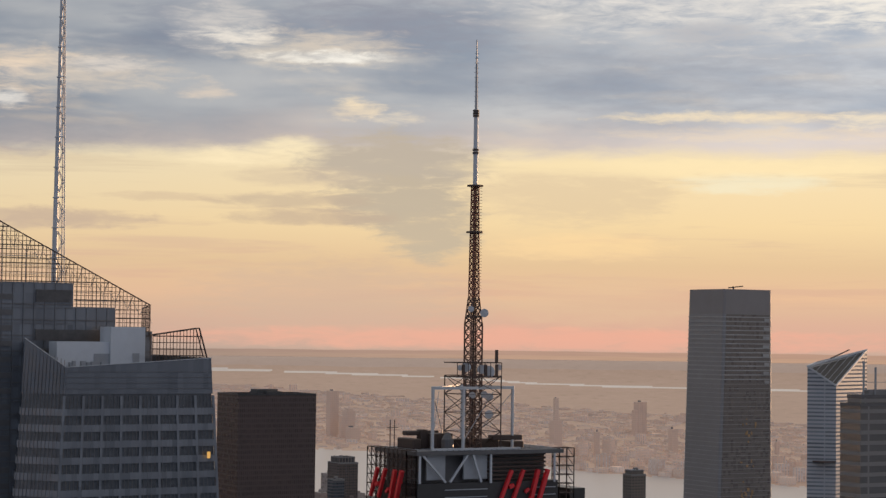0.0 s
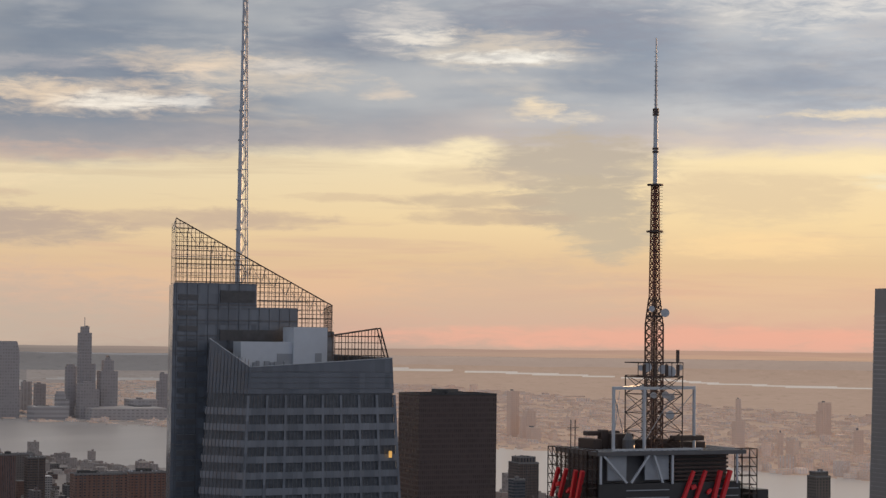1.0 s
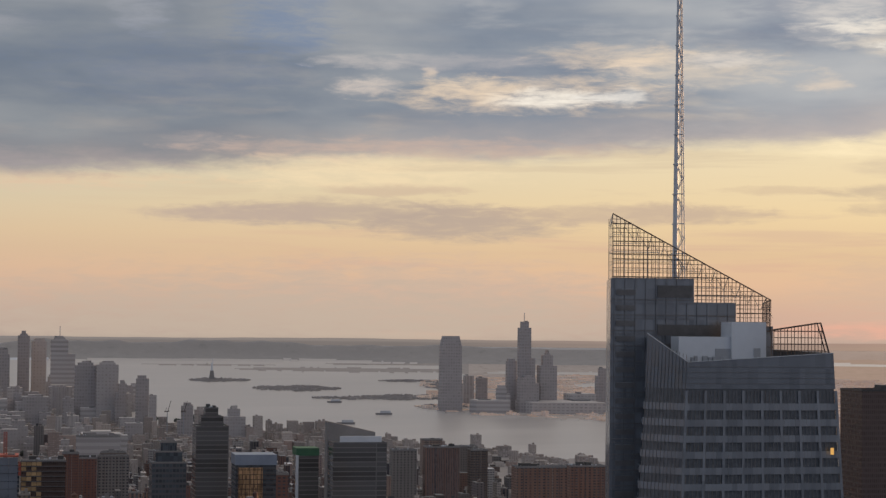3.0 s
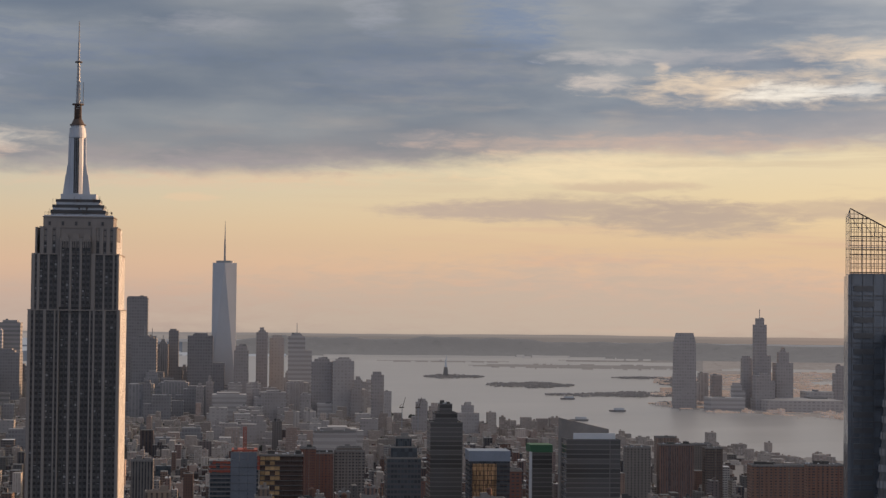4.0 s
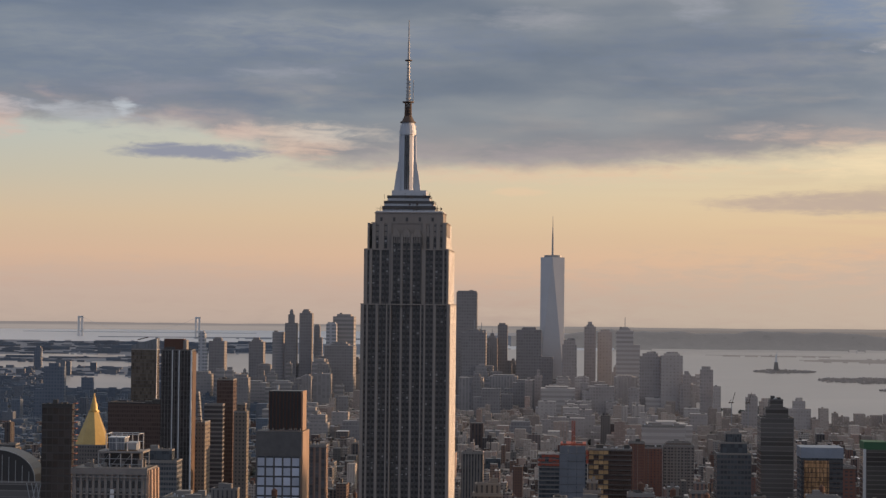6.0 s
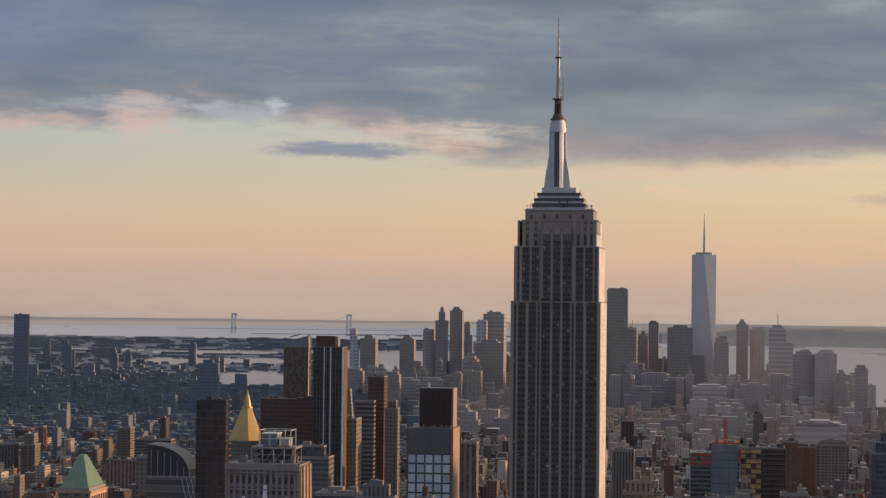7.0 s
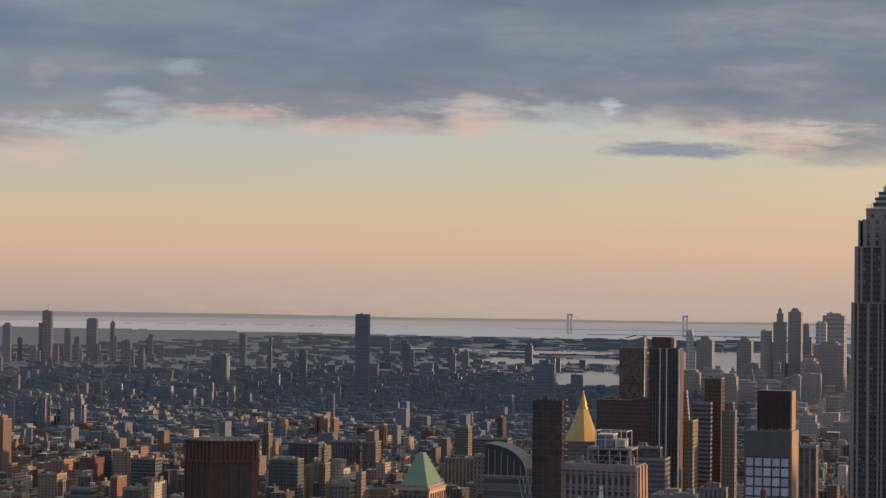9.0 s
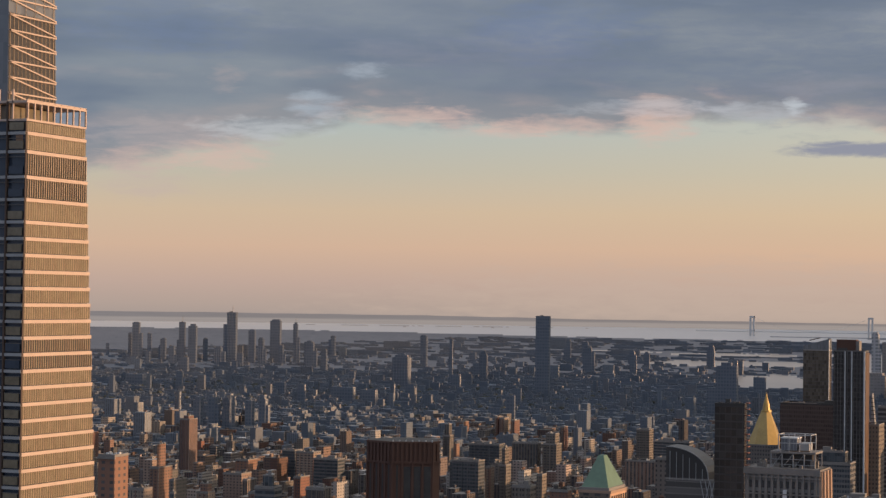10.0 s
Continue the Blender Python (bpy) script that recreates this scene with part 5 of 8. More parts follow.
    for i in range(20):
        part("transom", boxes((171.8, 197.2, 557.3, 557.9, 178.4 + i * 4.55, 178.52 + i * 4.55)), M["spandrel"], high)
    part("edge_pane", askew(boxes((171.5, 171.9, 557.6, 588, 120, 272.0))), M["blue_glass"], high)
    slope = lambda s: 291.1 - s * 24.8 / 49.3
    stair = lambda s: 272.3 if s < 25.4 else 265.3 if s < 38.5 else 257.0
    crown = part("lattice_crown", askew(grid_panel(bmesh.new(), (172, 557.2, 0), (1, 0, 0), slope, stair, 49.3, 1.3, 1.2, 0.125)), M["dark_steel"], t)
    part("back_screen", askew(grid_panel(bmesh.new(), (172, 586, 0), (1, 0, 0), slope, stair, 49.3, 2.6, 1.6, 0.085, 9, 0.3)), M["dark_steel"], crown)
    part("inner_screen", askew(grid_panel(bmesh.new(), (173, 571, 0), (1, 0, 0), lambda s: slope(s) - 3.5, stair, 40, 2.6, 3.5, 0.09, 9, 0.3)), M["steel"], crown)
    part("end_screen", askew(grid_panel(bmesh.new(), (221.5, 557.2, 0), (0.03, 1, 0), lambda s: 266.3 - s * 0.03, lambda s: 256.0, 28, 2.05, 2.2, 0.09)), M["dark_steel"], crown)
    part("corner_screen", askew(grid_panel(bmesh.new(), (172, 557.2, 0), (0, 1, 0), lambda s: 291 - s * 0.06, lambda s: 272.3, 28, 4.1, 5.5, 0.05)), M["steel"], crown)
    # tie bars under the sloping edge
    ties = bmesh.new()
    for s in range(0, 49, 4):
        bar(ties, (172 + s, 557.2, slope(s)), (172 + s, 571, slope(s) - 3.5), 0.12)
        bar(ties, (172 + s, 557.2, slope(s) - 2), (176 + s, 571, slope(s + 4) - 4), 0.10)
    part("tie", askew(ties), M["steel"], crown)
    tail = lambda s: 257.4 + s * 0.15 if s < 14.4 else 259.5 - (s - 14.4) * 3.4
    part("low_crown", grid_panel(bmesh.new(), (214, 536, 0), (1, 0.0, 0), tail, lambda s: 249.5, 17.2, 1.9, 2.1, 0.13), M["dark_steel"], t)
    part("low_crown", grid_panel(bmesh.new(), (218, 548, 0), (1, 0.0, 0), tail, lambda s: 249.5, 17.2, 1.9, 2.1, 0.10), M["dark_steel"], t)
    room = part("roof_room", boxes((188.4, 206, 545, 552, 247, 255.2)), M["pale_metal"], t, "pale metal plant room on the roof")
    part("tall_room", boxes((204.2, 214.8, 544, 553, 247, 259.6)), M["pale_metal"], room)
    part("room_door", boxes((199.5, 206, 544.8, 545, 247, 251.8)), M["steel"], room)
    part("room_door", boxes((211, 213, 543.8, 544, 247, 252)), M["steel"], room)
    for i in range(16):
        x, y = 189 + random.random() * 26, 540 + random.random() * 2.4
        part("roof_unit", box(bmesh.new(), x, x + random.uniform(0.6, 2.0), y, y + 1.0, 247, 248.2 + random.random() * 1.6), M["steel"], room)
    # spire
    sx, sy = 195.2, 566.0
    spire = part("spire", cyl(bmesh.new(), sx - 1.0, sy, 256, 262, 1.3, 1.1, 12), M["white_steel"], t, "white tubular steel spire with side lattice")
    for k in range(12):
        z0, z1 = 262 + k * 9.0, 262 + (k + 1) * 9.0
        f = 1 - k / 16
        tube = cyl(bmesh.new(), sx - 1.0 * f, sy, z0, z1, 0.8 * f + 0.12, 0.8 * f + 0.06, 12)
        cyl(tube, sx - 1.0 * f, sy, z1 - 0.35, z1, 1.05 * f + 0.15, None, 12)
        seg = part("spire_section", tube, M["white_steel"], spire)
        web = bmesh.new()
        g = 1 - (k + 1) / 16
        for dy in (-1.2, 1.2):
            bar(web, (sx + 2.0 * f, sy + dy * f, z0), (sx + 2.0 * g, sy + dy * g, z1), 0.2)
            bar(web, (sx - 0.5 * f, sy, z0 + 0.4), (sx + 1.8 * g, sy + dy * g, (z0 + z1) / 2), 0.15)
            bar(web, (sx + 1.8 * f, sy + dy * f, (z0 + z1) / 2), (sx - 0.5 * g, sy, z1 - 0.4), 0.15)
            bar(web, (sx - 0.6 * f, sy, z1), (sx + 1.9 * g, sy + dy * g, z1), 0.16)
        bar(web, (sx + 1.9 * g, sy - 1.2 * g, z1), (sx + 1.9 * g, sy + 1.2 * g, z1), 0.16)
        part("spire_web", web, M["white_steel"], spire)
    part("lit_window", boxes((230.4, 231.1, 532.6, 533.4, 221.8, 223.7)), lamp_glow, t, "warm lit office window")


lamp_glow = bpy.data.materials.new("lit_office_window")
lamp_glow.use_nodes = True
g = Nodes(lamp_glow.node_tree)
e = g.add("ShaderNodeEmission")
e.inputs[0].default_value, e.inputs[1].default_value = (1.0, 0.55, 0.16, 1), 0.7
g.put(g.add("ShaderNodeOutputMaterial").inputs[0], e.outputs[0])
faceted_glass_tower()


# ---- the dark tower with the sign frames and the tall lattice antenna ----
def antenna_tower():
    t = thing("antenna_tower", 320, 540, 0, "black-clad tower with sign scaffolds and a tall broadcasting antenna", "skyscraper")
    part("body", boxes((293.5, 344, 520.5, 546, -2, 213.5)), M["black_panel"], t)
    part("recessed_top", boxes((296, 341, 524, 545, 213.5, 222)), M["spandrel"], t)
    for i in range(7):
        part("louvre", boxes((319.5, 340.5, 522.2, 523.8, 213.9 + i * 1.25, 214.5 + i * 1.25)), M["dark_steel"], t)
    for i in range(4):
        part("cladding_line", boxes((303, 318, 520.2, 520.6, 211.3 - i * 2.3, 211.6 - i * 2.3), (334.5, 343, 520.2, 520.6, 211.3 - i * 2.3, 211.6 - i * 2.3)), M["steel"], t)
    part("roof_slab", boxes((292.6, 345.5, 519.6, 546.5, 222.0, 223.2)), M["spandrel"], t)
    grill = bmesh.new()
    for i in range(28):
        bar(grill, (292 + i * 1.95, 519.7, 223.4), (292 + i * 1.95, 546, 223.4), 0.16)
    part("roof_grating", grill, M["steel"], t)

    def scaffold(x0, x1, y0, y1, z0, z1, step):
        bm = bmesh.new()
        nx, ny, nz = max(1, round((x1 - x0) / step)), max(1, round((y1 - y0) / step)), round((z1 - z0) / step)
        for k in range(nz + 1):
            z = z0 + (z1 - z0) * k / nz
            for yy in (y0, y1):
                bar(bm, (x0, yy, z), (x1, yy, z), 0.17)
            for xx in (x0, x1):
                bar(bm, (xx, y0, z), (xx, y1, z), 0.17)
        for i in range(nx + 1):
            for yy in (y0, y1):
                x = x0 + (x1 - x0) * i / nx
                bar(bm, (x, yy, z0), (x, yy, z1), 0.17)
        for j in range(ny + 1):
            for xx in (x0, x1):
                y = y0 + (y1 - y0) * j / ny
                bar(bm, (xx, y, z0), (xx, y, z1), 0.17)
                for k in range(nz):
                    if j < ny:
                        bar(bm, (xx, y, z0 + (z1 - z0) * k / nz), (xx, y0 + (y1 - y0) * (j + 1) / ny, z0 + (z1 - z0) * (k + 1) / nz), 0.1)
        return bm

    part("sign_scaffold", scaffold(289.8, 293.2, 521, 546, 190, 223.6, 2.7), M["dark_steel"], t)
    part("sign_scaffold", scaffold(344.4, 350.0, 520.5, 524.5, 190, 223.4, 2.7), M["dark_steel"], t)
    part("low_annex", boxes((350.2, 356, 523, 545, 100, 210.5)), M["black_panel"], t)

    def strokes(rows, frame_of):
        for (s0, z0), (s1, z1), wide in rows:
            bm = bmesh.new()
            bar(bm, frame_of(s0, z0), frame_of(s1, z1), wide)
            part("sign_stroke", bm, M["red_sign"], t, "slanted red sign stroke")

    # the red emblem on the north side and on the east side, as plain slanting bars
    emblem = [((0.5, 0.0), (4.3, 8.8), 0.72), ((5.0, 0.0), (8.6, 8.8), 0.72), ((3.4, 3.6), (5.0, 4.2), 0.8), ((11.4, -0.6), (14.0, 8.8), 0.85), ((14.4, -0.6), (17.6, 8.8), 0.85), ((9.2, 1.8), (10.6, 3.0), 0.6)]
    strokes(emblem, lambda s, z: (322.0 + s, 519.6, 208.2 + z))
    strokes(emblem, lambda s, z: (289.3, 543.0 - s * 1.15, 208.6 + z))
    # white bracing frames below the roof edge
    for pts in (((293.5, 222.6), (319.5, 222.6)), ((293.9, 222.6), (293.9, 213.6)), ((319, 222.6), (319, 213.2)), ((295, 222), (303, 213.8)), ((311, 222.4), (304.5, 213.8)), ((312.4, 222.4), (315.6, 213.6)), ((342.3, 222.2), (342.3, 213.0))):
        bm = bmesh.new()
        (a, za), (b, zb) = pts
        bar(bm, (a, 520.0, za), (b, 520.0, zb), 0.42)
        part("white_brace", bm, M["white_steel"], t)
    for x0, x1 in ((297, 303.5), (310, 318.4)):
        part("mesh_panel", boxes((x0, x1, 521.2, 521.8, 214.5, 222)), M["steel"], t)
    # the white cubic frame
    frame_part = part("roof_frame", boxes((298.4, 330, 520.4, 521.4, 223.3, 224.0)), M["white_steel"], t, "white steel box frame round the antenna foot")
    for x, y in ((299.0, 521.5), (329.4, 524.5), (309.4, 508.8 + 12.0), (324.5, 547.0)):
        bm = bmesh.new()
        box(bm, x - 0.42, x + 0.42, y - 0.42, y + 0.42, 223.2, 242.8, 0.1)
        part("post", bm, M["white_steel"], frame_part)
    for a, b in (((299, 521.5), (309.4, 520.8)), ((309.4, 520.8), (329.4, 524.5)), ((329.4, 524.5), (324.5, 547)), ((324.5, 547), (299, 521.5))):
        bm = bmesh.new()
        bar(bm, (*a, 242.3), (*b, 242.3), 0.58)
        part("beam", bm, M["white_steel"], frame_part)
    bm = bmesh.new()
    for a, b in (((299, 521.5, 241), (308, 530, 226)), ((329.4, 524.5, 241), (318, 530, 226)), ((309.4, 520.8, 226), (322, 524, 241)), ((299, 521.5, 226), (306, 530, 241))):
        bar(bm, a, b, 0.14)
    part("wire_brace", bm, M["steel"], frame_part)
    # antenna
    ax, ay = 316.9, 527.9
    ant = part("antenna", lattice(bmesh.new(), ax, ay, 223, 262, 2.0, 2.0, 2.6, 0.27, 0.15), M["rust_brown"], t, "rust-brown lattice antenna mast")
    part("foot_lattice", lattice(bmesh.new(), ax, ay, 223, 246, 6.4, 6.4, 5.8, 0.2, 0.12), M["dark_steel"], ant)
    part("mast_core", cyl(bmesh.new(), ax, ay, 223, 305, 0.4, 0.3, 8), M["dark_steel"], ant)
    part("shoulder", lattice(bmesh.new(), ax, ay, 262, 270, 2.0, 1.25, 2.0, 0.27, 0.16), M["rust_brown"], ant)
    part("upper_lattice", lattice(bmesh.new(), ax, ay, 270, 305, 1.2, 0.85, 1.9, 0.22, 0.13), M["rust_steel"], ant, "reddish upper lattice of the antenna")
    studs = bmesh.new()
    for i in range(36):
        z = 272 + i * 0.95
        bar(studs, (ax - 1.9, ay - 1.2, z), (ax + 1.9, ay - 1.2, z), 0.07)
    part("aerial_ladder", studs, M["dark_steel"], ant)
    part("white_pole", cyl(bmesh.new(), ax, ay, 305, 329, 0.75, 0.65, 12), M["white_steel"], ant)
    bands = bmesh.new()
    for z in (315.0, 316.0, 326.6, 327.4, 328.2):
        cyl(bands, ax, ay, z, z + 0.6, 1.0, None, 12)
    part("pole_band", bands, M["dark_steel"], ant)
    top = cyl(cyl(bmesh.new(), ax, ay, 329, 343, 0.42, 0.32, 8), ax, ay, 343, 350.9, 0.24, 0.16, 6)
    for i in range(12):
        z = 330 + i * 1.5
        bar(top, (ax - 0.75, ay, z), (ax + 0.75, ay, z), 0.10)
    part("top_aerial", top, M["steel"], ant)
    for z, r in ((304.8, 2.6), (290.3, 2.7), (264.0, 2.2)):
        part("platform", cyl(bmesh.new(), ax, ay, z, z + 0.5, r, None, 10), M["dark_steel"], ant)
    for x, z, r in ((-4.4, 248.6, 1.5), (1.2, 248.0, 1.4), (3.8, 247.2, 1.9), (7.4, 248.6, 1.0), (-6.6, 248.4, 0.9), (2.4, 265.4, 1.35), (-2.4, 266.6, 0.95), (2.2, 240.2, 1.1), (4.2, 239.4, 1.2), (-2.0, 240.0, 1.0), (4.0, 234, 1.3)):
        part("dish", dish(bmesh.new(), ax + x, ay - 3.2 if z < 262 else ay - 2.4, z, r), M["dish"], ant, "pale round microwave dish")
    ring_bm = bmesh.new()
    for z in (245.6, 250.0):
        for a, b in (((-8, -4), (8, -4)), ((8, -4), (8, 4)), ((8, 4), (-8, 4)), ((-8, 4), (-8, -4))):
            bar(ring_bm, (ax + a[0], ay + a[1], z), (ax + b[0], ay + b[1], z), 0.22)
    for i in range(9):
        bar(ring_bm, (ax - 8 + 2 * i, ay - 4, 245.6), (ax - 8 + 2 * i, ay - 4, 250), 0.12)
        if i % 2:
            box(ring_bm, ax - 8.4 + 2 * i, ax - 7.6 + 2 * i, ay - 4.6, ay - 3.9, 246, 249.5)
    box(ring_bm, ax + 5.6, ax + 6.4, ay - 4.5, ay - 3.8, 250, 254)
    part("dish_gallery", ring_bm, M["dark_steel"], ant)
    # plant and cranes on the roof
    for row in ((296.5, 308, 533, 536, 227.4, 228.8), (297, 300, 530, 540, 223.3, 226.5), (303.5, 309.5, 527, 533, 223.3, 228.2), (310, 328, 530, 534, 223.3, 226.2), (322, 333, 524, 527, 226.0, 227.6), (301, 303.5, 532, 535, 223.3, 229.2), (331, 336, 528, 536, 223.3, 225.4)):
        part("roof_plant", box(bmesh.new(), *row, 0.25), M["dark_steel"], t)
    part("roof_tank", cyl(cyl(bmesh.new(), 305.5, 523.5, 223.3, 226.6, 1.9, 1.9, 14), 305.5, 523.5, 226.6, 228.6, 1.9, 0.6, 14), M["spandrel"], t)
    bm = bmesh.new()
    for x in (283.5, 285.0):
        bar(bm, (x + 11, 540, 223), (x + 11, 540, 232), 0.16)
    bar(bm, (293.3, 540, 229.5), (297.3, 540, 229.5), 0.14)
    part("whip_aerial", bm, M["dark_steel"], t)


antenna_tower()
# ---- the tapering tower with terracotta bands, lit by the low sun ----
def terracotta_tower():
    t = thing("banded_glass_tower", -400, 570, 0, "tall glass tower with sunlit terracotta spandrel bands and diagonal crown", "skyscraper")
    X = -380.0

    def plan(z, out=0.0):
        g = (322 - z) * 0.075
        return [(X - 46, 539.2 - out), (X + out, 539.2 - out), (X + out, 573 + g + out), (X - 46, 573 + g + out)]

    salmon = surface("glazed_terracotta", (0.46, 0.36, 0.30), 0.55, vary=0.12, scale=0.2)
    # tan puts sunlight into the west glazing; north panes have tan blinds
    tan_glass = surface("blinds_and_sunlit_glass", (0.165, 0.14, 0.098), 0.16, vary=0.5, scale=0.25, grain=0.8)
    navy = surface("navy_glass", (0.035, 0.05, 0.075), 0.1, vary=0.3, scale=0.1)
    core = part("core", prism(bmesh.new(), plan(0, -0.6), -2, plan(300, -0.6), 300), navy, t)
    z, k = 21.6, 0
    levels = []
    while z < 283:
        levels.append(z)
        z += 5.42
    levels += [289.1, 296.5, 304.8, 310.9]
    tops = levels[1:] + [315.4]
    tan_fin = surface("olive_tan_fins", (0.38, 0.29, 0.20), 0.6, vary=0.2)
    for z in levels:
        band = prism(bmesh.new(), [(X - 0.5, 539.4), (X + 0.35, 539.4), (X + 0.35, plan(z)[2][1]), (X - 0.5, plan(z)[2][1])], z, [(X - 0.5, 539.4), (X + 0.35, 539.4), (X + 0.35, plan(z)[2][1]), (X - 0.5, plan(z)[2][1])], z + 1.15)
        part("terracotta_band", band, salmon, t, "sunlit salmon terracotta band")
        part("slab_edge", boxes((X - 46, X - 0.1, 538.7, 539.6, z + 0.1, z + 1.1)), M["steel"], t)
        part("ceiling_line", boxes((X - 46, X - 0.4, 538.9, 539.3, z - 1.2, z - 1.0)), M["spandrel"], t)
    for i, z in enumerate(levels):
        dark = 288 < z < 300 or 232 < z + 3 < 242
        top_z = tops[i] - 0.02
        south = plan(z)[2][1]
        part("glazing", boxes((X - 0.3, X + 0.02, 539.6, south - 0.3, z + 1.35, top_z)), M["black_panel"] if dark else tan_glass, t)
        if z > 180:
            bm = bmesh.new()
            y = 540.2
            while y < south - 0.4:
                box(bm, X - 0.02, X + (0.28 if dark else 0.14), y, y + (0.3 if dark else 0.2), z + 1.4, top_z)
                y += 1.3
            part("mullion_row", bm, tan_fin, t, kind="stuff")
        # bay on the north side: mullions and a recess
        if z > 180:
            part("north_blind", boxes((X - 6.4, X - 0.8, 538.75, 539.05, z + 1.6, z + 4.2)), tan_glass if not dark else navy, t)
    part("corner_post", boxes((X - 0.3, X + 0.1, 538.9, 539.5, 20, 322)), M["dark_steel"], t)
    part("north_post", boxes((X - 7.4, X - 6.8, 538.4, 539.6, 20, 322)), M["dark_steel"], t)
    # open terrace storeys at the shoulder
    for z in (316.2, 322.2):
        part("terrace_slab", boxes((X - 46, X + 0.42, 538.8, 573.6, z - 0.7, z)), salmon, t)
    frame_bm = bmesh.new()
    y = 539.4
    while y < 573.6:
        box(frame_bm, X - 0.1, X + 0.4, y, y + 0.5, 316.0, 322.4)
        y += 3.75
    for x in (X - 5.5, X - 11, X - 16.5):
        box(frame_bm, x, x + 0.5, 538.8, 539.3, 316.0, 326)
    box(frame_bm, X - 0.2, X + 0.4, 539, 573.6, 321.8, 322.6)
    part("terrace_frame", frame_bm, salmon, t, "open terracotta-coloured terrace frame")
    part("terrace_wall", boxes((X - 44, X - 9.0, 543.5, 568, 316.2, 321)), tan_glass, t)
    part("core_head", prism(bmesh.new(), plan(300, -0.6), 300, plan(315, -0.6), 315.4), navy, t)
    # tan box stands in for a lit room
    part("lit_room", boxes((X - 4.4, X - 1.6, 539.7, 540.0, 306.4, 311.8)), M["terracotta"], t)
    # crown with zigzag bands
    cx = X - 9.0
    part("crown_core", prism(bmesh.new(), rect(cx - 36, cx, 541.2, 569.0), 322, rect(cx - 36, cx - 0.8, 541.5, 567.0), 396), M["blue_glass"], t)
    part("louvre_zone", prism(bmesh.new(), [(cx - 0.2, 541.4), (cx + 0.06, 541.4), (cx + 0.06, 568.6), (cx - 0.2, 568.6)], 323, [(cx - 0.8, 541.4), (cx - 0.28, 541.4), (cx - 0.28, 567.9), (cx - 0.8, 567.9)], 352), M["black_panel"], t)
    fins = bmesh.new()
    for i in range(12):
        bar(fins, (cx + 0.12, 542 + i * 2.3, 323), (cx - 0.2, 542 + i * 2.26, 352), 0.12)
    for i in range(5):
        bar(fins, (cx + 0.1, 545 + i * 5.4, 352), (cx - 0.7, 545 + i * 5.2, 394), 0.12)
    part("crown_fin", fins, tan_fin, t)
    for i in range(12):
        z = 322.5 + i * 5.2
        f = (z - 322) / 74 * 0.8
        for a, b in ((z + 2.6, z - 1.6), (z + 2.6, z + 3.0)):
            bm = bmesh.new()
            bar(bm, (cx + 0.25 - f, 541.2, z + 2.8), (cx + 0.25 - f, 568.6 - f, a if a != z + 2.6 else b), 0.33)
            part("diagonal_band", bm, salmon, t, "slanting terracotta crown band")


terracotta_tower()


def roof_gear(t, x0, x1, y0, y1, z, n, material, folded=False, tall=5.0):
    """Plant rooms, tanks and masts on a flat roof."""
    for i in range(n):
        w, d = (x1 - x0) * random.uniform(0.12, 0.35), (y1 - y0) * random.uniform(0.15, 0.4)
        a, b = random.uniform(x0 + 1, x1 - w - 1), random.uniform(y0 + 1, y1 - d - 1)
        part("roof_hut", boxes((a, a + w, b, b + d, z, z + random.uniform(0.4, 1.0) * tall)), material, t, folded=folded)


def parapet(t, x0, x1, y0, y1, z, material, h=1.2, wide=0.6, folded=False):
    part("parapet", boxes((x0 - 0.1, x1 + 0.1, y0 - 0.1, y0 + wide, z, z + h), (x0 - 0.1, x1 + 0.1, y1 - wide, y1 + 0.1, z, z + h), (x0 - 0.1, x0 + wide, y0 + wide, y1 - wide, z, z + h), (x1 - wide, x1 + 0.1, y0 + wide, y1 - wide, z, z + h)), material, t, folded=folded)


dress = random.Random(17)


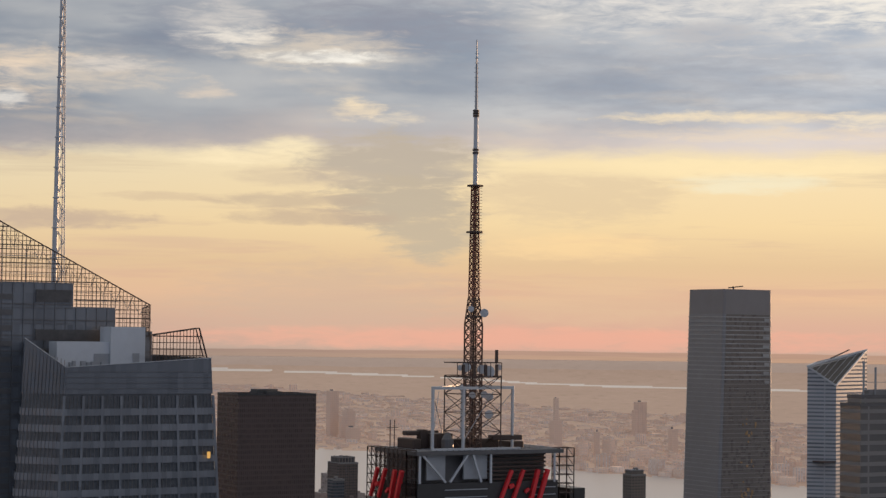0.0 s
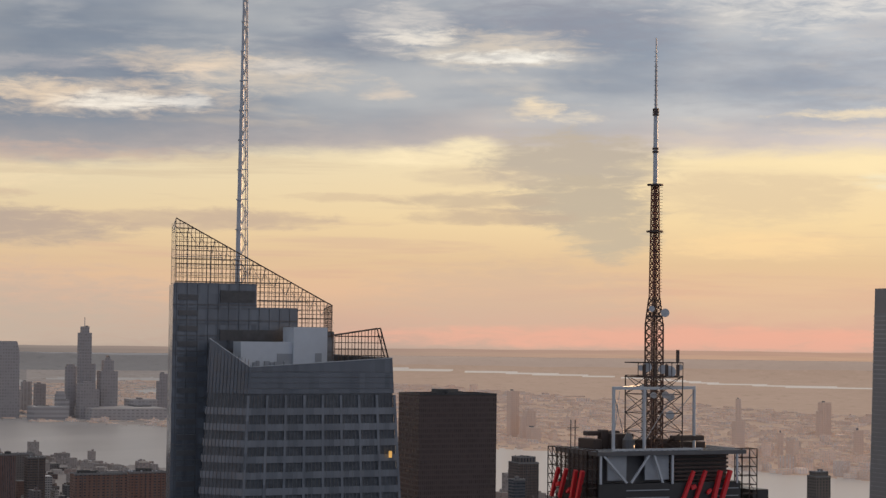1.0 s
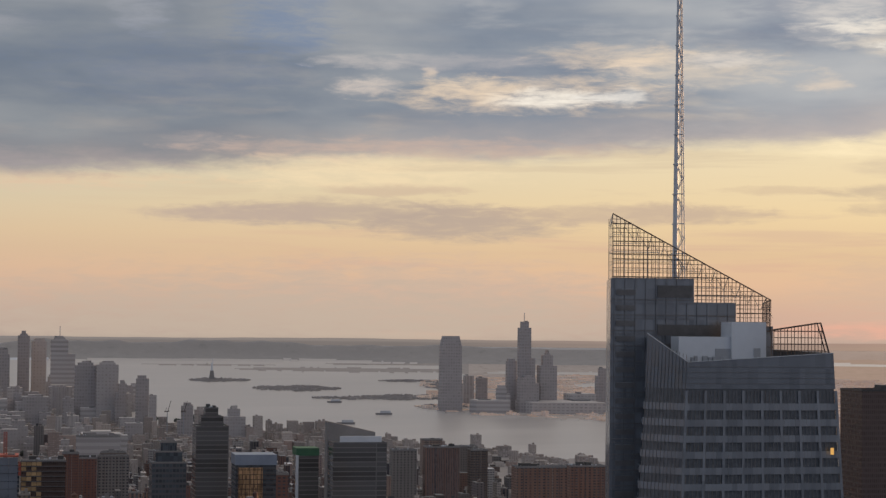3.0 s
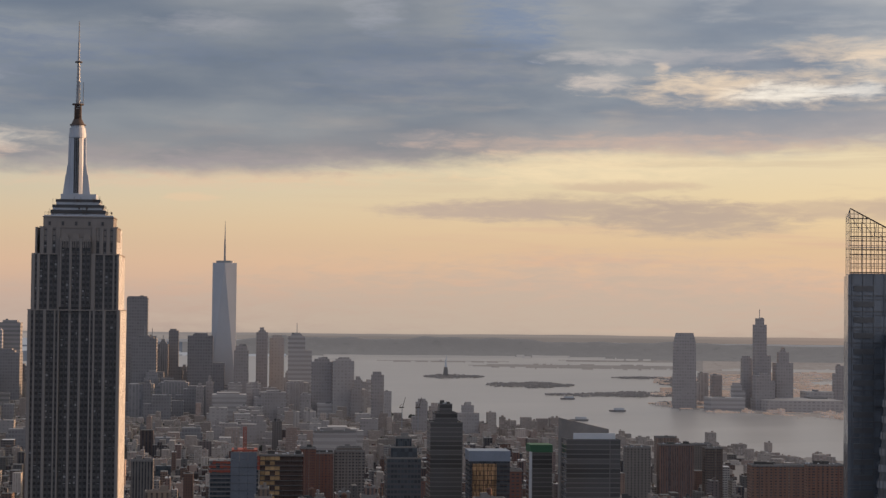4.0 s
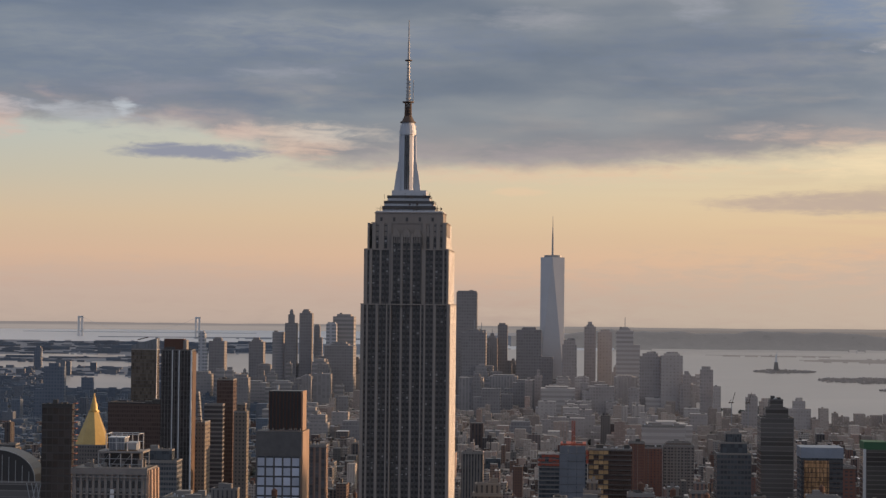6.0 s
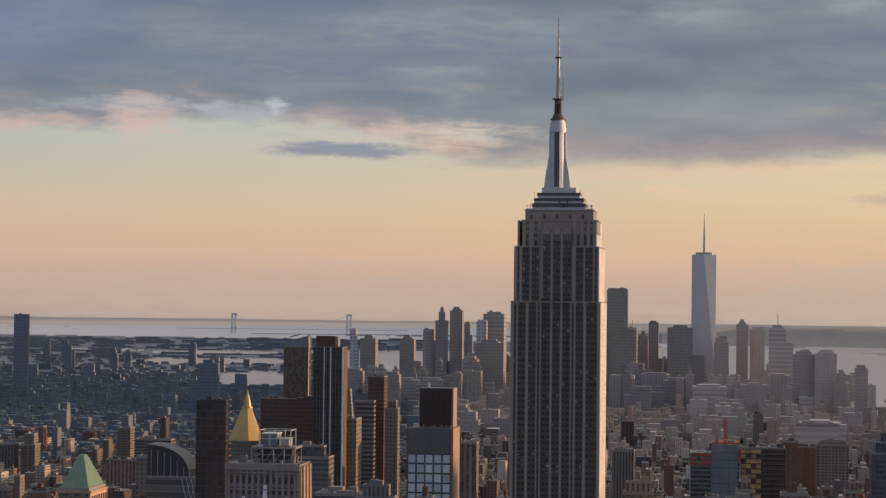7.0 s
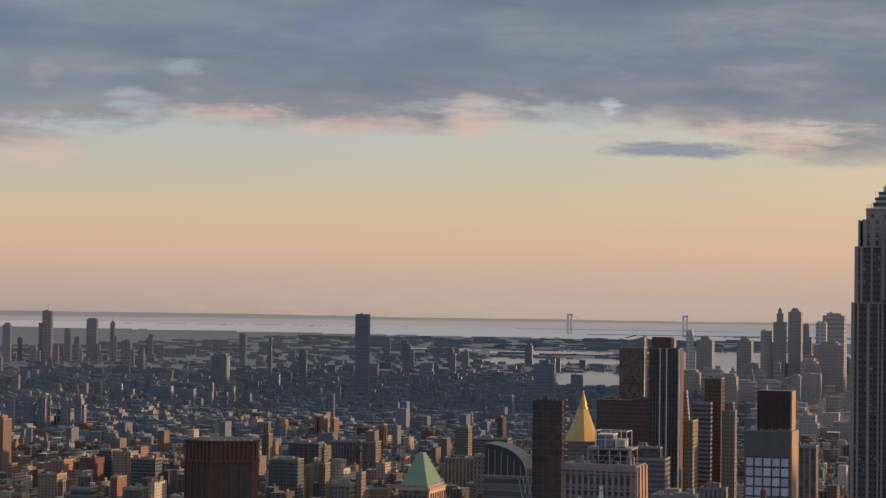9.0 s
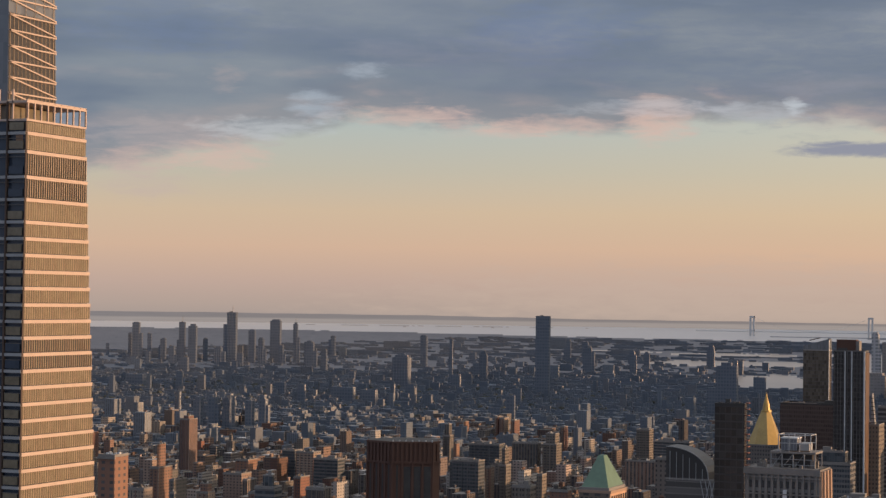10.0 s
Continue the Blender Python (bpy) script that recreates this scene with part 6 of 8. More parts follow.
def block(name, label, x0, x1, y0, y1, h, wall, steps=(), gear=3, trim="concrete", folded=False, group="", category="building", rail=True):
    """An upright building: body, further bodies stepping back above it (inset, height), parapets, roof gear."""
    KEEP_CLEAR.append((x0, x1, y0, y1))
    base = (x0, x1, y0, h)
    t = thing(name, (x0 + x1) / 2, (y0 + y1) / 2, 0, label, category, group, folded)
    part("wall", boxes((x0, x1, y0, y1, -2, h)), F[wall], t, folded=folded)
    for inset, top in steps:
        if rail:
            parapet(t, x0, x1, y0, y1, h, M[trim], folded=folded)
        x0, x1, y0, y1 = x0 + inset, x1 - inset, y0 + inset, y1 - inset
        part("setback", boxes((x0, x1, y0, y1, h, top)), F[wall], t, folded=folded)
        h = top
    if rail:
        parapet(t, x0, x1, y0, y1, h, M[trim], folded=folded)
    roof_gear(t, x0, x1, y0, y1, h, gear, M["tar" if wall.startswith("b") else "concrete"], folded, 4.5)
    if rail and not folded and gear:
        wide, deep, bm = x1 - x0, y1 - y0, bmesh.new()
        for i in range(9):   # vents, ducts and small sheds
            a, b, k = x0 + wide * dress.uniform(0.06, 0.85), y0 + deep * dress.uniform(0.06, 0.85), dress.uniform(0.5, 2.0)
            box(bm, a, a + k, b, b + k, h, h + dress.uniform(0.6, 2.2))
        part("roof_vents", bm, M[dress.choice(["steel", "concrete", "tar", "pale_metal"])], t, kind="stuff")
        if category == "building" and dress.random() < 0.55:
            n = dress.randint(3, 7)
            for i in range(n + 1):
                a = base[0] + (base[1] - base[0] - 0.7) * i / n
                part("pilaster", boxes((a, a + 0.7, base[2] - 0.45, base[2] + 0.1, 0, base[3] - 0.2)), F[wall], t)
        if category == "building":
            part("cornice", boxes((base[0] - 0.5, base[1] + 0.5, base[2] - 0.7, base[2] + 0.2, base[3] - 1.0, base[3] - 0.1)), M[trim], t)
    return t


# ---- western towers ----
penn = block("office_slab", "dark brown office slab with a flat roof", 598.5, 662, 1330, 1368, 211.5, "brown_slab", gear=4, trim="black_panel", category="office building")


def tapered_glass_tower():
    t = thing("rounded_glass_tower", 1186, 1525, 0, "tall grey-brown glass tower with rounded corners", "skyscraper")
    KEEP_CLEAR.append((1120, 1250, 1490, 1570))

    def ring(z, out=0.0):
        f = 1 - z / 305
        x0, x1, y0, y1, r = 1176.5 - 9 * f - out, 1234 + 3 * f + out, 1496 - out, 1552 + out, 2.5
        pts = []
        for cx, cy, a0 in ((x0 + r, y0 + r, 180), (x1 - r, y0 + r, 270), (x1 - r, y1 - r, 0), (x0 + r, y1 - r, 90)):
            for i in range(4):
                a = radians(a0 + i * 30)
                pts.append((cx + r * math.cos(a), cy + r * math.sin(a)))
        return pts
    # one glass in two tones: the facets' lighter and darker look is painted
    grey = panelled_glass("light_facet_glass", (0.245, 0.23, 0.219), 3.0, 4.2, 0.04, 0.3, 0.15)
    brown = panelled_glass("dark_facet_glass", (0.165, 0.138, 0.117), 3.0, 4.2, 0.05, 0.25, 0.2)
    part("curtain_wall", prism(bmesh.new(), ring(0), -2, ring(281), 281), grey, t)
    front = lambda z: [(ring(z)[3][0] + 0.6, 1495.7), (ring(z)[4][0] - 0.6, 1495.7), (ring(z)[4][0] - 0.6, 1496.6), (ring(z)[3][0] + 0.6, 1496.6)]
    part("front_glazing", prism(bmesh.new(), front(0), 0, front(281), 280.6), brown, t, "brown front glazing in the darker facet tone")
    part("blank_crown", prism(bmesh.new(), ring(281), 281, ring(305), 304.6), surface("brown_grey_crown_panels", (0.24, 0.212, 0.193), 0.6, vary=0.12, scale=0.1), t)
    pale = surface("pale_floor_edges", (0.35, 0.33, 0.305), 0.6, vary=0.3, scale=0.05)
    for i in range(63):
        z = 14 + i * 4.25
        part("floor_edge", prism(bmesh.new(), ring(z, 0.35), z, ring(z, 0.35), z + (1.1 if z > 215 else 0.4)), pale, t)
    rng2 = random.Random(5)
    # a warm reflection streak painted as small amber boxes, with pale lit ones
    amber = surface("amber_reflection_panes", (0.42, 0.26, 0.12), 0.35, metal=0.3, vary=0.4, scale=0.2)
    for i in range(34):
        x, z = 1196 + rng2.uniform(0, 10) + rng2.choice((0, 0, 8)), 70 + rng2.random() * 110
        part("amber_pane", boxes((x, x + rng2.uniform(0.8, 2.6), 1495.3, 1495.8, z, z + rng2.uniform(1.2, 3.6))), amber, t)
    for i in range(8):
        z = 14.7 + (47 + i * 2) * 4.25
        part("lit_pane", boxes((1222 + rng2.uniform(0, 4), 1231, 1495.3, 1495.8, z, z + 3.0)), pale, t)
    part("crane_arm", bar(bar(bmesh.new(), (1200, 1520, 306.5), (1218, 1520, 308.5), 0.7), (1206, 1520, 304), (1206, 1520, 308), 0.8), M["dark_steel"], t)


tapered_glass_tower()


def sliced_tower():
    t = thing("sliced_glass_tower", 1541, 1770, 0, "pale banded glass tower with a sliced triangular top", "skyscraper")
    KEEP_CLEAR.append((1490, 1595, 1735, 1815))
    ring = [(1496.3, 1750), (1520, 1728), (1588, 1752), (1552, 1800)]
    tops = [226.5, 205.0, 246.0, 230.0]
    bm = bmesh.new()
    prism(bm, ring, -2, ring, tops, cap=False)
    part("curtain_wall", bm, F["pale_band"], t)
    tri = bmesh.new()
    c = [tri.verts.new((x, y, z - 3)) for (x, y), z in zip(ring, tops)]
    tri.faces.new((c[0], c[1], c[2]))
    tri.faces.new((c[0], c[2], c[3]))
    part("sunk_roof", tri, M["black_panel"], t)
    for a, b in ((0, 1), (1, 2), (2, 3), (3, 0), (0, 2)):
        bm = bmesh.new()
        bar(bm, (*ring[a], tops[a]), (*ring[b], tops[b]), 1.3)
        part("roof_rim", bm, M["white_steel"], t)
    bm = bmesh.new()
    for i in range(7):
        p = Vector((*ring[0], tops[0])).lerp(Vector((*ring[1], tops[1])), i / 7)
        q = Vector((*ring[0], tops[0])).lerp(Vector((*ring[2], tops[2])), i / 7)
        bar(bm, p, q, 0.4)
    part("roof_truss", bm, M["steel"], t)
    bm = bmesh.new()
    bar(bm, (1524, 1742, 236), (1552, 1742, 246), 0.8)
    part("crane_arm", bm, M["dark_steel"], t)
    part("belt_line", boxes((1500, 1520.2, 1727.6, 1745, 118, 119.4)), M["dark_steel"], t)


sliced_tower()
near_west = block("office_tower", "brown-grey banded office tower under roof poles", 540.5, 590, 600, 612, 232, "smoked_band", steps=((2.0, 235.3),), gear=2, trim="spandrel", category="office building")
for i in range(17):
    h = random.uniform(5, 15)
    bm = bmesh.new()
    bar(bm, (544.5 + i * 2.1, 603 + (i % 3) * 2, 235), (544.5 + i * 2.1, 603 + (i % 3) * 2, 236 + h), 0.22)
    part("roof_pole", bm, M["steel"], near_west)
bm = bmesh.new()
for z in (238.5, 241.5):
    bar(bm, (544, 603, z), (580, 607, z), 0.15)
part("pole_tie", bm, M["steel"], near_west)

# ---- towers beyond the avenue, west of the skyscraper ----
dark_one = block("dark_tower", "dark banded residential tower with a stepped crown", 155, 183, 1700, 1735, 166, "black_band", steps=((4.5, 174.0), (4.0, 181.5)), gear=2, trim="spandrel", category="tower")
block("dark_tower", "dark stone tower with a stepped flat roof", 104, 130, 1500, 1530, 150, "glass", steps=((3.0, 158), (4.0, 165)), gear=2, category="tower")
blue_top = block("mirrored_tower", "tower with a pale blue roof band above mirrored glass", 178, 211, 1600, 1630, 141, "glass", gear=3, category="tower")
part("roof_band", boxes((177.6, 211.4, 1599.6, 1630.4, 141, 149.4)), surface("pale_blue_roof_metal", (0.19, 0.22, 0.27), 0.45, vary=0.25, scale=0.12, grain=0.9), blue_top, "pale blue metal roof band")
# the sunset's amber reflection is put into the glass colour
part("mirror_glass", boxes((180, 200, 1599.3, 1600.2, 60, 139)), panelled_glass("amber_reflection_tint", (0.40, 0.24, 0.12), 1.1, 3.4, 0.5, 0.3, 0.5), blue_top, "mirrored glass with an amber reflection in its colour")
for i in range(7):
    part("mirror_mullion", boxes((180 + i * 3.1, 180.5 + i * 3.1, 1598.9, 1599.4, 60, 140 - (i % 3) * 4)), M["dark_steel"], blue_top)
for i in range(8):
    part("floor_line", boxes((178.4, 210.8, 1599.0, 1599.5, 137 - i * 3.9, 137.5 - i * 3.9)), M["dark_steel"], blue_top)
green_top = block("slim_tower", "slim dark tower with green netting round the top", 242, 261, 1700, 1725, 141, "black_band", gear=1, category="tower")
part("green_wrap", boxes((241.6, 261.4, 1699.6, 1725.4, 141.5, 148)), M["green_net"], green_top, "green construction netting")
part("pale_corner", boxes((241.2, 243.4, 1699.2, 1702, 40, 142)), M["pale_metal"], green_top)
bg = block("black_glass_tower", "black glass apartment tower with a pale roof screen", 257.5, 302, 1600, 1640, 158, "black_band", gear=0, trim="spandrel", category="tower")
part("back_wall", prism(bmesh.new(), rect(256.8, 297, 1626, 1640), 100, rect(256.8, 297, 1626, 1640), [175, 166, 166, 175]), M["concrete"], bg)
part("roof_screen", boxes((263.5, 298, 1602, 1604, 157.5, 164.0)), M["pale_metal"], bg, "pale metal roof screen")
orange = block("building_under_construction", "unfinished concrete tower wrapped in orange safety netting", -33, 8, 1700, 1730, 132, "glass", gear=1, category="construction site")
net_rng = random.Random(8)
for i in range(3):
    for j in range(6):
        z = 123.4 + i * 3.7
        if net_rng.random() < 0.8:
            part("orange_netting", boxes((-34 + j * 3.05, -31.1 + j * 3.05, 1699.1 + net_rng.random() * 0.5, 1700.2, z + net_rng.uniform(0, 0.8), z + net_rng.uniform(2.2, 3.3))), M["orange_net"], orange, "orange safety netting")
for i in range(11):
    part("bare_slab", boxes((-34.2, 8.4, 1698.9, 1731, 96 + i * 3.7, 96.5 + i * 3.7)), M["concrete"], orange)
for i in range(5):
    part("orange_netting", boxes((7.0, 9.0, 1699.4 + i * 5, 1703.4 + i * 5, 126 + (i % 2) * 3, 136)), M["orange_net"], orange, "orange safety netting")
for i in range(7):
    for j in range(3):
        part("wrap_sheet", boxes((-15.6 + j * 7.4, -8.5 + j * 7.4, 1698.2 + ((i + j) % 3) * 0.12, 1699.4, 95 + i * 6.6, 101.3 + i * 6.6)), M["blue_box"], orange, "grey-blue weather sheeting")
part("hoist_tower", lattice(bmesh.new(), -4, 1703, 132, 162, 1.3, 1.3, 2.6, 0.35, 0.2), M["orange_net"], orange)
part("top_netting", boxes((-15, 7, 1700, 1728, 141.4, 142.8)), M["orange_net"], orange, "orange netting round the top slab")
part("formwork", boxes((-13, -10, 1702, 1706, 142.8, 145), (-2, 4, 1704, 1712, 142.8, 144.2)), M["concrete"], orange)
amber = block("amber_building", "low block with sunlit amber cladding beside a dark wing", 9, 46, 1702, 1730, 138, "brown_slab", gear=2)
sheathing = surface("amber_sheathing", (0.38, 0.245, 0.12), 0.8, vary=0.4, scale=0.15, random_each=0.5)
for i in range(11):
    for j in range(4):
        if (i * 5 + j * 3) % 7 < 5:
            part("amber_sheet", boxes((9.5 + j * 4.2, 13.4 + j * 4.2, 1701.0, 1702.2, 92 + i * 4.2, 95.2 + i * 4.2)), sheathing, amber, "amber insulation sheathing")
for i in range(11):
    part("slab_edge", boxes((9.0, 46, 1700.6, 1702.1, 95.3 + i * 4.2, 95.8 + i * 4.2)), M["spandrel"], amber)
block("white_roofed_block", "low block with a white roof edge", 9, 60, 1560, 1600, 104, "glass", gear=3, trim="white_steel")
striped = block("rounded_apartment_tower", "banded riverside apartment tower", 1178, 1207, 2300, 2330, 88, "stone", steps=((3, 95),), gear=1, group="riverside apartment towers")
block("rounded_apartment_tower", "banded riverside apartment tower", 1430, 1452, 2000, 2018, 87, "stone", steps=((2, 92),), gear=1, group="riverside apartment towers")
block("rounded_apartment_tower", "banded riverside apartment tower", 1120, 1136, 2200, 2215, 75, "glass", gear=1, group="riverside apartment towers")

# ---- towers east of the skyscraper ----
bx = block("office_tower", "office tower with white window panes and a dark roof drum", -218.5, -188.2, 1340, 1372, 156, "glass", gear=0, category="office building")
part("stone_head", boxes((-219, -187.8, 1339.4, 1372.5, 155.8, 172.8)), M["spandrel"], bx)
# west side lighter than the head: low sun put into the colour
part("west_wall", boxes((-188.2, -186.9, 1340, 1372, 60, 172.8)), M["tan_sun_stone"], bx)
# pale blue base puts the sky's reflection into the panes
pane_mat = surface("sky_reflection_tint", (0.50, 0.54, 0.62), 0.2, metal=0.1, vary=0.15, random_each=0.35)
for i in range(5):
    for j in range(13):
        part("pane", boxes((-217.7 + i * 5.95, -212.8 + i * 5.95, 1339.2, 1339.9, 149.4 - j * 6.6, 154.8 - j * 6.6)), pane_mat, bx)
for i in range(6):
    part("upright", boxes((-218.8 + i * 5.95, -217.9 + i * 5.95, 1338.8, 1340, 55, 156)), M["spandrel"], bx)
drum = part("roof_drum", boxes((-211.8, -189.4, 1348, 1366, 172.8, 200)), M["black_panel"], bx, "dark ribbed roof drum")
for i in range(10):
    part("drum_fin", boxes((-211.6 + i * 2.42, -210.9 + i * 2.42, 1347.2, 1348.1, 174, 199)), M["brick_brown"], drum)
part("drum_side", boxes((-189.3, -188.2, 1348, 1366, 173, 200)), M["tan_sun_stone"], drum)
bm = bmesh.new()
for i in range(24):
    box(bm, -218 + i * 1.25, -217.4 + i * 1.25, 1340.5, 1341.5, 172.8, 173.6 + random.random() * 1.6)
part("roof_clutter", bm, M["concrete"], bx, kind="stuff")
part("beacon", boxes((-207.5, -206, 1355, 1356.5, 200, 203.5)), M["white_steel"], bx)

slab1 = block("dark_glass_slab", "dark glass residential tower with a slanted top", -491, -463, 2150, 2165, 208, "bronze_sunset", gear=1, category="tower")
part("slanted_top", prism(bmesh.new(), rect(-491, -463, 2150, 2165), 208, rect(-491, -463, 2150, 2165), [213, 221, 221, 213]), M["blue_glass"], slab1)
part("bright_edge", boxes((-463.1, -462.6, 2150, 2152, 100, 220)), M["pale_metal"], slab1)
part("roof_crane", bar(bmesh.new(), (-486, 2158, 219), (-474, 2158, 222), 0.7), M["dark_steel"], slab1)
slab2 = block("ribbed_tower", "slender dark tower with pale upright ribs", -351.3, -325.0, 1650, 1665, 219.5, "black", gear=1, trim="spandrel", category="tower")
for x, wd in ((-341.8, 0.7), (-336.2, 0.8), (-326.0, 1.3)):
    part("upright_rib", boxes((x, x + wd, 1649.0, 1650.3, 60, 220)), M["pale_metal"], slab2)
for i in range(9):
    part("fin", boxes((-350.6 + i * 2.7, -350.2 + i * 2.7, 1649.4, 1650.1, 60, 219)), M["spandrel"], slab2)
part("crown_box", boxes((-349.5, -333, 1653, 1663, 219.5, 229.5)), M["brick_brown"], slab2)
part("crown_fin", boxes((-333.4, -330.4, 1653, 1662, 219.5, 228.6)), M["concrete"], slab2)
part("west_wall", boxes((-325, -324.2, 1650, 1665, 60, 218.8)), M["bronze_sunset"], slab2)
lean_to = block("brown_tower", "brown tower with a slender sunlit stepped flank", -324.0, -316.2, 1666, 1690, 158, "stone", gear=0, category="tower")
# added pale sliver with dark gaps stands in for a sunlit zigzag line
part("stair_tower", prism(bmesh.new(), rect(-322.6, -319.6, 1666.4, 1672), 158, rect(-322.9, -322.0, 1666.4, 1672), 184.5), M["steel"], lean_to, "slender pale sliver in place of a sunlit line")
for i in range(7):
    part("landing", boxes((-322.9, -319.0 - i * 0.4, 1666.0, 1672.4, 160 + i * 3.4, 160.6 + i * 3.4)), M["black_panel"], lean_to)
block("brown_slab", "dark brown slab with horizontal lines", -420.2, -366, 1750, 1785, 169.3, "brown_slab", gear=2, trim="black_panel", category="office building")
gold = block("gilded_tower", "stone tower with a gilded pyramid roof and lantern", -462, -431, 1790, 1822, 128, "stone", gear=0, category="tower")
part("gilded_pyramid", prism(bmesh.new(), ngon(-447.4, 1806, 16.4, 8, math.pi / 8), 128.5, ngon(-447.0, 1806, 4.6, 8, math.pi / 8), 158.5), M["gold"], gold, "gilded octagonal roof")
part("lantern", cyl(cyl(cyl(bmesh.new(), -446.6, 1806, 158.5, 160, 5.0, 5.0, 8), -446.6, 1806, 160, 166, 3.6, 3.0, 8), -446.6, 1806, 166, 176, 2.6, 0.2, 8), M["gold"], gold, "gilded lantern")
blk2 = block("black_tower", "slim black glass tower", -274.4, -258.6, 1000, 1004.5, 206, "black", gear=1, trim="black_panel", category="tower")
for i in range(12):
    part("balcony", boxes((-258.4, -256.6, 1000.5, 1004, 172 + i * 3.2, 172.4 + i * 3.2)), M["rust_steel"], blk2)

deco = block("stone_tower", "grey stone tower with a steel-framed roof plant", -206.5, -175.7, 800, 818, 190.4, "grey_stone", gear=0, trim="spandrel", category="tower")
for i in range(12):
    part("stone_pier", boxes((-205.8 + i * 2.55, -204.7 + i * 2.55, 799.4, 800.1, 120, 189)), M["grey_ashlar"], deco)
part("cornice", boxes((-207, -175.2, 799.2, 818.6, 189, 191.6)), M["grey_ashlar"], deco)
# west side and buttresses hold the sunlight in their paler tan
part("west_face", boxes((-175.7, -174.6, 800, 818, 100, 191)), M["tan_sun_stone"], deco, "tan west face with the sun put into its colour")
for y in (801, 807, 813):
    part("buttress", prism(bmesh.new(), rect(-174.6, -172.6, y, y + 2.6), 120, rect(-174.6, -173.8, y, y + 2.6), 191), M["tan_sun_stone"], deco)
for i in range(3):
    part("niche", prism(bmesh.new(), rect(-200 + i * 9, -197.4 + i * 9, 799.0, 800), 172, rect(-199.4 + i * 9, -198 + i * 9, 799.2, 800), 183 - abs(i - 1) * 5), M["pale_metal"], deco)
plant = part("roof_plant", boxes((-193.0, -186.4, 806.5, 814, 198.6, 203.4)), M["blue_box"], deco, "blue-grey plant room on a steel frame")
part("plant_cap", boxes((-193.3, -186.1, 806.2, 814.3, 203.4, 203.9)), M["pale_metal"], plant)
part("air_handler", box(bmesh.new(), -185.6, -181.4, 807, 813, 198.6, 201.8, 0.2), M["steel"], plant)
part("dark_room", boxes((-195.0, -180.5, 808, 816, 191.4, 196.9)), M["black_panel"], plant)
part("deck", boxes((-197.4, -178.4, 805.2, 818.6, 197.4, 198.2)), M["concrete"], plant)
for i in range(6):
    part("sheet_seam", boxes((-192.9 + i * 1.25, -192.75 + i * 1.25, 806.3, 806.6, 198.7, 203.3)), M["steel"], plant)
for x in (-197.0, -192.4, -187.8, -183.2, -178.8):
    for y in (805.5, 818.3):
        part("column", bar(bmesh.new(), (x, y, 191), (x, y, 197.6), 0.26), M["steel"], plant)
for x in (-194.0, -189.6, -185.2, -180.6):
    for y in (805.8, 815.5):
        part("column", bar(bmesh.new(), (x, y, 198), (x, y, 205.2), 0.22), M["white_steel"], plant)
for y in (805.5, 818.3):
    for z in (192.8, 195.0):
        part("beam", bar(bmesh.new(), (-197.2, y, z), (-178.6, y, z), 0.16), M["steel"], plant)
for y in (805.8, 815.5):
    for z in (201.6, 205.1):
        part("beam", bar(bmesh.new(), (-194.2, y, z), (-180.4, y, z), 0.2), M["white_steel"], plant)
for x in (-194.0, -180.6):
    part("beam", bar(bmesh.new(), (x, 805.8, 205.1), (x, 815.5, 205.1), 0.2), M["white_steel"], plant)
for i in range(3):
    part("brace", bar(bmesh.new(), (-197 + i * 4.6, 805.3, 191.2), (-192.4 + i * 4.6, 805.3, 197.2), 0.1), M["steel"], plant)
bm = bmesh.new()
for i in range(22):
    x, y = random.uniform(-205, -178), random.uniform(801, 812)
    box(bm, x, x + random.uniform(0.5, 2), y, y + 1.5, 191, 192 + random.random() * 3)
part("roof_clutter", bm, M["grey_ashlar"], deco, kind="stuff")

for i in range(11):
    for j in range(9):
        part("window", boxes((-204.5 + i * 2.55, -203.5 + i * 2.55, 799.7, 800.1, 183.5 - j * 4.4, 186.4 - j * 4.4)), M["dark_glass"], deco)
for z in (180.8, 187.6):
    part("string_course", boxes((-206.8, -175.4, 799.1, 800.0, z, z + 0.5)), M["grey_ashlar"], deco)

copper = block("copper_roofed_tower", "stone tower with a green copper hipped roof", -264.6, -252.0, 760, 782, 182.6, "stone", gear=0, category="tower")
part("copper_roof", prism(bmesh.new(), rect(-264.3, -252.2, 760.4, 781.6), 182.8, rect(-259.6, -257.4, 769, 773), 196.2), M["copper"], copper, "weathered green copper roof")
part("cornice", boxes((-265.0, -251.0, 759.5, 782.5, 181.6, 182.7)), M["tan_sun_stone"], copper)
for i in range(6):
    part("window", boxes((-263.9 + i * 2.0, -262.9 + i * 2.0, 759.7, 760.1, 175.5, 179.8)), M["dark_glass"], copper)
# sunlight on this side is put into its brighter tan
part("west_face", boxes((-252.0, -251.4, 760, 782, 120, 182.6)), M["terracotta"], copper, "west face coloured in sunlit tan")
for i in range(7):
    part("window", boxes((-251.5, -251.2, 761.5 + i * 2.9, 763.0 + i * 2.9, 176.5, 180.5)), M["dark_glass"], copper)
for i in range(3):
    part("chimney", boxes((-262.5 + i * 2.4, -261.6 + i * 2.4, 775, 776.2, 183, 192.4 - i)), M["brick_brown"], copper)

# the brown brick tower turned to the streets
brown = thing("brick_tower", -520, 1150, 0, "brown brick tower with deep upright slots and chamfered corners", "tower")
KEEP_CLEAR.append((-555, -485, 1130, 1215))
SIDE, AWAY = Vector((0.911, 0.4123)), Vector((-0.4123, 0.911))


def turned(u, v):
    p = AWAY * (1262 + v) + SIDE * (u * 0.95 + 1.5)
    return (p.x, p.y)


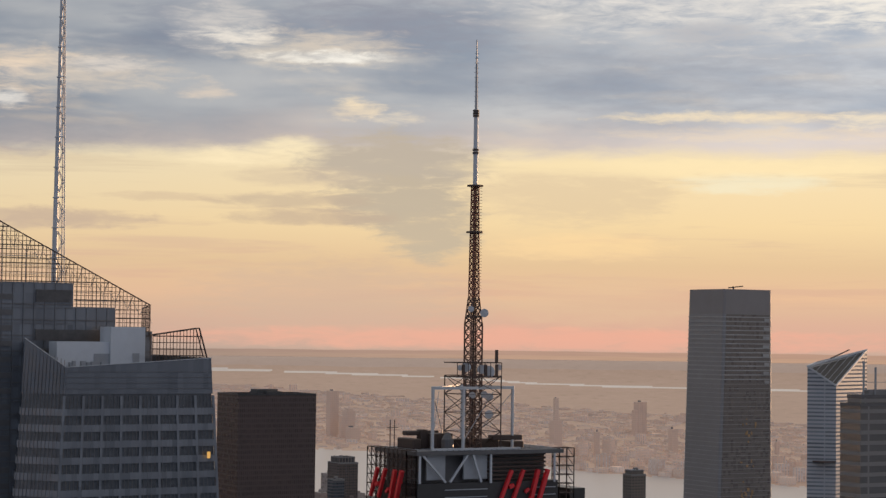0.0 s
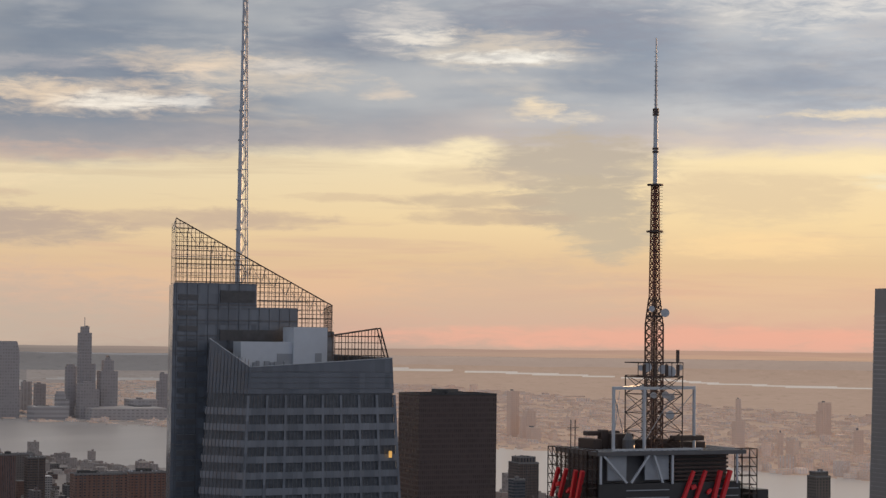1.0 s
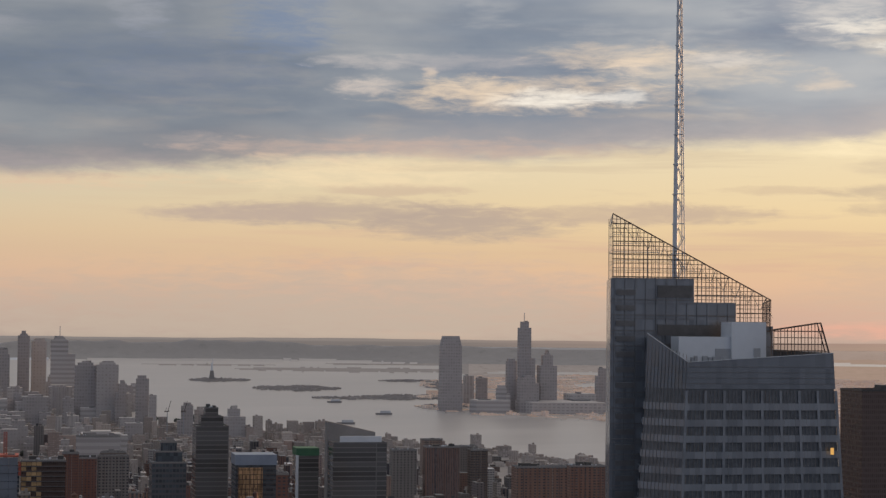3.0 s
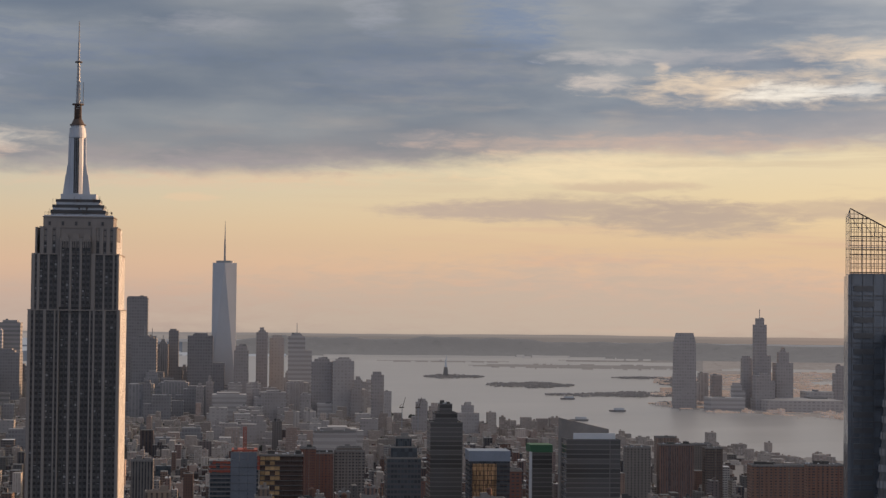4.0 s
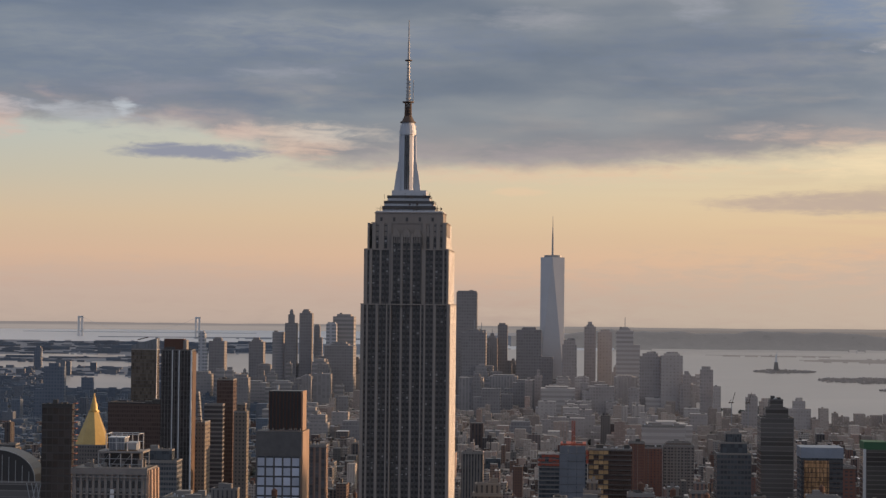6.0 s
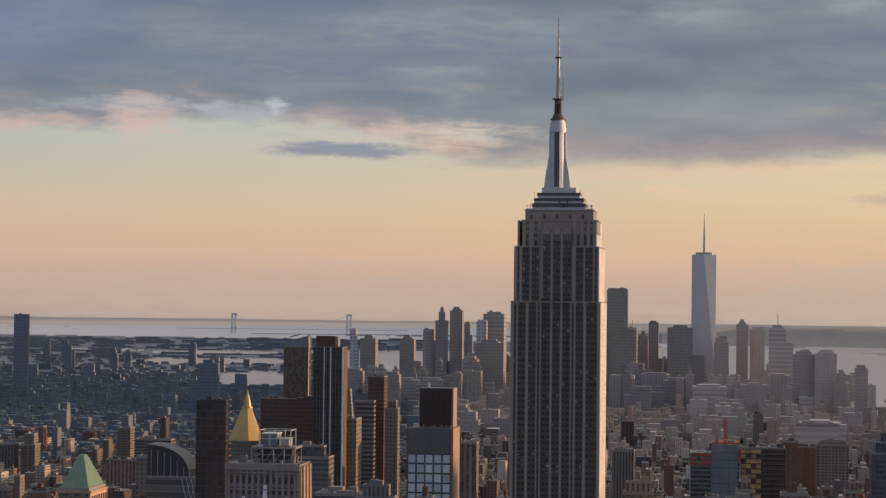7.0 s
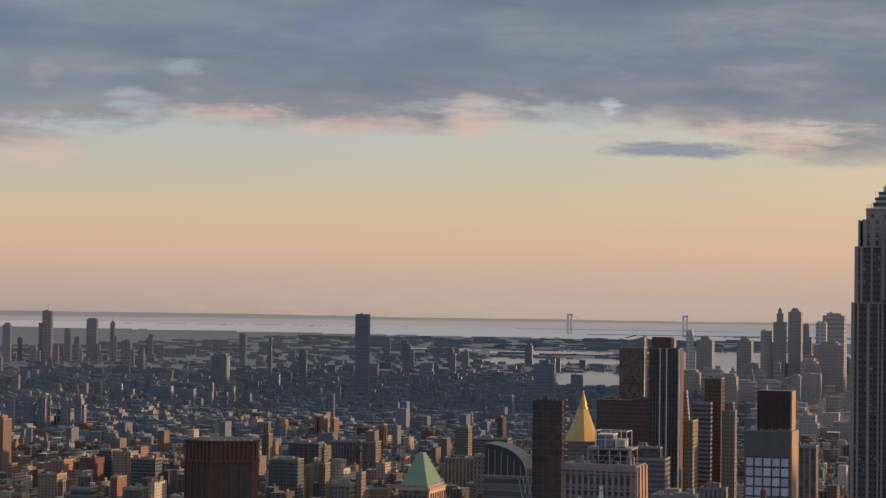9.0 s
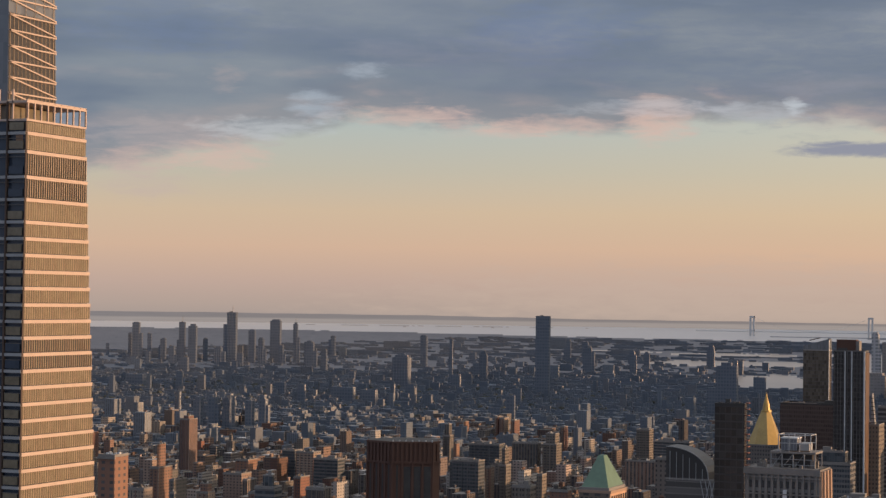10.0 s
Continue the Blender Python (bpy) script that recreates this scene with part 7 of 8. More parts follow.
def between(a, b, f0, f1, depth):
    """A strip of the facet from a to b, standing proud of it by depth."""
    a, b = Vector(turned(*a)), Vector(turned(*b))
    n = Vector(((b - a).y, -(b - a).x)).normalized()
    p, q = a.lerp(b, f0), a.lerp(b, f1)
    return [tuple(p + n * depth), tuple(q + n * depth), tuple(q - n * 0.4), tuple(p - n * 0.4)]


PLAN = [(-24.5, 14), (-8, 0), (19, 1.5), (24.5, 9), (24.5, 35), (19, 42), (-8, 43), (-24.5, 30)]
ring = [turned(*p) for p in PLAN]
part("shaft", prism(bmesh.new(), ring, -2, ring, 167.5), M["brick_brown"], brown)
BELT = 154.0
for k, slots in ((0, 4), (1, 4), (2, 1)):
    a, b = PLAN[k], PLAN[k + 1]
    for i in range(slots):
        f0, f1 = (i + 0.24) / slots, (i + 0.92) / slots
        if k == 1 and i > 0:
            part("window_slot", prism(bmesh.new(), between(a, b, f0, f1, 0.05), 40, between(a, b, f0, f1, 0.05), BELT - 2), M["dark_glass"], brown)
        elif k < 2:
            part("window_slot", prism(bmesh.new(), between(a, b, f0 + 0.06, f1 - 0.06, 0.05), 40, between(a, b, f0 + 0.06, f1 - 0.06, 0.05), BELT - 1), M["black_panel"], brown)
        part("brick_pier", prism(bmesh.new(), between(a, b, i / slots, (i + 0.2) / slots, 0.9), 40, between(a, b, i / slots, (i + 0.2) / slots, 0.9), BELT), M["brick_brown"], brown)
    flutes = {0: 7, 1: 9, 2: 2}[k]
    for i in range(flutes):
        part("brick_rib", prism(bmesh.new(), between(a, b, (i + 0.1) / flutes, (i + 0.62) / flutes, 0.8), BELT + 1.2, between(a, b, (i + 0.1) / flutes, (i + 0.62) / flutes, 0.8), 167.5 - 0.6), M["brick_brown"], brown)
    part("brick_belt", prism(bmesh.new(), between(a, b, 0.0, 1.0, 1.0), BELT, between(a, b, 0.0, 1.0, 1.0), BELT + 1.2), M["brick_brown"], brown)
    part("parapet", prism(bmesh.new(), between(a, b, 0.0, 1.0, 1.0), 167.5 - 0.8, between(a, b, 0.0, 1.0, 1.0), 167.5 + 0.5), M["brick_brown"], brown)
part("roof", prism(bmesh.new(), [turned(u * 0.95, 1.5 + v * 0.94) for u, v in PLAN], 167.5, [turned(u * 0.95, 1.5 + v * 0.94) for u, v in PLAN], 167.7), M["tar"], brown)
for i in range(7):
    x, y = turned(-7 + i * 4.4, 1.6)
    part("roof_lamp", cyl(bmesh.new(), x, y, 167.5, 167.5 + 1.4, 0.6, 0.4, 8), M["white_steel"], brown)

# lattice-topped glass shard
def arc_top():
    """A quarter-round glass hood that falls to the west."""
    bm = bmesh.new()
    out = [(-360.4, 148.0)] + [(-360.4 + 27.4 * math.sin(radians(a)), 148.0 + 20.5 * math.cos(radians(a)) ** 0.8) for a in range(0, 91, 10)]
    a = [bm.verts.new((x, 1200.2, z)) for x, z in out]
    b = [bm.verts.new((x, 1222, z)) for x, z in out]
    for i in range(len(out)):
        j = (i + 1) % len(out)
        bm.faces.new((a[i], a[j], b[j], b[i]))
    bm.faces.new(a[::-1])
    bm.faces.new(b)
    return bm


shard = block("curved_glass_tower", "dark glass tower with a curved top and diagonal lattice", -360.5, -329.5, 1200, 1224, 147.8, "black_band", gear=1, category="tower")
part("curved_top", arc_top(), M["black_panel"], shard)
rim = bmesh.new()
for a in range(0, 90, 10):
    p, q = ((-360.4 + 27.4 * math.sin(radians(v)), 1200.0, 148.0 + 20.5 * math.cos(radians(v)) ** 0.8) for v in (a, a + 10))
    bar(rim, p, q, 0.28)
part("curved_rim", rim, M["steel"], shard)
for i in range(6):
    part("glazing_bar", boxes((-358 + i * 4.2, -357.7 + i * 4.2, 1199.8, 1200.3, 147.8, 165.5 - i * i * 0.42)), M["steel"], shard)
for i in range(5):
    bm = bmesh.new()
    bar(bm, (-338 + i * 3, 1199.6, 120), (-332 + i * 3, 1199.6, 148), 0.3)
    bar(bm, (-332 + i * 3, 1199.5, 120), (-338 + i * 3, 1199.5, 148), 0.3)
    part("diagonal", bm, M["steel"], shard)
block("terracotta_block", "sunlit terracotta building with small windows", -519.5, -510.5, 800, 812, 182.3, "brick", gear=1)
block("brown_tower", "slim brown tower with a dark top", -349.5, -333.5, 1900, 1920, 185.5, "brown_slab", gear=1, category="tower")
block("louvred_tower", "tower with pale horizontal sun blades", -356, -338, 1870, 1880, 163, "grey_band", gear=0, category="tower")
block("pink_tower", "pink stone tower with narrow sunlit windows", -315, -303, 1800, 1812, 160, "stone", steps=((2, 167),), gear=1, category="tower")
block("stone_block", "stone office block with a small gilded roof", -336, -306, 1500, 1520, 138, "glass", steps=((5, 146),), gear=2)
block("stone_block", "grey office block with a flat roof", -300, -262, 1420, 1455, 118, "glass", gear=3)
block("stone_block", "brick block with setbacks", -258, -232, 1360, 1380, 122, "stone", steps=((4, 130),), gear=2)
# ---- apartment and office blocks along the avenues ----
block("apartment_tower", "wide tan apartment block with rows of windows", -947.6, -912.0, 2450, 2464, 70.2, "stone", gear=1, group="avenue blocks")
block("apartment_tower", "tan apartment tower with a sunlit flank", -900.8, -881.5, 2440, 2462, 70.8, "stone", steps=((3, 84),), gear=1, group="avenue blocks")
block("apartment_tower", "brown brick housing tower with a sunlit side", -1259.9, -1246.3, 3000, 3024, 57.9, "brick", gear=1, group="avenue blocks")
block("apartment_tower", "brown brick housing tower with a sunlit side", -1218.8, -1204.1, 3000, 3024, 51.7, "brick", gear=1, group="avenue blocks")
block("apartment_tower", "brown brick housing tower with a sunlit side", -1191.0, -1186.0, 3000, 3024, 67.9, "brick", gear=1, group="avenue blocks")
block("apartment_tower", "brown brick housing tower with a sunlit side", -1183.2, -1175.1, 3000, 3024, 66.3, "brick", gear=1, group="avenue blocks")
block("apartment_tower", "brown brick housing tower with a sunlit side", -1162.8, -1156.6, 3000, 3024, 63.1, "brick", gear=1, group="avenue blocks")
block("office_block", "grey ribbed office block with a white roof box", -909.8, -873.8, 2150, 2170, 68.3, "glass", gear=2, group="avenue blocks")
block("apartment_tower", "pale stepped apartment tower", -1111.9, -1100.8, 2600, 2614, 64.4, "stone", steps=((2, 80),), gear=1, group="avenue blocks")
block("apartment_tower", "slim dark apartment tower with a pale edge", -824.1, -818.3, 2050, 2062, 72.3, "brick", gear=1, group="avenue blocks")
block("apartment_tower", "slim apartment tower with sunlit bays", -807.6, -799.9, 2050, 2066, 75.2, "stone", steps=((2, 93),), gear=1, group="avenue blocks")
block("apartment_tower", "small stone tower with a sunlit side", -726.2, -720.1, 1950, 1964, 76.1, "stone", gear=1, group="avenue blocks")
block("office_block", "long low block with a pale roof line", -1029.8, -985.1, 2500, 2520, 62.3, "glass", gear=3, group="avenue blocks")
block("apartment_tower", "small red tower with a white base", -1041.5, -1034.5, 2900, 2914, 63.1, "brick", gear=1, group="avenue blocks")
block("office_block", "pale low office block with a flat roof", -855.0, -835.9, 2700, 2720, 77.2, "stone", gear=1, group="avenue blocks")
block("office_block", "wide pale block with upright windows", -768.1, -719.7, 2500, 2520, 76.4, "glass", gear=3, group="avenue blocks")
block("office_block", "brown brick loft building", -726.0, -684.2, 2250, 2274, 70.3, "brick", gear=2, group="avenue blocks")
block("apartment_tower", "slim blue-grey tower with a pointed top", -1336.2, -1325.3, 3600, 3614, 71.0, "glass", steps=((3, 88),), gear=1, group="avenue blocks")
block("apartment_tower", "sunlit brick apartment tower with a roof hut", -1043.7, -1033.3, 1700, 1726, 87.4, "brick", steps=((5, 110),), gear=1, group="avenue blocks")
block("apartment_tower", "sunlit stone block with a flat roof", -990.7, -985.7, 1650, 1674, 81.5, "stone", gear=2, group="avenue blocks")
block("apartment_tower", "tall red brick tower with stepped crown", -1396.5, -1380.9, 2350, 2372, 90.2, "brick", steps=((4, 94),), gear=1, group="avenue blocks")
block("office_block", "plain dark grey block among brick ones", -1132.0, -1115.2, 2150, 2170, 71.9, "glass", gear=1, group="avenue blocks")
block("office_block", "white-framed office block with upright windows", -1038.7, -1007.5, 2050, 2068, 72.5, "glass", gear=2, group="avenue blocks")
block("apartment_tower", "brown banded apartment tower", -1044.9, -1022.7, 1850, 1872, 70.4, "brick", gear=2, group="avenue blocks")
block("apartment_tower", "brick block with a roof hut", -934.3, -926.4, 1800, 1820, 75.3, "brick", gear=2, group="avenue blocks")
block("apartment_tower", "stone block with sunlit flank", -982.2, -977.2, 1780, 1800, 71.7, "stone", gear=2, group="avenue blocks")
block("office_block", "ribbed grey office block", -843.8, -812.4, 2000, 2018, 82.6, "glass", gear=2, group="avenue blocks")
block("office_block", "long colonnaded stone building", -443.9, -403.2, 1450, 1466, 139.8, "stone", gear=2, group="avenue blocks")
block("apartment_tower", "brown apartment block among lower roofs", -1087.4, -1064.3, 2100, 2120, 74.9, "brick", gear=2, group="avenue blocks")
block("apartment_tower", "sunlit brick block with roof huts", -1085.8, -1069.8, 1950, 1972, 76.0, "brick", gear=2, group="avenue blocks")
block("office_block", "brick loft block with roof tanks", -248.2, -216.8, 1700, 1716, 137.4, "brick", gear=2, group="avenue blocks")
block("office_block", "long pale stone building with rows of windows", 80.0, 133.6, 2500, 2516, 111.5, "far_band", gear=2, group="avenue blocks")
block("office_block", "pale stone building with a tan top", -105.6, -86.0, 1800, 1816, 126.2, "stone", gear=2, group="avenue blocks")
block("office_block", "red roofed brick block", 58.1, 77.0, 2300, 2316, 104, "brick", gear=1, group="avenue blocks")
block("apartment_tower", "brown apartment block beside the slim tower", 228.1, 248.8, 1800, 1816, 118.0, "brick", gear=1, group="avenue blocks")
block("apartment_tower", "brown stone block near the river", 517.2, 552.4, 2700, 2720, 79.5, "stone", gear=2, group="avenue blocks")
block("apartment_tower", "brown apartment tower near the river", 622.4, 652.8, 3000, 3020, 75.4, "brick", gear=1, group="avenue blocks")
block("apartment_tower", "tan apartment tower near the river", 652.2, 685.9, 2900, 2920, 71.0, "stone", gear=1, group="avenue blocks")
block("apartment_tower", "brown apartment towers near the river", 564.7, 612.8, 2700, 2720, 83.5, "brick", gear=2, group="avenue blocks")
block("office_block", "long brown brick building with a flat roof", 540.1, 597.9, 2100, 2120, 100.3, "brick", gear=3, group="avenue blocks")
block("apartment_tower", "tan stone tower near the river", 629.0, 653.4, 2700, 2720, 79.1, "stone", gear=1, group="avenue blocks")
block("office_block", "long brown brick building with roof huts", 615.4, 657.3, 2150, 2170, 97.2, "brick", gear=3, group="avenue blocks")
block("office_block", "brown brick block before a long pale building", 66.0, 99.0, 2340, 2362, 95.5, "brick", gear=3, group="avenue blocks")
block("office_block", "tan stone block before a long pale building", 100.5, 136.0, 2345, 2366, 98.0, "stone", steps=((3, 101),), gear=3, group="avenue blocks")
# ---- apartment and office blocks of the middle distance, one by one ----
LOOKS = [("brick", "red-brown brick apartment block with a water tank"), ("stone", "tan stone office block with a stepped roof"), ("brick", "sunlit brick apartment tower with flat roof"), ("glass", "grey office block with banded windows"), ("stone", "pale stone block with roof huts")]


def water_tank(t, x, y, z):
    legs = bmesh.new()
    for dx, dy in ((-1, -1), (1, -1), (1, 1), (-1, 1)):
        bar(legs, (x + dx, y + dy, z), (x + dx, y + dy, z + 3), 0.2)
    part("tank_legs", legs, M["dark_steel"], t)
    part("water_tank", cyl(cyl(bmesh.new(), x, y, z + 3, z + 6.5, 1.9, 1.8, 10), x, y, z + 6.5, z + 8, 2.0, 0.1, 10), M["brick_brown"], t)


pick = random.Random(11)
made = 0
while made < 110:
    y = pick.uniform(1150, 2950)
    az = pick.uniform(-34, 16)
    x = y * math.tan(radians(az))
    if az > 5 and y > 2300:
        continue
    w, d = pick.uniform(9, 22), pick.uniform(9, 18)
    dist = math.hypot(x, y)
    low = EYE_Z - dist * 0.104
    h = pick.uniform(max(low, 30), max(low + 16, 44 if y > 1900 else 62))
    if any(q[0] - 8 < x + w and x < q[1] + 8 and q[2] - 8 < y + d and y < q[3] + 8 for q in KEEP_CLEAR):
        continue
    # keep the lines of sight to the landmark towers open
    if -8 < az < -1 and y < 1330 or -16 < az < -10.5 and y < 1900:
        continue
    wall, label = pick.choice(LOOKS)
    t = block("city_block", label, x, x + w, y, y + d, h, wall, steps=((pick.uniform(2, 4.5), h + pick.uniform(4, 10)),) if pick.random() < 0.45 else (), gear=pick.choice([1, 2, 2]), trim="concrete", group="midtown blocks", rail=dist < 2200)
    if pick.random() < 0.5:
        water_tank(t, x + w / 2, y + d / 2, h)
    made += 1

made = 0
while made < 60:   # lower blocks along the foot of the middle towers
    y, az = pick.uniform(1250, 2400), pick.uniform(-3.6, 13)
    x, w, d = y * math.tan(radians(az)), pick.uniform(8, 20), pick.uniform(9, 16)
    made += 1
    if any(q[0] - 3 < x + w and x < q[1] + 3 and q[2] - 3 < y + d and y < q[3] + 3 for q in KEEP_CLEAR):
        continue
    low = EYE_Z - math.hypot(x, y) * 0.104
    h = pick.uniform(max(low, 26), max(low + 17, 40))
    wall, label = pick.choice(LOOKS)
    t = block("city_block", label, x, x + w, y, y + d, h, wall, steps=((pick.uniform(1.5, 3), h + pick.uniform(3, 7)),) if pick.random() < 0.4 else (), gear=2, group="midtown blocks", rail=y < 2000)
    if pick.random() < 0.4:
        water_tank(t, x + w / 2, y + d / 2, h)

# ---- the far cluster downtown ----
crown = random.Random(31)

def far_tower(label, x0, x1, y, h, wall="far_stone", steps=(), deep=None, group="downtown towers", gear=1, plain=False):
    """A far tower: a shaft with setbacks, a lower wing beside it, a recessed slot and a plant storey, as chance has it."""
    wd = x1 - x0
    east = "east" in group
    deep = deep or wd * (0.35 if east else 0.9)
    # east of the sunset the haze in the wall colours is dimmer
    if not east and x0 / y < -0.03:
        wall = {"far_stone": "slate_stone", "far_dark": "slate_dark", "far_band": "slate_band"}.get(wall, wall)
    if not steps and h > 130 and not east and crown.random() < 0.6:
        steps = ((wd * crown.uniform(0.08, 0.2), h + crown.uniform(3, 7)),)
    steps = tuple((min(inset, deep * 0.3), top) for inset, top in steps)
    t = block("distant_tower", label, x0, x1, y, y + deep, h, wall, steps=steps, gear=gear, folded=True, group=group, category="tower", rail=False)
    if h > 60 and not plain:
        top = steps[-1][1] if steps else h
        inset = sum(i for i, _ in steps)
        if crown.random() < 0.55:   # a lower wing
            side, w2 = crown.choice((-1, 1)), wd * crown.uniform(0.25, 0.5)
            a = x0 - w2 if side < 0 else x1
            part("wing", boxes((a, a + w2, y + deep * 0.15, y + deep * 0.85, -2, h * crown.uniform(0.5, 0.85))), F[wall], t, folded=True)
        if crown.random() < 0.5:   # piers on the front
            n = crown.randint(3, 6)
            for i in range(n):
                a = x0 + wd * (i + 0.5) / n
                part("pier", boxes((a - wd * 0.035, a + wd * 0.035, y - 2.0, y + 0.5, 0, h * 0.985)), F[wall], t, folded=True)
        a, b = x0 + inset + (wd - 2 * inset) * crown.uniform(0.1, 0.3), x1 - inset - (wd - 2 * inset) * crown.uniform(0.1, 0.3)
        if crown.random() < 0.55:
            part("plant_storey", boxes((a, b, y + inset + deep * 0.1, y + deep - inset - deep * 0.1, top, top + crown.uniform(3, 8))), F["east_dark" if east else wall], t, folded=True)
        if h > 150 and crown.random() < 0.35:
            part("roof_mast", boxes(((a + b) / 2 - 0.8, (a + b) / 2 + 0.8, y + deep / 2 - 0.8, y + deep / 2 + 0.8, top, top + crown.uniform(15, 30))), M["steel"], t, folded=True)
    return t


def twisted_glass_tower():
    t = thing("twisted_glass_tower", -78, 5630, 0, "tall pale glass tower of long triangles with a needle spire", "skyscraper", folded=True)
    x0, x1, y0, y1 = -110, -42, 5600, 5668
    KEEP_CLEAR.append((x0, x1, y0, y1))
    cx, cy = (x0 + x1) / 2, (y0 + y1) / 2
    bm = bmesh.new()
    lo = [bm.verts.new((*p, 60)) for p in rect(x0, x1, y0, y1)]
    hi = [bm.verts.new((*p, 404)) for p in ((cx, y0), (x1, cy), (cx, y1), (x0, cy))]
    for i in range(4):
        bm.faces.new((lo[i], lo[(i + 1) % 4], hi[i]))
        bm.faces.new((hi[i], lo[(i + 1) % 4], hi[(i + 1) % 4]))
    bm.faces.new(hi)
    part("glass_shaft", bm, W_GLASS, t, folded=True)
    part("base", boxes((x0, x1, y0, y1, -2, 60)), F["far_glass"], t, folded=True)
    part("roof_ring", cyl(bmesh.new(), cx, cy, 404, 410, 24, 24, 16), M["steel"], t, folded=True)
    part("spire", cyl(cyl(bmesh.new(), cx, cy, 408, 470, 3.2, 2.2, 8), cx, cy, 470, 522, 1.8, 0.4, 8), M["steel"], t, folded=True)


twisted_glass_tower()

# lower towers that fill the downtown cluster
fill = random.Random(23)
for i in range(210):
    az, y = fill.uniform(-10.5, 3.4), fill.uniform(3500, 6300)
    x, wd = y * math.tan(radians(az)), fill.uniform(16, 42)
    if any(q[0] - 4 < x + wd and x < q[1] + 4 and q[2] - 4 < y + wd and y < q[3] + 4 for q in KEEP_CLEAR):
        continue
    high = fill.uniform(26, 58) if y < 4600 else fill.uniform(40, 105 if az < -1 else 85)
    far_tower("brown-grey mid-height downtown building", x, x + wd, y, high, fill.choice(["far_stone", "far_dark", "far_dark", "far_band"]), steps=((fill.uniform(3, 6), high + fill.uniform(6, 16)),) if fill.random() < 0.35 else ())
# towers and slabs that fill the eastern boroughs
for i in range(34):
    az, y = fill.uniform(-35, -12), fill.uniform(3600, 8200)
    x, wd = y * math.tan(radians(az)), fill.uniform(14, 34)
    if any(q[0] - 4 < x + wd and x < q[1] + 4 and q[2] - 4 < y + wd and y < q[3] + 4 for q in KEEP_CLEAR) or not bool(on_land(np.array(az), np.array(math.hypot(x, y)))):
        continue
    far_tower("blue-grey slab among low eastern roofs", x, x + wd, y, fill.uniform(30, 58 if y < 6000 else 95), "east_dark", group="eastern slabs")
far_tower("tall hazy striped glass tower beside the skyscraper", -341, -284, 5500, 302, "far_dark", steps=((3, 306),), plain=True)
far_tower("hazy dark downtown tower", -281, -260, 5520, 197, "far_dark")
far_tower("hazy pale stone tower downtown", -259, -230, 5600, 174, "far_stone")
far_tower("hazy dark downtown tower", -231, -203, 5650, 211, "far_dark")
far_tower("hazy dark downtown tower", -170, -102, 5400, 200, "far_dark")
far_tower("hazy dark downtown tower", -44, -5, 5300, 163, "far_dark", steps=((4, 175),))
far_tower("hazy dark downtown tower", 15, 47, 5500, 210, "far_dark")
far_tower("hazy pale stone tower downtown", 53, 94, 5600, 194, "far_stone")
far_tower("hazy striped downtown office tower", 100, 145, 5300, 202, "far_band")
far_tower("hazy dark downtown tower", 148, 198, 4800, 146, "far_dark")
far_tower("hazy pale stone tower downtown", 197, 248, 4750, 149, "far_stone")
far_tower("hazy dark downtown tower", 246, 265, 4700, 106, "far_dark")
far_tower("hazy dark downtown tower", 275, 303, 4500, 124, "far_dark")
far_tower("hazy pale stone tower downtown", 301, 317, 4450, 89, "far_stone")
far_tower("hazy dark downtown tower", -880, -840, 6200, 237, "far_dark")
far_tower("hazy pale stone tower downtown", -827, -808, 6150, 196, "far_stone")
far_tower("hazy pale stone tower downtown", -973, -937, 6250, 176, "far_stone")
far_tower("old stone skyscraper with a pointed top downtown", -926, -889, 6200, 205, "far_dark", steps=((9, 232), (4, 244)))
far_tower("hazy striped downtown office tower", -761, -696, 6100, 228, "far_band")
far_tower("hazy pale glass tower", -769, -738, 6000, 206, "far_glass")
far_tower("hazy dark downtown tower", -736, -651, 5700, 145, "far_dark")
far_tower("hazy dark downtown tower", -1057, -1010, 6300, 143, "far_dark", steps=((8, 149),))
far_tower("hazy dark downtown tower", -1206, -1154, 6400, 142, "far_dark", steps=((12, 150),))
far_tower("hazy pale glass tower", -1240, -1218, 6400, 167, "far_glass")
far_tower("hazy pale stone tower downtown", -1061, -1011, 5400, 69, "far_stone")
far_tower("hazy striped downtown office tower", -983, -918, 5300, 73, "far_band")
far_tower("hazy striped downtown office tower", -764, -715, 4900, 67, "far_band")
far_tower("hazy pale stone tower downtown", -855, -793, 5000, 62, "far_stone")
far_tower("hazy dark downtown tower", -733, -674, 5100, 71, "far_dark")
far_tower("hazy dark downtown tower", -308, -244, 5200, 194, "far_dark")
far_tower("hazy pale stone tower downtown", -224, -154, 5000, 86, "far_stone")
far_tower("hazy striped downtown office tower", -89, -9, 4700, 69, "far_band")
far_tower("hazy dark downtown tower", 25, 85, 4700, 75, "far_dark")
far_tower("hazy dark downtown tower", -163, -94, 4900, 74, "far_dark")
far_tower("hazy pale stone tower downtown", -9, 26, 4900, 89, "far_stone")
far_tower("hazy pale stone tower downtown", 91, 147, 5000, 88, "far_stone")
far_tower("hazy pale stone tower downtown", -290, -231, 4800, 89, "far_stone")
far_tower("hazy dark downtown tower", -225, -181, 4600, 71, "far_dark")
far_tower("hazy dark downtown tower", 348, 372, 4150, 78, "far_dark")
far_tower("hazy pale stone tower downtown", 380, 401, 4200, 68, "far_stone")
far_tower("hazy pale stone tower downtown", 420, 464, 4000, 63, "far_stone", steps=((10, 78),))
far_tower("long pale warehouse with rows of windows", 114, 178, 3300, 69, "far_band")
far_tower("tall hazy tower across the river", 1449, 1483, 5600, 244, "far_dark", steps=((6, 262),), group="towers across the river")
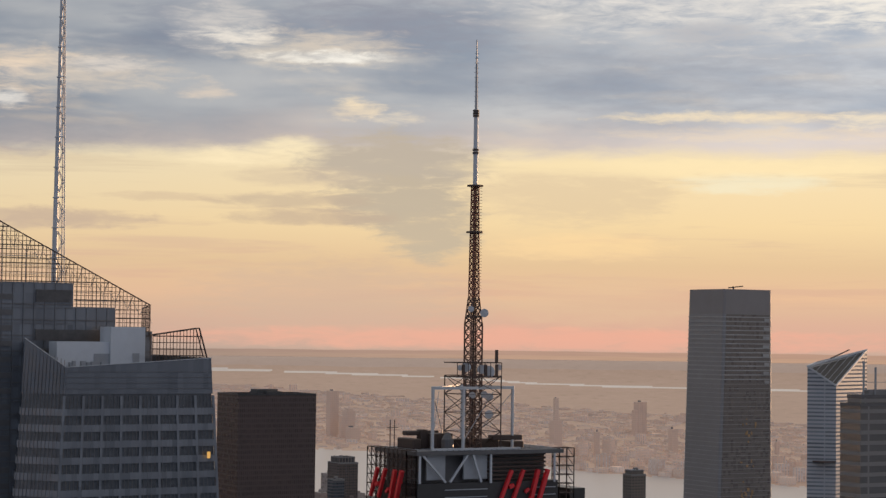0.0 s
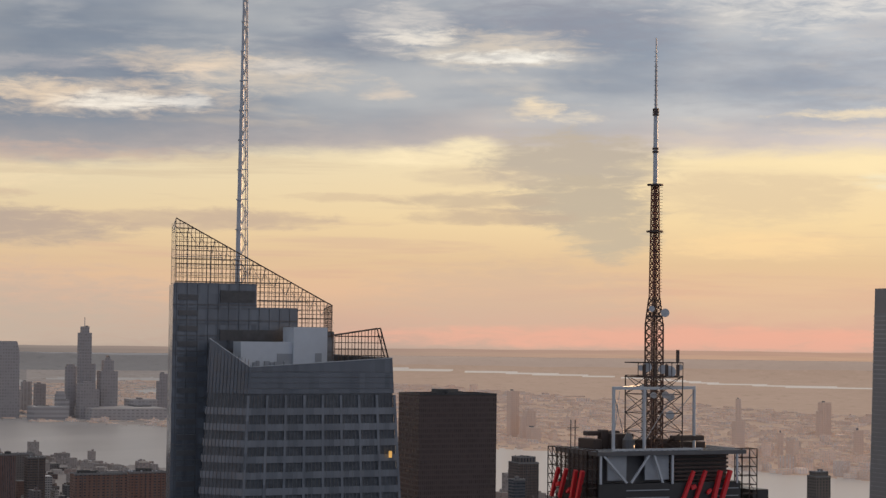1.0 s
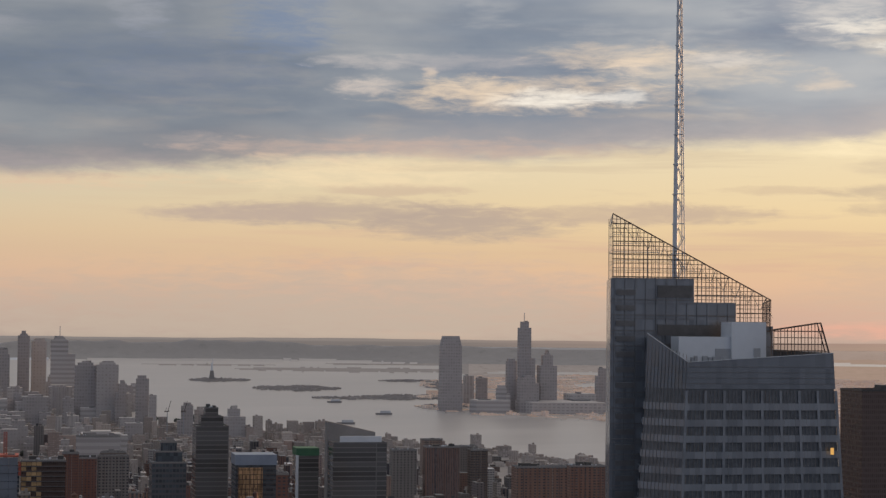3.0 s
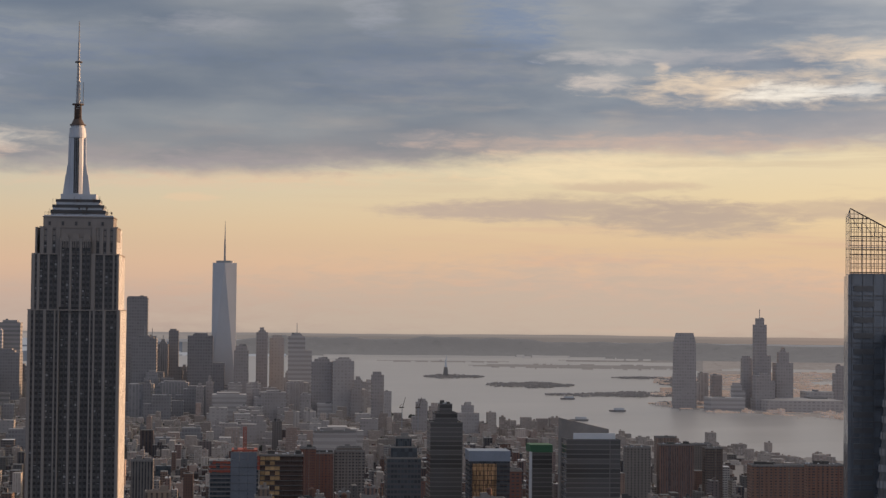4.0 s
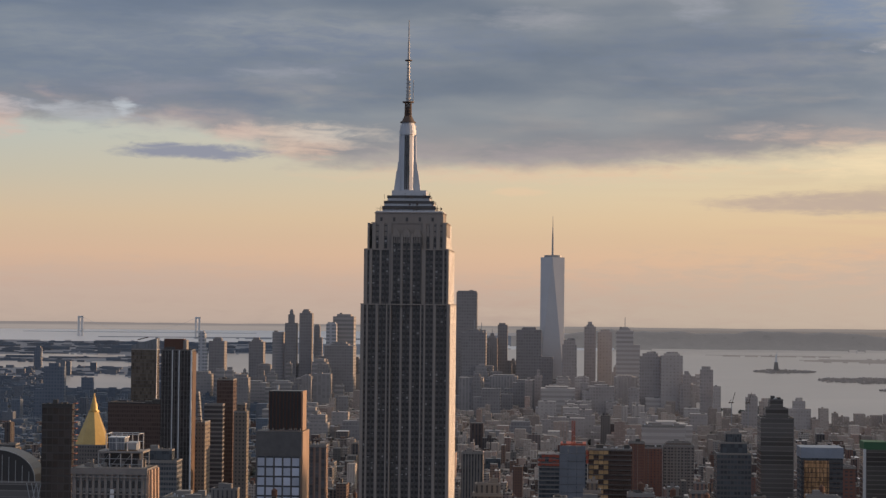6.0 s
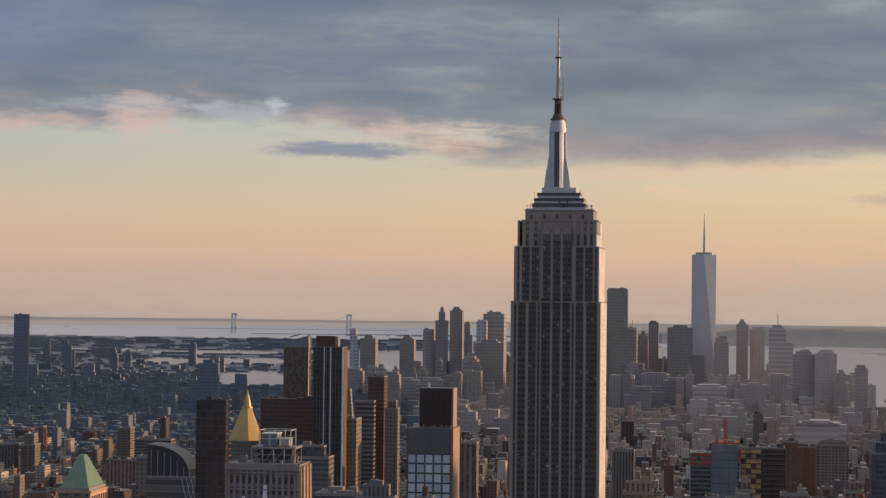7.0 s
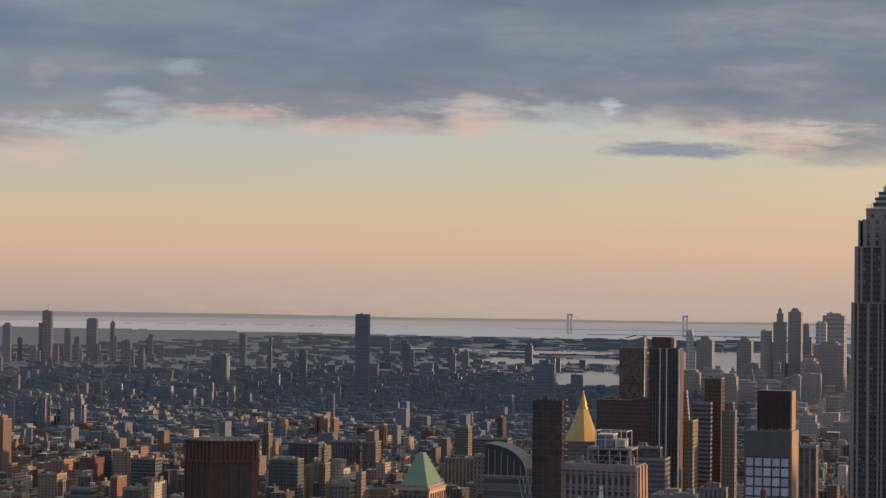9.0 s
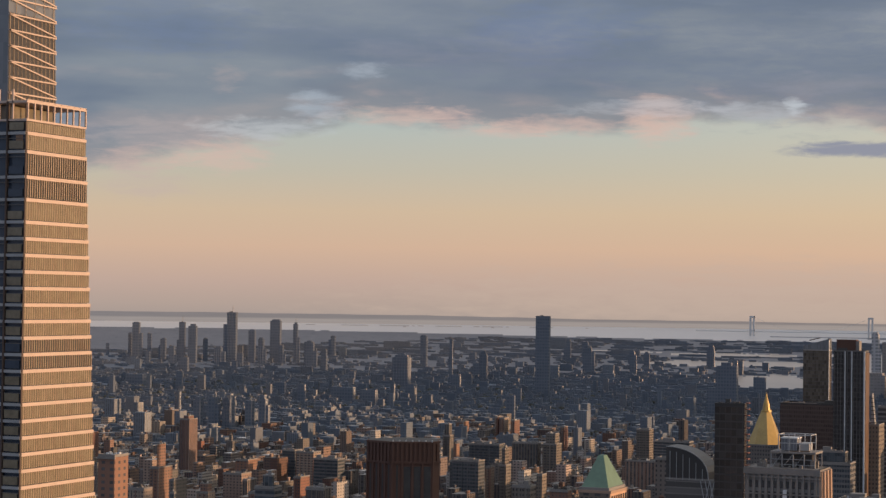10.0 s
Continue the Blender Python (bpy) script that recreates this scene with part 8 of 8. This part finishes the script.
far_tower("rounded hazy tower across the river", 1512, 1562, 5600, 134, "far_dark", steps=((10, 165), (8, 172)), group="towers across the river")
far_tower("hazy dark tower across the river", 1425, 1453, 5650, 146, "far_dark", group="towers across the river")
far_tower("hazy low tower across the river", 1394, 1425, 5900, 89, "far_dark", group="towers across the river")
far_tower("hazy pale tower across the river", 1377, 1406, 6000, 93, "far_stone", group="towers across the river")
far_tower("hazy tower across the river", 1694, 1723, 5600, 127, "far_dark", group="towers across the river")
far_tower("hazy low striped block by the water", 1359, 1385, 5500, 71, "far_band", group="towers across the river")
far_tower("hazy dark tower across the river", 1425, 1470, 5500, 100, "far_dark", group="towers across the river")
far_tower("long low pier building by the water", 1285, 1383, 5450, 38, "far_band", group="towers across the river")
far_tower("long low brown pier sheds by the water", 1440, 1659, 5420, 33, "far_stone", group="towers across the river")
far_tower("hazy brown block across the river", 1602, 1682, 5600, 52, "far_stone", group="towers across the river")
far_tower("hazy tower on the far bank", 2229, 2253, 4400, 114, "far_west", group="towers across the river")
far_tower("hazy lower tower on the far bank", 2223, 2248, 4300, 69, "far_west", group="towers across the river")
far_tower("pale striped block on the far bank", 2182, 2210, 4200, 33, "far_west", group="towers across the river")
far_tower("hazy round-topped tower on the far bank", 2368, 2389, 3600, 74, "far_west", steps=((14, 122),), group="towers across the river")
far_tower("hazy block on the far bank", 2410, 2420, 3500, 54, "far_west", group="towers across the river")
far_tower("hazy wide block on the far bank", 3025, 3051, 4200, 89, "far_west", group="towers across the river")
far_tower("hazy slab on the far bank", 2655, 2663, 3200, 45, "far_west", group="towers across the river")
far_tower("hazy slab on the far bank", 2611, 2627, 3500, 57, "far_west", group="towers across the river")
far_tower("lone tall blue-grey glass tower by the river", -1870, -1832, 5000, 219, "east_dark", group="towers across the east river", plain=True)
far_tower("blue-grey tower across the river", -4392, -4360, 7000, 150, "east_dark", group="towers across the east river")
far_tower("blue-grey tower across the river", -4051, -4025, 6800, 159, "east_dark", group="towers across the east river")
far_tower("blue-grey tower across the river", -3949, -3915, 6700, 146, "east_dark", group="towers across the east river")
far_tower("blue-grey tower across the river", -3947, -3906, 7000, 199, "east_dark", group="towers across the east river")
far_tower("blue-grey tower across the river", -3793, -3765, 6900, 129, "east_dark", group="towers across the east river")
far_tower("blue-grey tower across the river", -3750, -3706, 7000, 168, "east_dark", group="towers across the east river")
far_tower("blue-grey tower across the river", -3646, -3627, 7000, 156, "east_dark", group="towers across the east river")
far_tower("blue-grey tower across the river", -4319, -4302, 7000, 107, "east_dark", group="towers across the east river")
far_tower("blue-grey tower across the river", -4136, -4112, 6800, 90, "east_dark", group="towers across the east river")
far_tower("blue-grey tower across the river", -4474, -4458, 7100, 104, "east_dark", group="towers across the east river")
far_tower("blue-grey tower across the river", -3999, -3980, 6900, 92, "east_dark", group="towers across the east river")
far_tower("blue-grey tower across the river", -3695, -3671, 6800, 99, "east_dark", group="towers across the east river")
far_tower("blue-grey tower across the river", -3442, -3408, 6700, 94, "east_dark", group="towers across the east river")
far_tower("blue-grey tower across the river", -3976, -3953, 6600, 70, "east_dark", group="towers across the east river")
far_tower("blue-grey tower across the river", -3777, -3745, 6600, 67, "east_dark", group="towers across the east river")
far_tower("blue-grey tower across the river", -3622, -3597, 6500, 51, "east_dark", group="towers across the east river")
far_tower("blue-grey tower across the river", -3093, -3066, 7000, 119, "east_dark", group="towers across the east river")
far_tower("blue-grey tower across the river", -2376, -2366, 5600, 140, "east_dark", group="towers across the east river")
far_tower("blue-grey tower across the river", -2358, -2332, 5800, 93, "east_dark", group="towers across the east river")
far_tower("pale striped apartment slab by the river", -2072, -2044, 4600, 43, "east_dark", group="towers across the east river")
far_tower("blue-grey tower across the river", -2386, -2334, 5200, 92, "east_dark", group="towers across the east river")
far_tower("blue-grey tower across the river", -2185, -2126, 4400, 40, "east_dark", group="towers across the east river")
far_tower("blue-grey tower across the river", -2057, -2016, 4300, 40, "east_dark", group="towers across the east river")
far_tower("dark tower block beside the bridge foot", -1150, -1105, 4200, 123, "east_dark", group="towers across the east river")
far_tower("pale stepped tower with a pointed top", -1407, -1389, 3600, 74, "east_dark", steps=((5, 66), (4, 74)), group="towers across the east river")
far_tower("long pale hospital block", -3032, -2975, 4800, 38, "east_dark", group="towers across the east river")
far_tower("sunlit housing slab in a row of towers", -1932, -1917, 3300, 61, "east_dark", group="housing slabs")
far_tower("sunlit housing slab in a row of towers", -1900, -1885, 3300, 67, "east_dark", group="housing slabs")
far_tower("sunlit housing slab in a row of towers", -1868, -1849, 3300, 68, "east_dark", group="housing slabs")
far_tower("sunlit housing slab in a row of towers", -1819, -1805, 3300, 63, "east_dark", group="housing slabs")
far_tower("sunlit housing slab in a row of towers", -1790, -1776, 3300, 67, "east_dark", group="housing slabs")
far_tower("stepped tower by the housing slabs", -2003, -1991, 3350, 74, "east_dark", steps=((4, 74),), group="towers across the east river")
# two-legged suspension bridge at the harbour mouth
bridge = thing("suspension_bridge", -3700, 16500, 0, "pale grey suspension bridge with two tall towers", "bridge", folded=True)
for x in (-4208, -3205):
    part("bridge_tower", boxes((x - 22, x - 8, 16490, 16510, -5, 170), (x + 8, x + 22, 16490, 16510, -5, 170), (x - 22, x + 22, 16490, 16510, 154, 170), (x - 22, x + 22, 16490, 16510, 38, 50)), M["pale_metal"], bridge, folded=True)
bm = bmesh.new()
for i in range(40):
    a, b = -4700 + i * 50, -4700 + (i + 1) * 50
    box(bm, a, b, 16495, 16505, 34, 40)
part("bridge_deck", bm, M["pale_metal"], bridge, folded=True)
bm = bmesh.new()
for i in range(24):
    u, v = i / 24, (i + 1) / 24
    f = lambda s: 168 - 122 * (1 - (2 * s - 1) ** 2)
    bar(bm, (-4208 + 1003 * u, 16500, f(u)), (-4208 + 1003 * v, 16500, f(v)), 1.2)
part("main_cable", bm, M["pale_metal"], bridge, folded=True)

# statue on its island, a plain shape
statue = thing("statue", 846, 8580, 0, "distant statue on a tall stone pedestal", "statue", folded=True)
part("pedestal", prism(bmesh.new(), rect(835, 857, 8569, 8591), 0, rect(839, 853, 8572, 8588), 40), M["concrete"], statue, folded=True)
part("figure", cyl(cyl(bmesh.new(), 846, 8580, 40, 72, 5.0, 3.2, 8), 849, 8580, 70, 92, 1.6, 1.0, 6), M["pale_metal"], statue, folded=True)

# tapering tower across the river
gs = thing("distant_tower", 1247, 5630, 0, "tall tapered hazy tower standing by the water", "tower", "towers across the river", folded=True)
part("wall", prism(bmesh.new(), rect(1216, 1278, 5600, 5650), -2, rect(1219, 1275, 5602, 5648), 190), F["far_dark"], gs, folded=True)
part("crown", prism(bmesh.new(), rect(1219, 1275, 5602, 5648), 190, rect(1225, 1269, 5606, 5644), 218), F["far_dark"], gs, folded=True)

# ships and cranes on the water
for x, y in ((1010, 5400), (1480, 4700), (1000, 6200), (820, 4900)):
    f = thing("ferry", x, y, 0, "small ferry on the harbour water", "boat", "ferries", folded=True)
    part("hull", prism(bmesh.new(), [(x - 22, y), (x, y - 6), (x + 22, y - 4), (x + 22, y + 6), (x, y + 6)], 0, [(x - 25, y), (x, y - 7), (x + 23, y - 5), (x + 23, y + 7), (x, y + 7)], 5), M["concrete"], f, folded=True)
    part("cabin", boxes((x - 10, x + 18, y - 4, y + 4, 5, 11)), M["white_steel"], f, folded=True)
for x in (318, 352):
    c = thing("tower_crane", x, 4150, 0, "dark tower crane by the river", "crane", "tower cranes", folded=True)
    part("crane_mast", boxes((x - 0.8, x + 0.8, 4149, 4151, 0, 66)), M["steel"], c, folded=True)
    bm = bmesh.new()
    bar(bm, (x - 6, 4150, 66), (x + 4, 4150, 67), 1.4)
    bar(bm, (x + 1, 4150, 66), (x + 7, 4150, 88), 0.7)
    bar(bm, (x - 5, 4150, 67), (x - 1, 4150, 74), 0.5)
    part("jib", bm, M["dark_steel"], c, folded=True)

# ---- winter trees of parks and yards, in clumps ----
def tree_clumps(rows, material, label):
    """Ragged small crowns, each a squashed and jittered ball of twenty faces on a stub of trunk."""
    phi = (1 + 5 ** 0.5) / 2
    base = [Vector(v).normalized() for v in ((-1, phi, 0), (1, phi, 0), (-1, -phi, 0), (1, -phi, 0), (0, -1, phi), (0, 1, phi), (0, -1, -phi), (0, 1, -phi), (phi, 0, -1), (phi, 0, 1), (-phi, 0, -1), (-phi, 0, 1))]
    tri = ((0, 11, 5), (0, 5, 1), (0, 1, 7), (0, 7, 10), (0, 10, 11), (1, 5, 9), (5, 11, 4), (11, 10, 2), (10, 7, 6), (7, 1, 8), (3, 9, 4), (3, 4, 2), (3, 2, 6), (3, 6, 8), (3, 8, 9), (4, 9, 5), (2, 4, 11), (6, 2, 10), (8, 6, 7), (9, 8, 1))
    verts, faces = [], []
    for x, y, r in rows:
        k = len(verts)
        for b in base:
            s = rng.uniform(0.65, 1.25)
            verts.append(fold(x + b.x * r * s, y + b.y * r * s, r * 1.1 + b.z * r * 0.8 * s))
        faces += [(k + a, k + b, k + c) for a, b, c in tri]
    me = bpy.data.meshes.new("trees")
    me.from_pydata(verts, [], faces)
    me.materials.append(material)
    return tagged(new("trees", me), label, "trees", kind="stuff")


grove = []
for i in range(5200):
    pick_band = rng.random()
    y = rng.uniform(2500, 2720) if pick_band < 0.22 else rng.uniform(2100, 5200)
    az = rng.uniform(-31, -22) if pick_band < 0.22 else rng.uniform(-36, 6)
    grove.append((y * math.tan(radians(az)), y, rng.uniform(3.5, 8.5)))
tree_clumps(grove, surface("bare_dark_foliage", (0.072, 0.077, 0.066), 0.95, vary=0.5, scale=0.1), "dark clumps of street and park trees")
isle_grove = []
while len(isle_grove) < 5200:
    az, d = rng.uniform(5.0, 13.0), rng.uniform(6000, 9000)
    if bool(on_land(np.array(az), np.array(d))):
        isle_grove.append((d * math.sin(radians(az)), d * math.cos(radians(az)), rng.uniform(1.8, 3.6)))
# harbour haze is put into the crowns as a paler colour
tree_clumps(isle_grove, surface("hazed_island_trees", (0.29, 0.265, 0.245), 0.95, vary=0.3, scale=0.05), "trees on the harbour islands in a haze-paled colour")
near_rows, far_rows, west_rows, mid_rows = lots()
carpet("brown_buildings", mid_city, mid_rows, "brown-grey low buildings in hazy dense rows")
carpet("low_buildings", near_city, near_rows, "low brick and stone city buildings with flat roofs")
carpet("distant_buildings", far_city, far_rows, "dark distant low city buildings in dense rows")
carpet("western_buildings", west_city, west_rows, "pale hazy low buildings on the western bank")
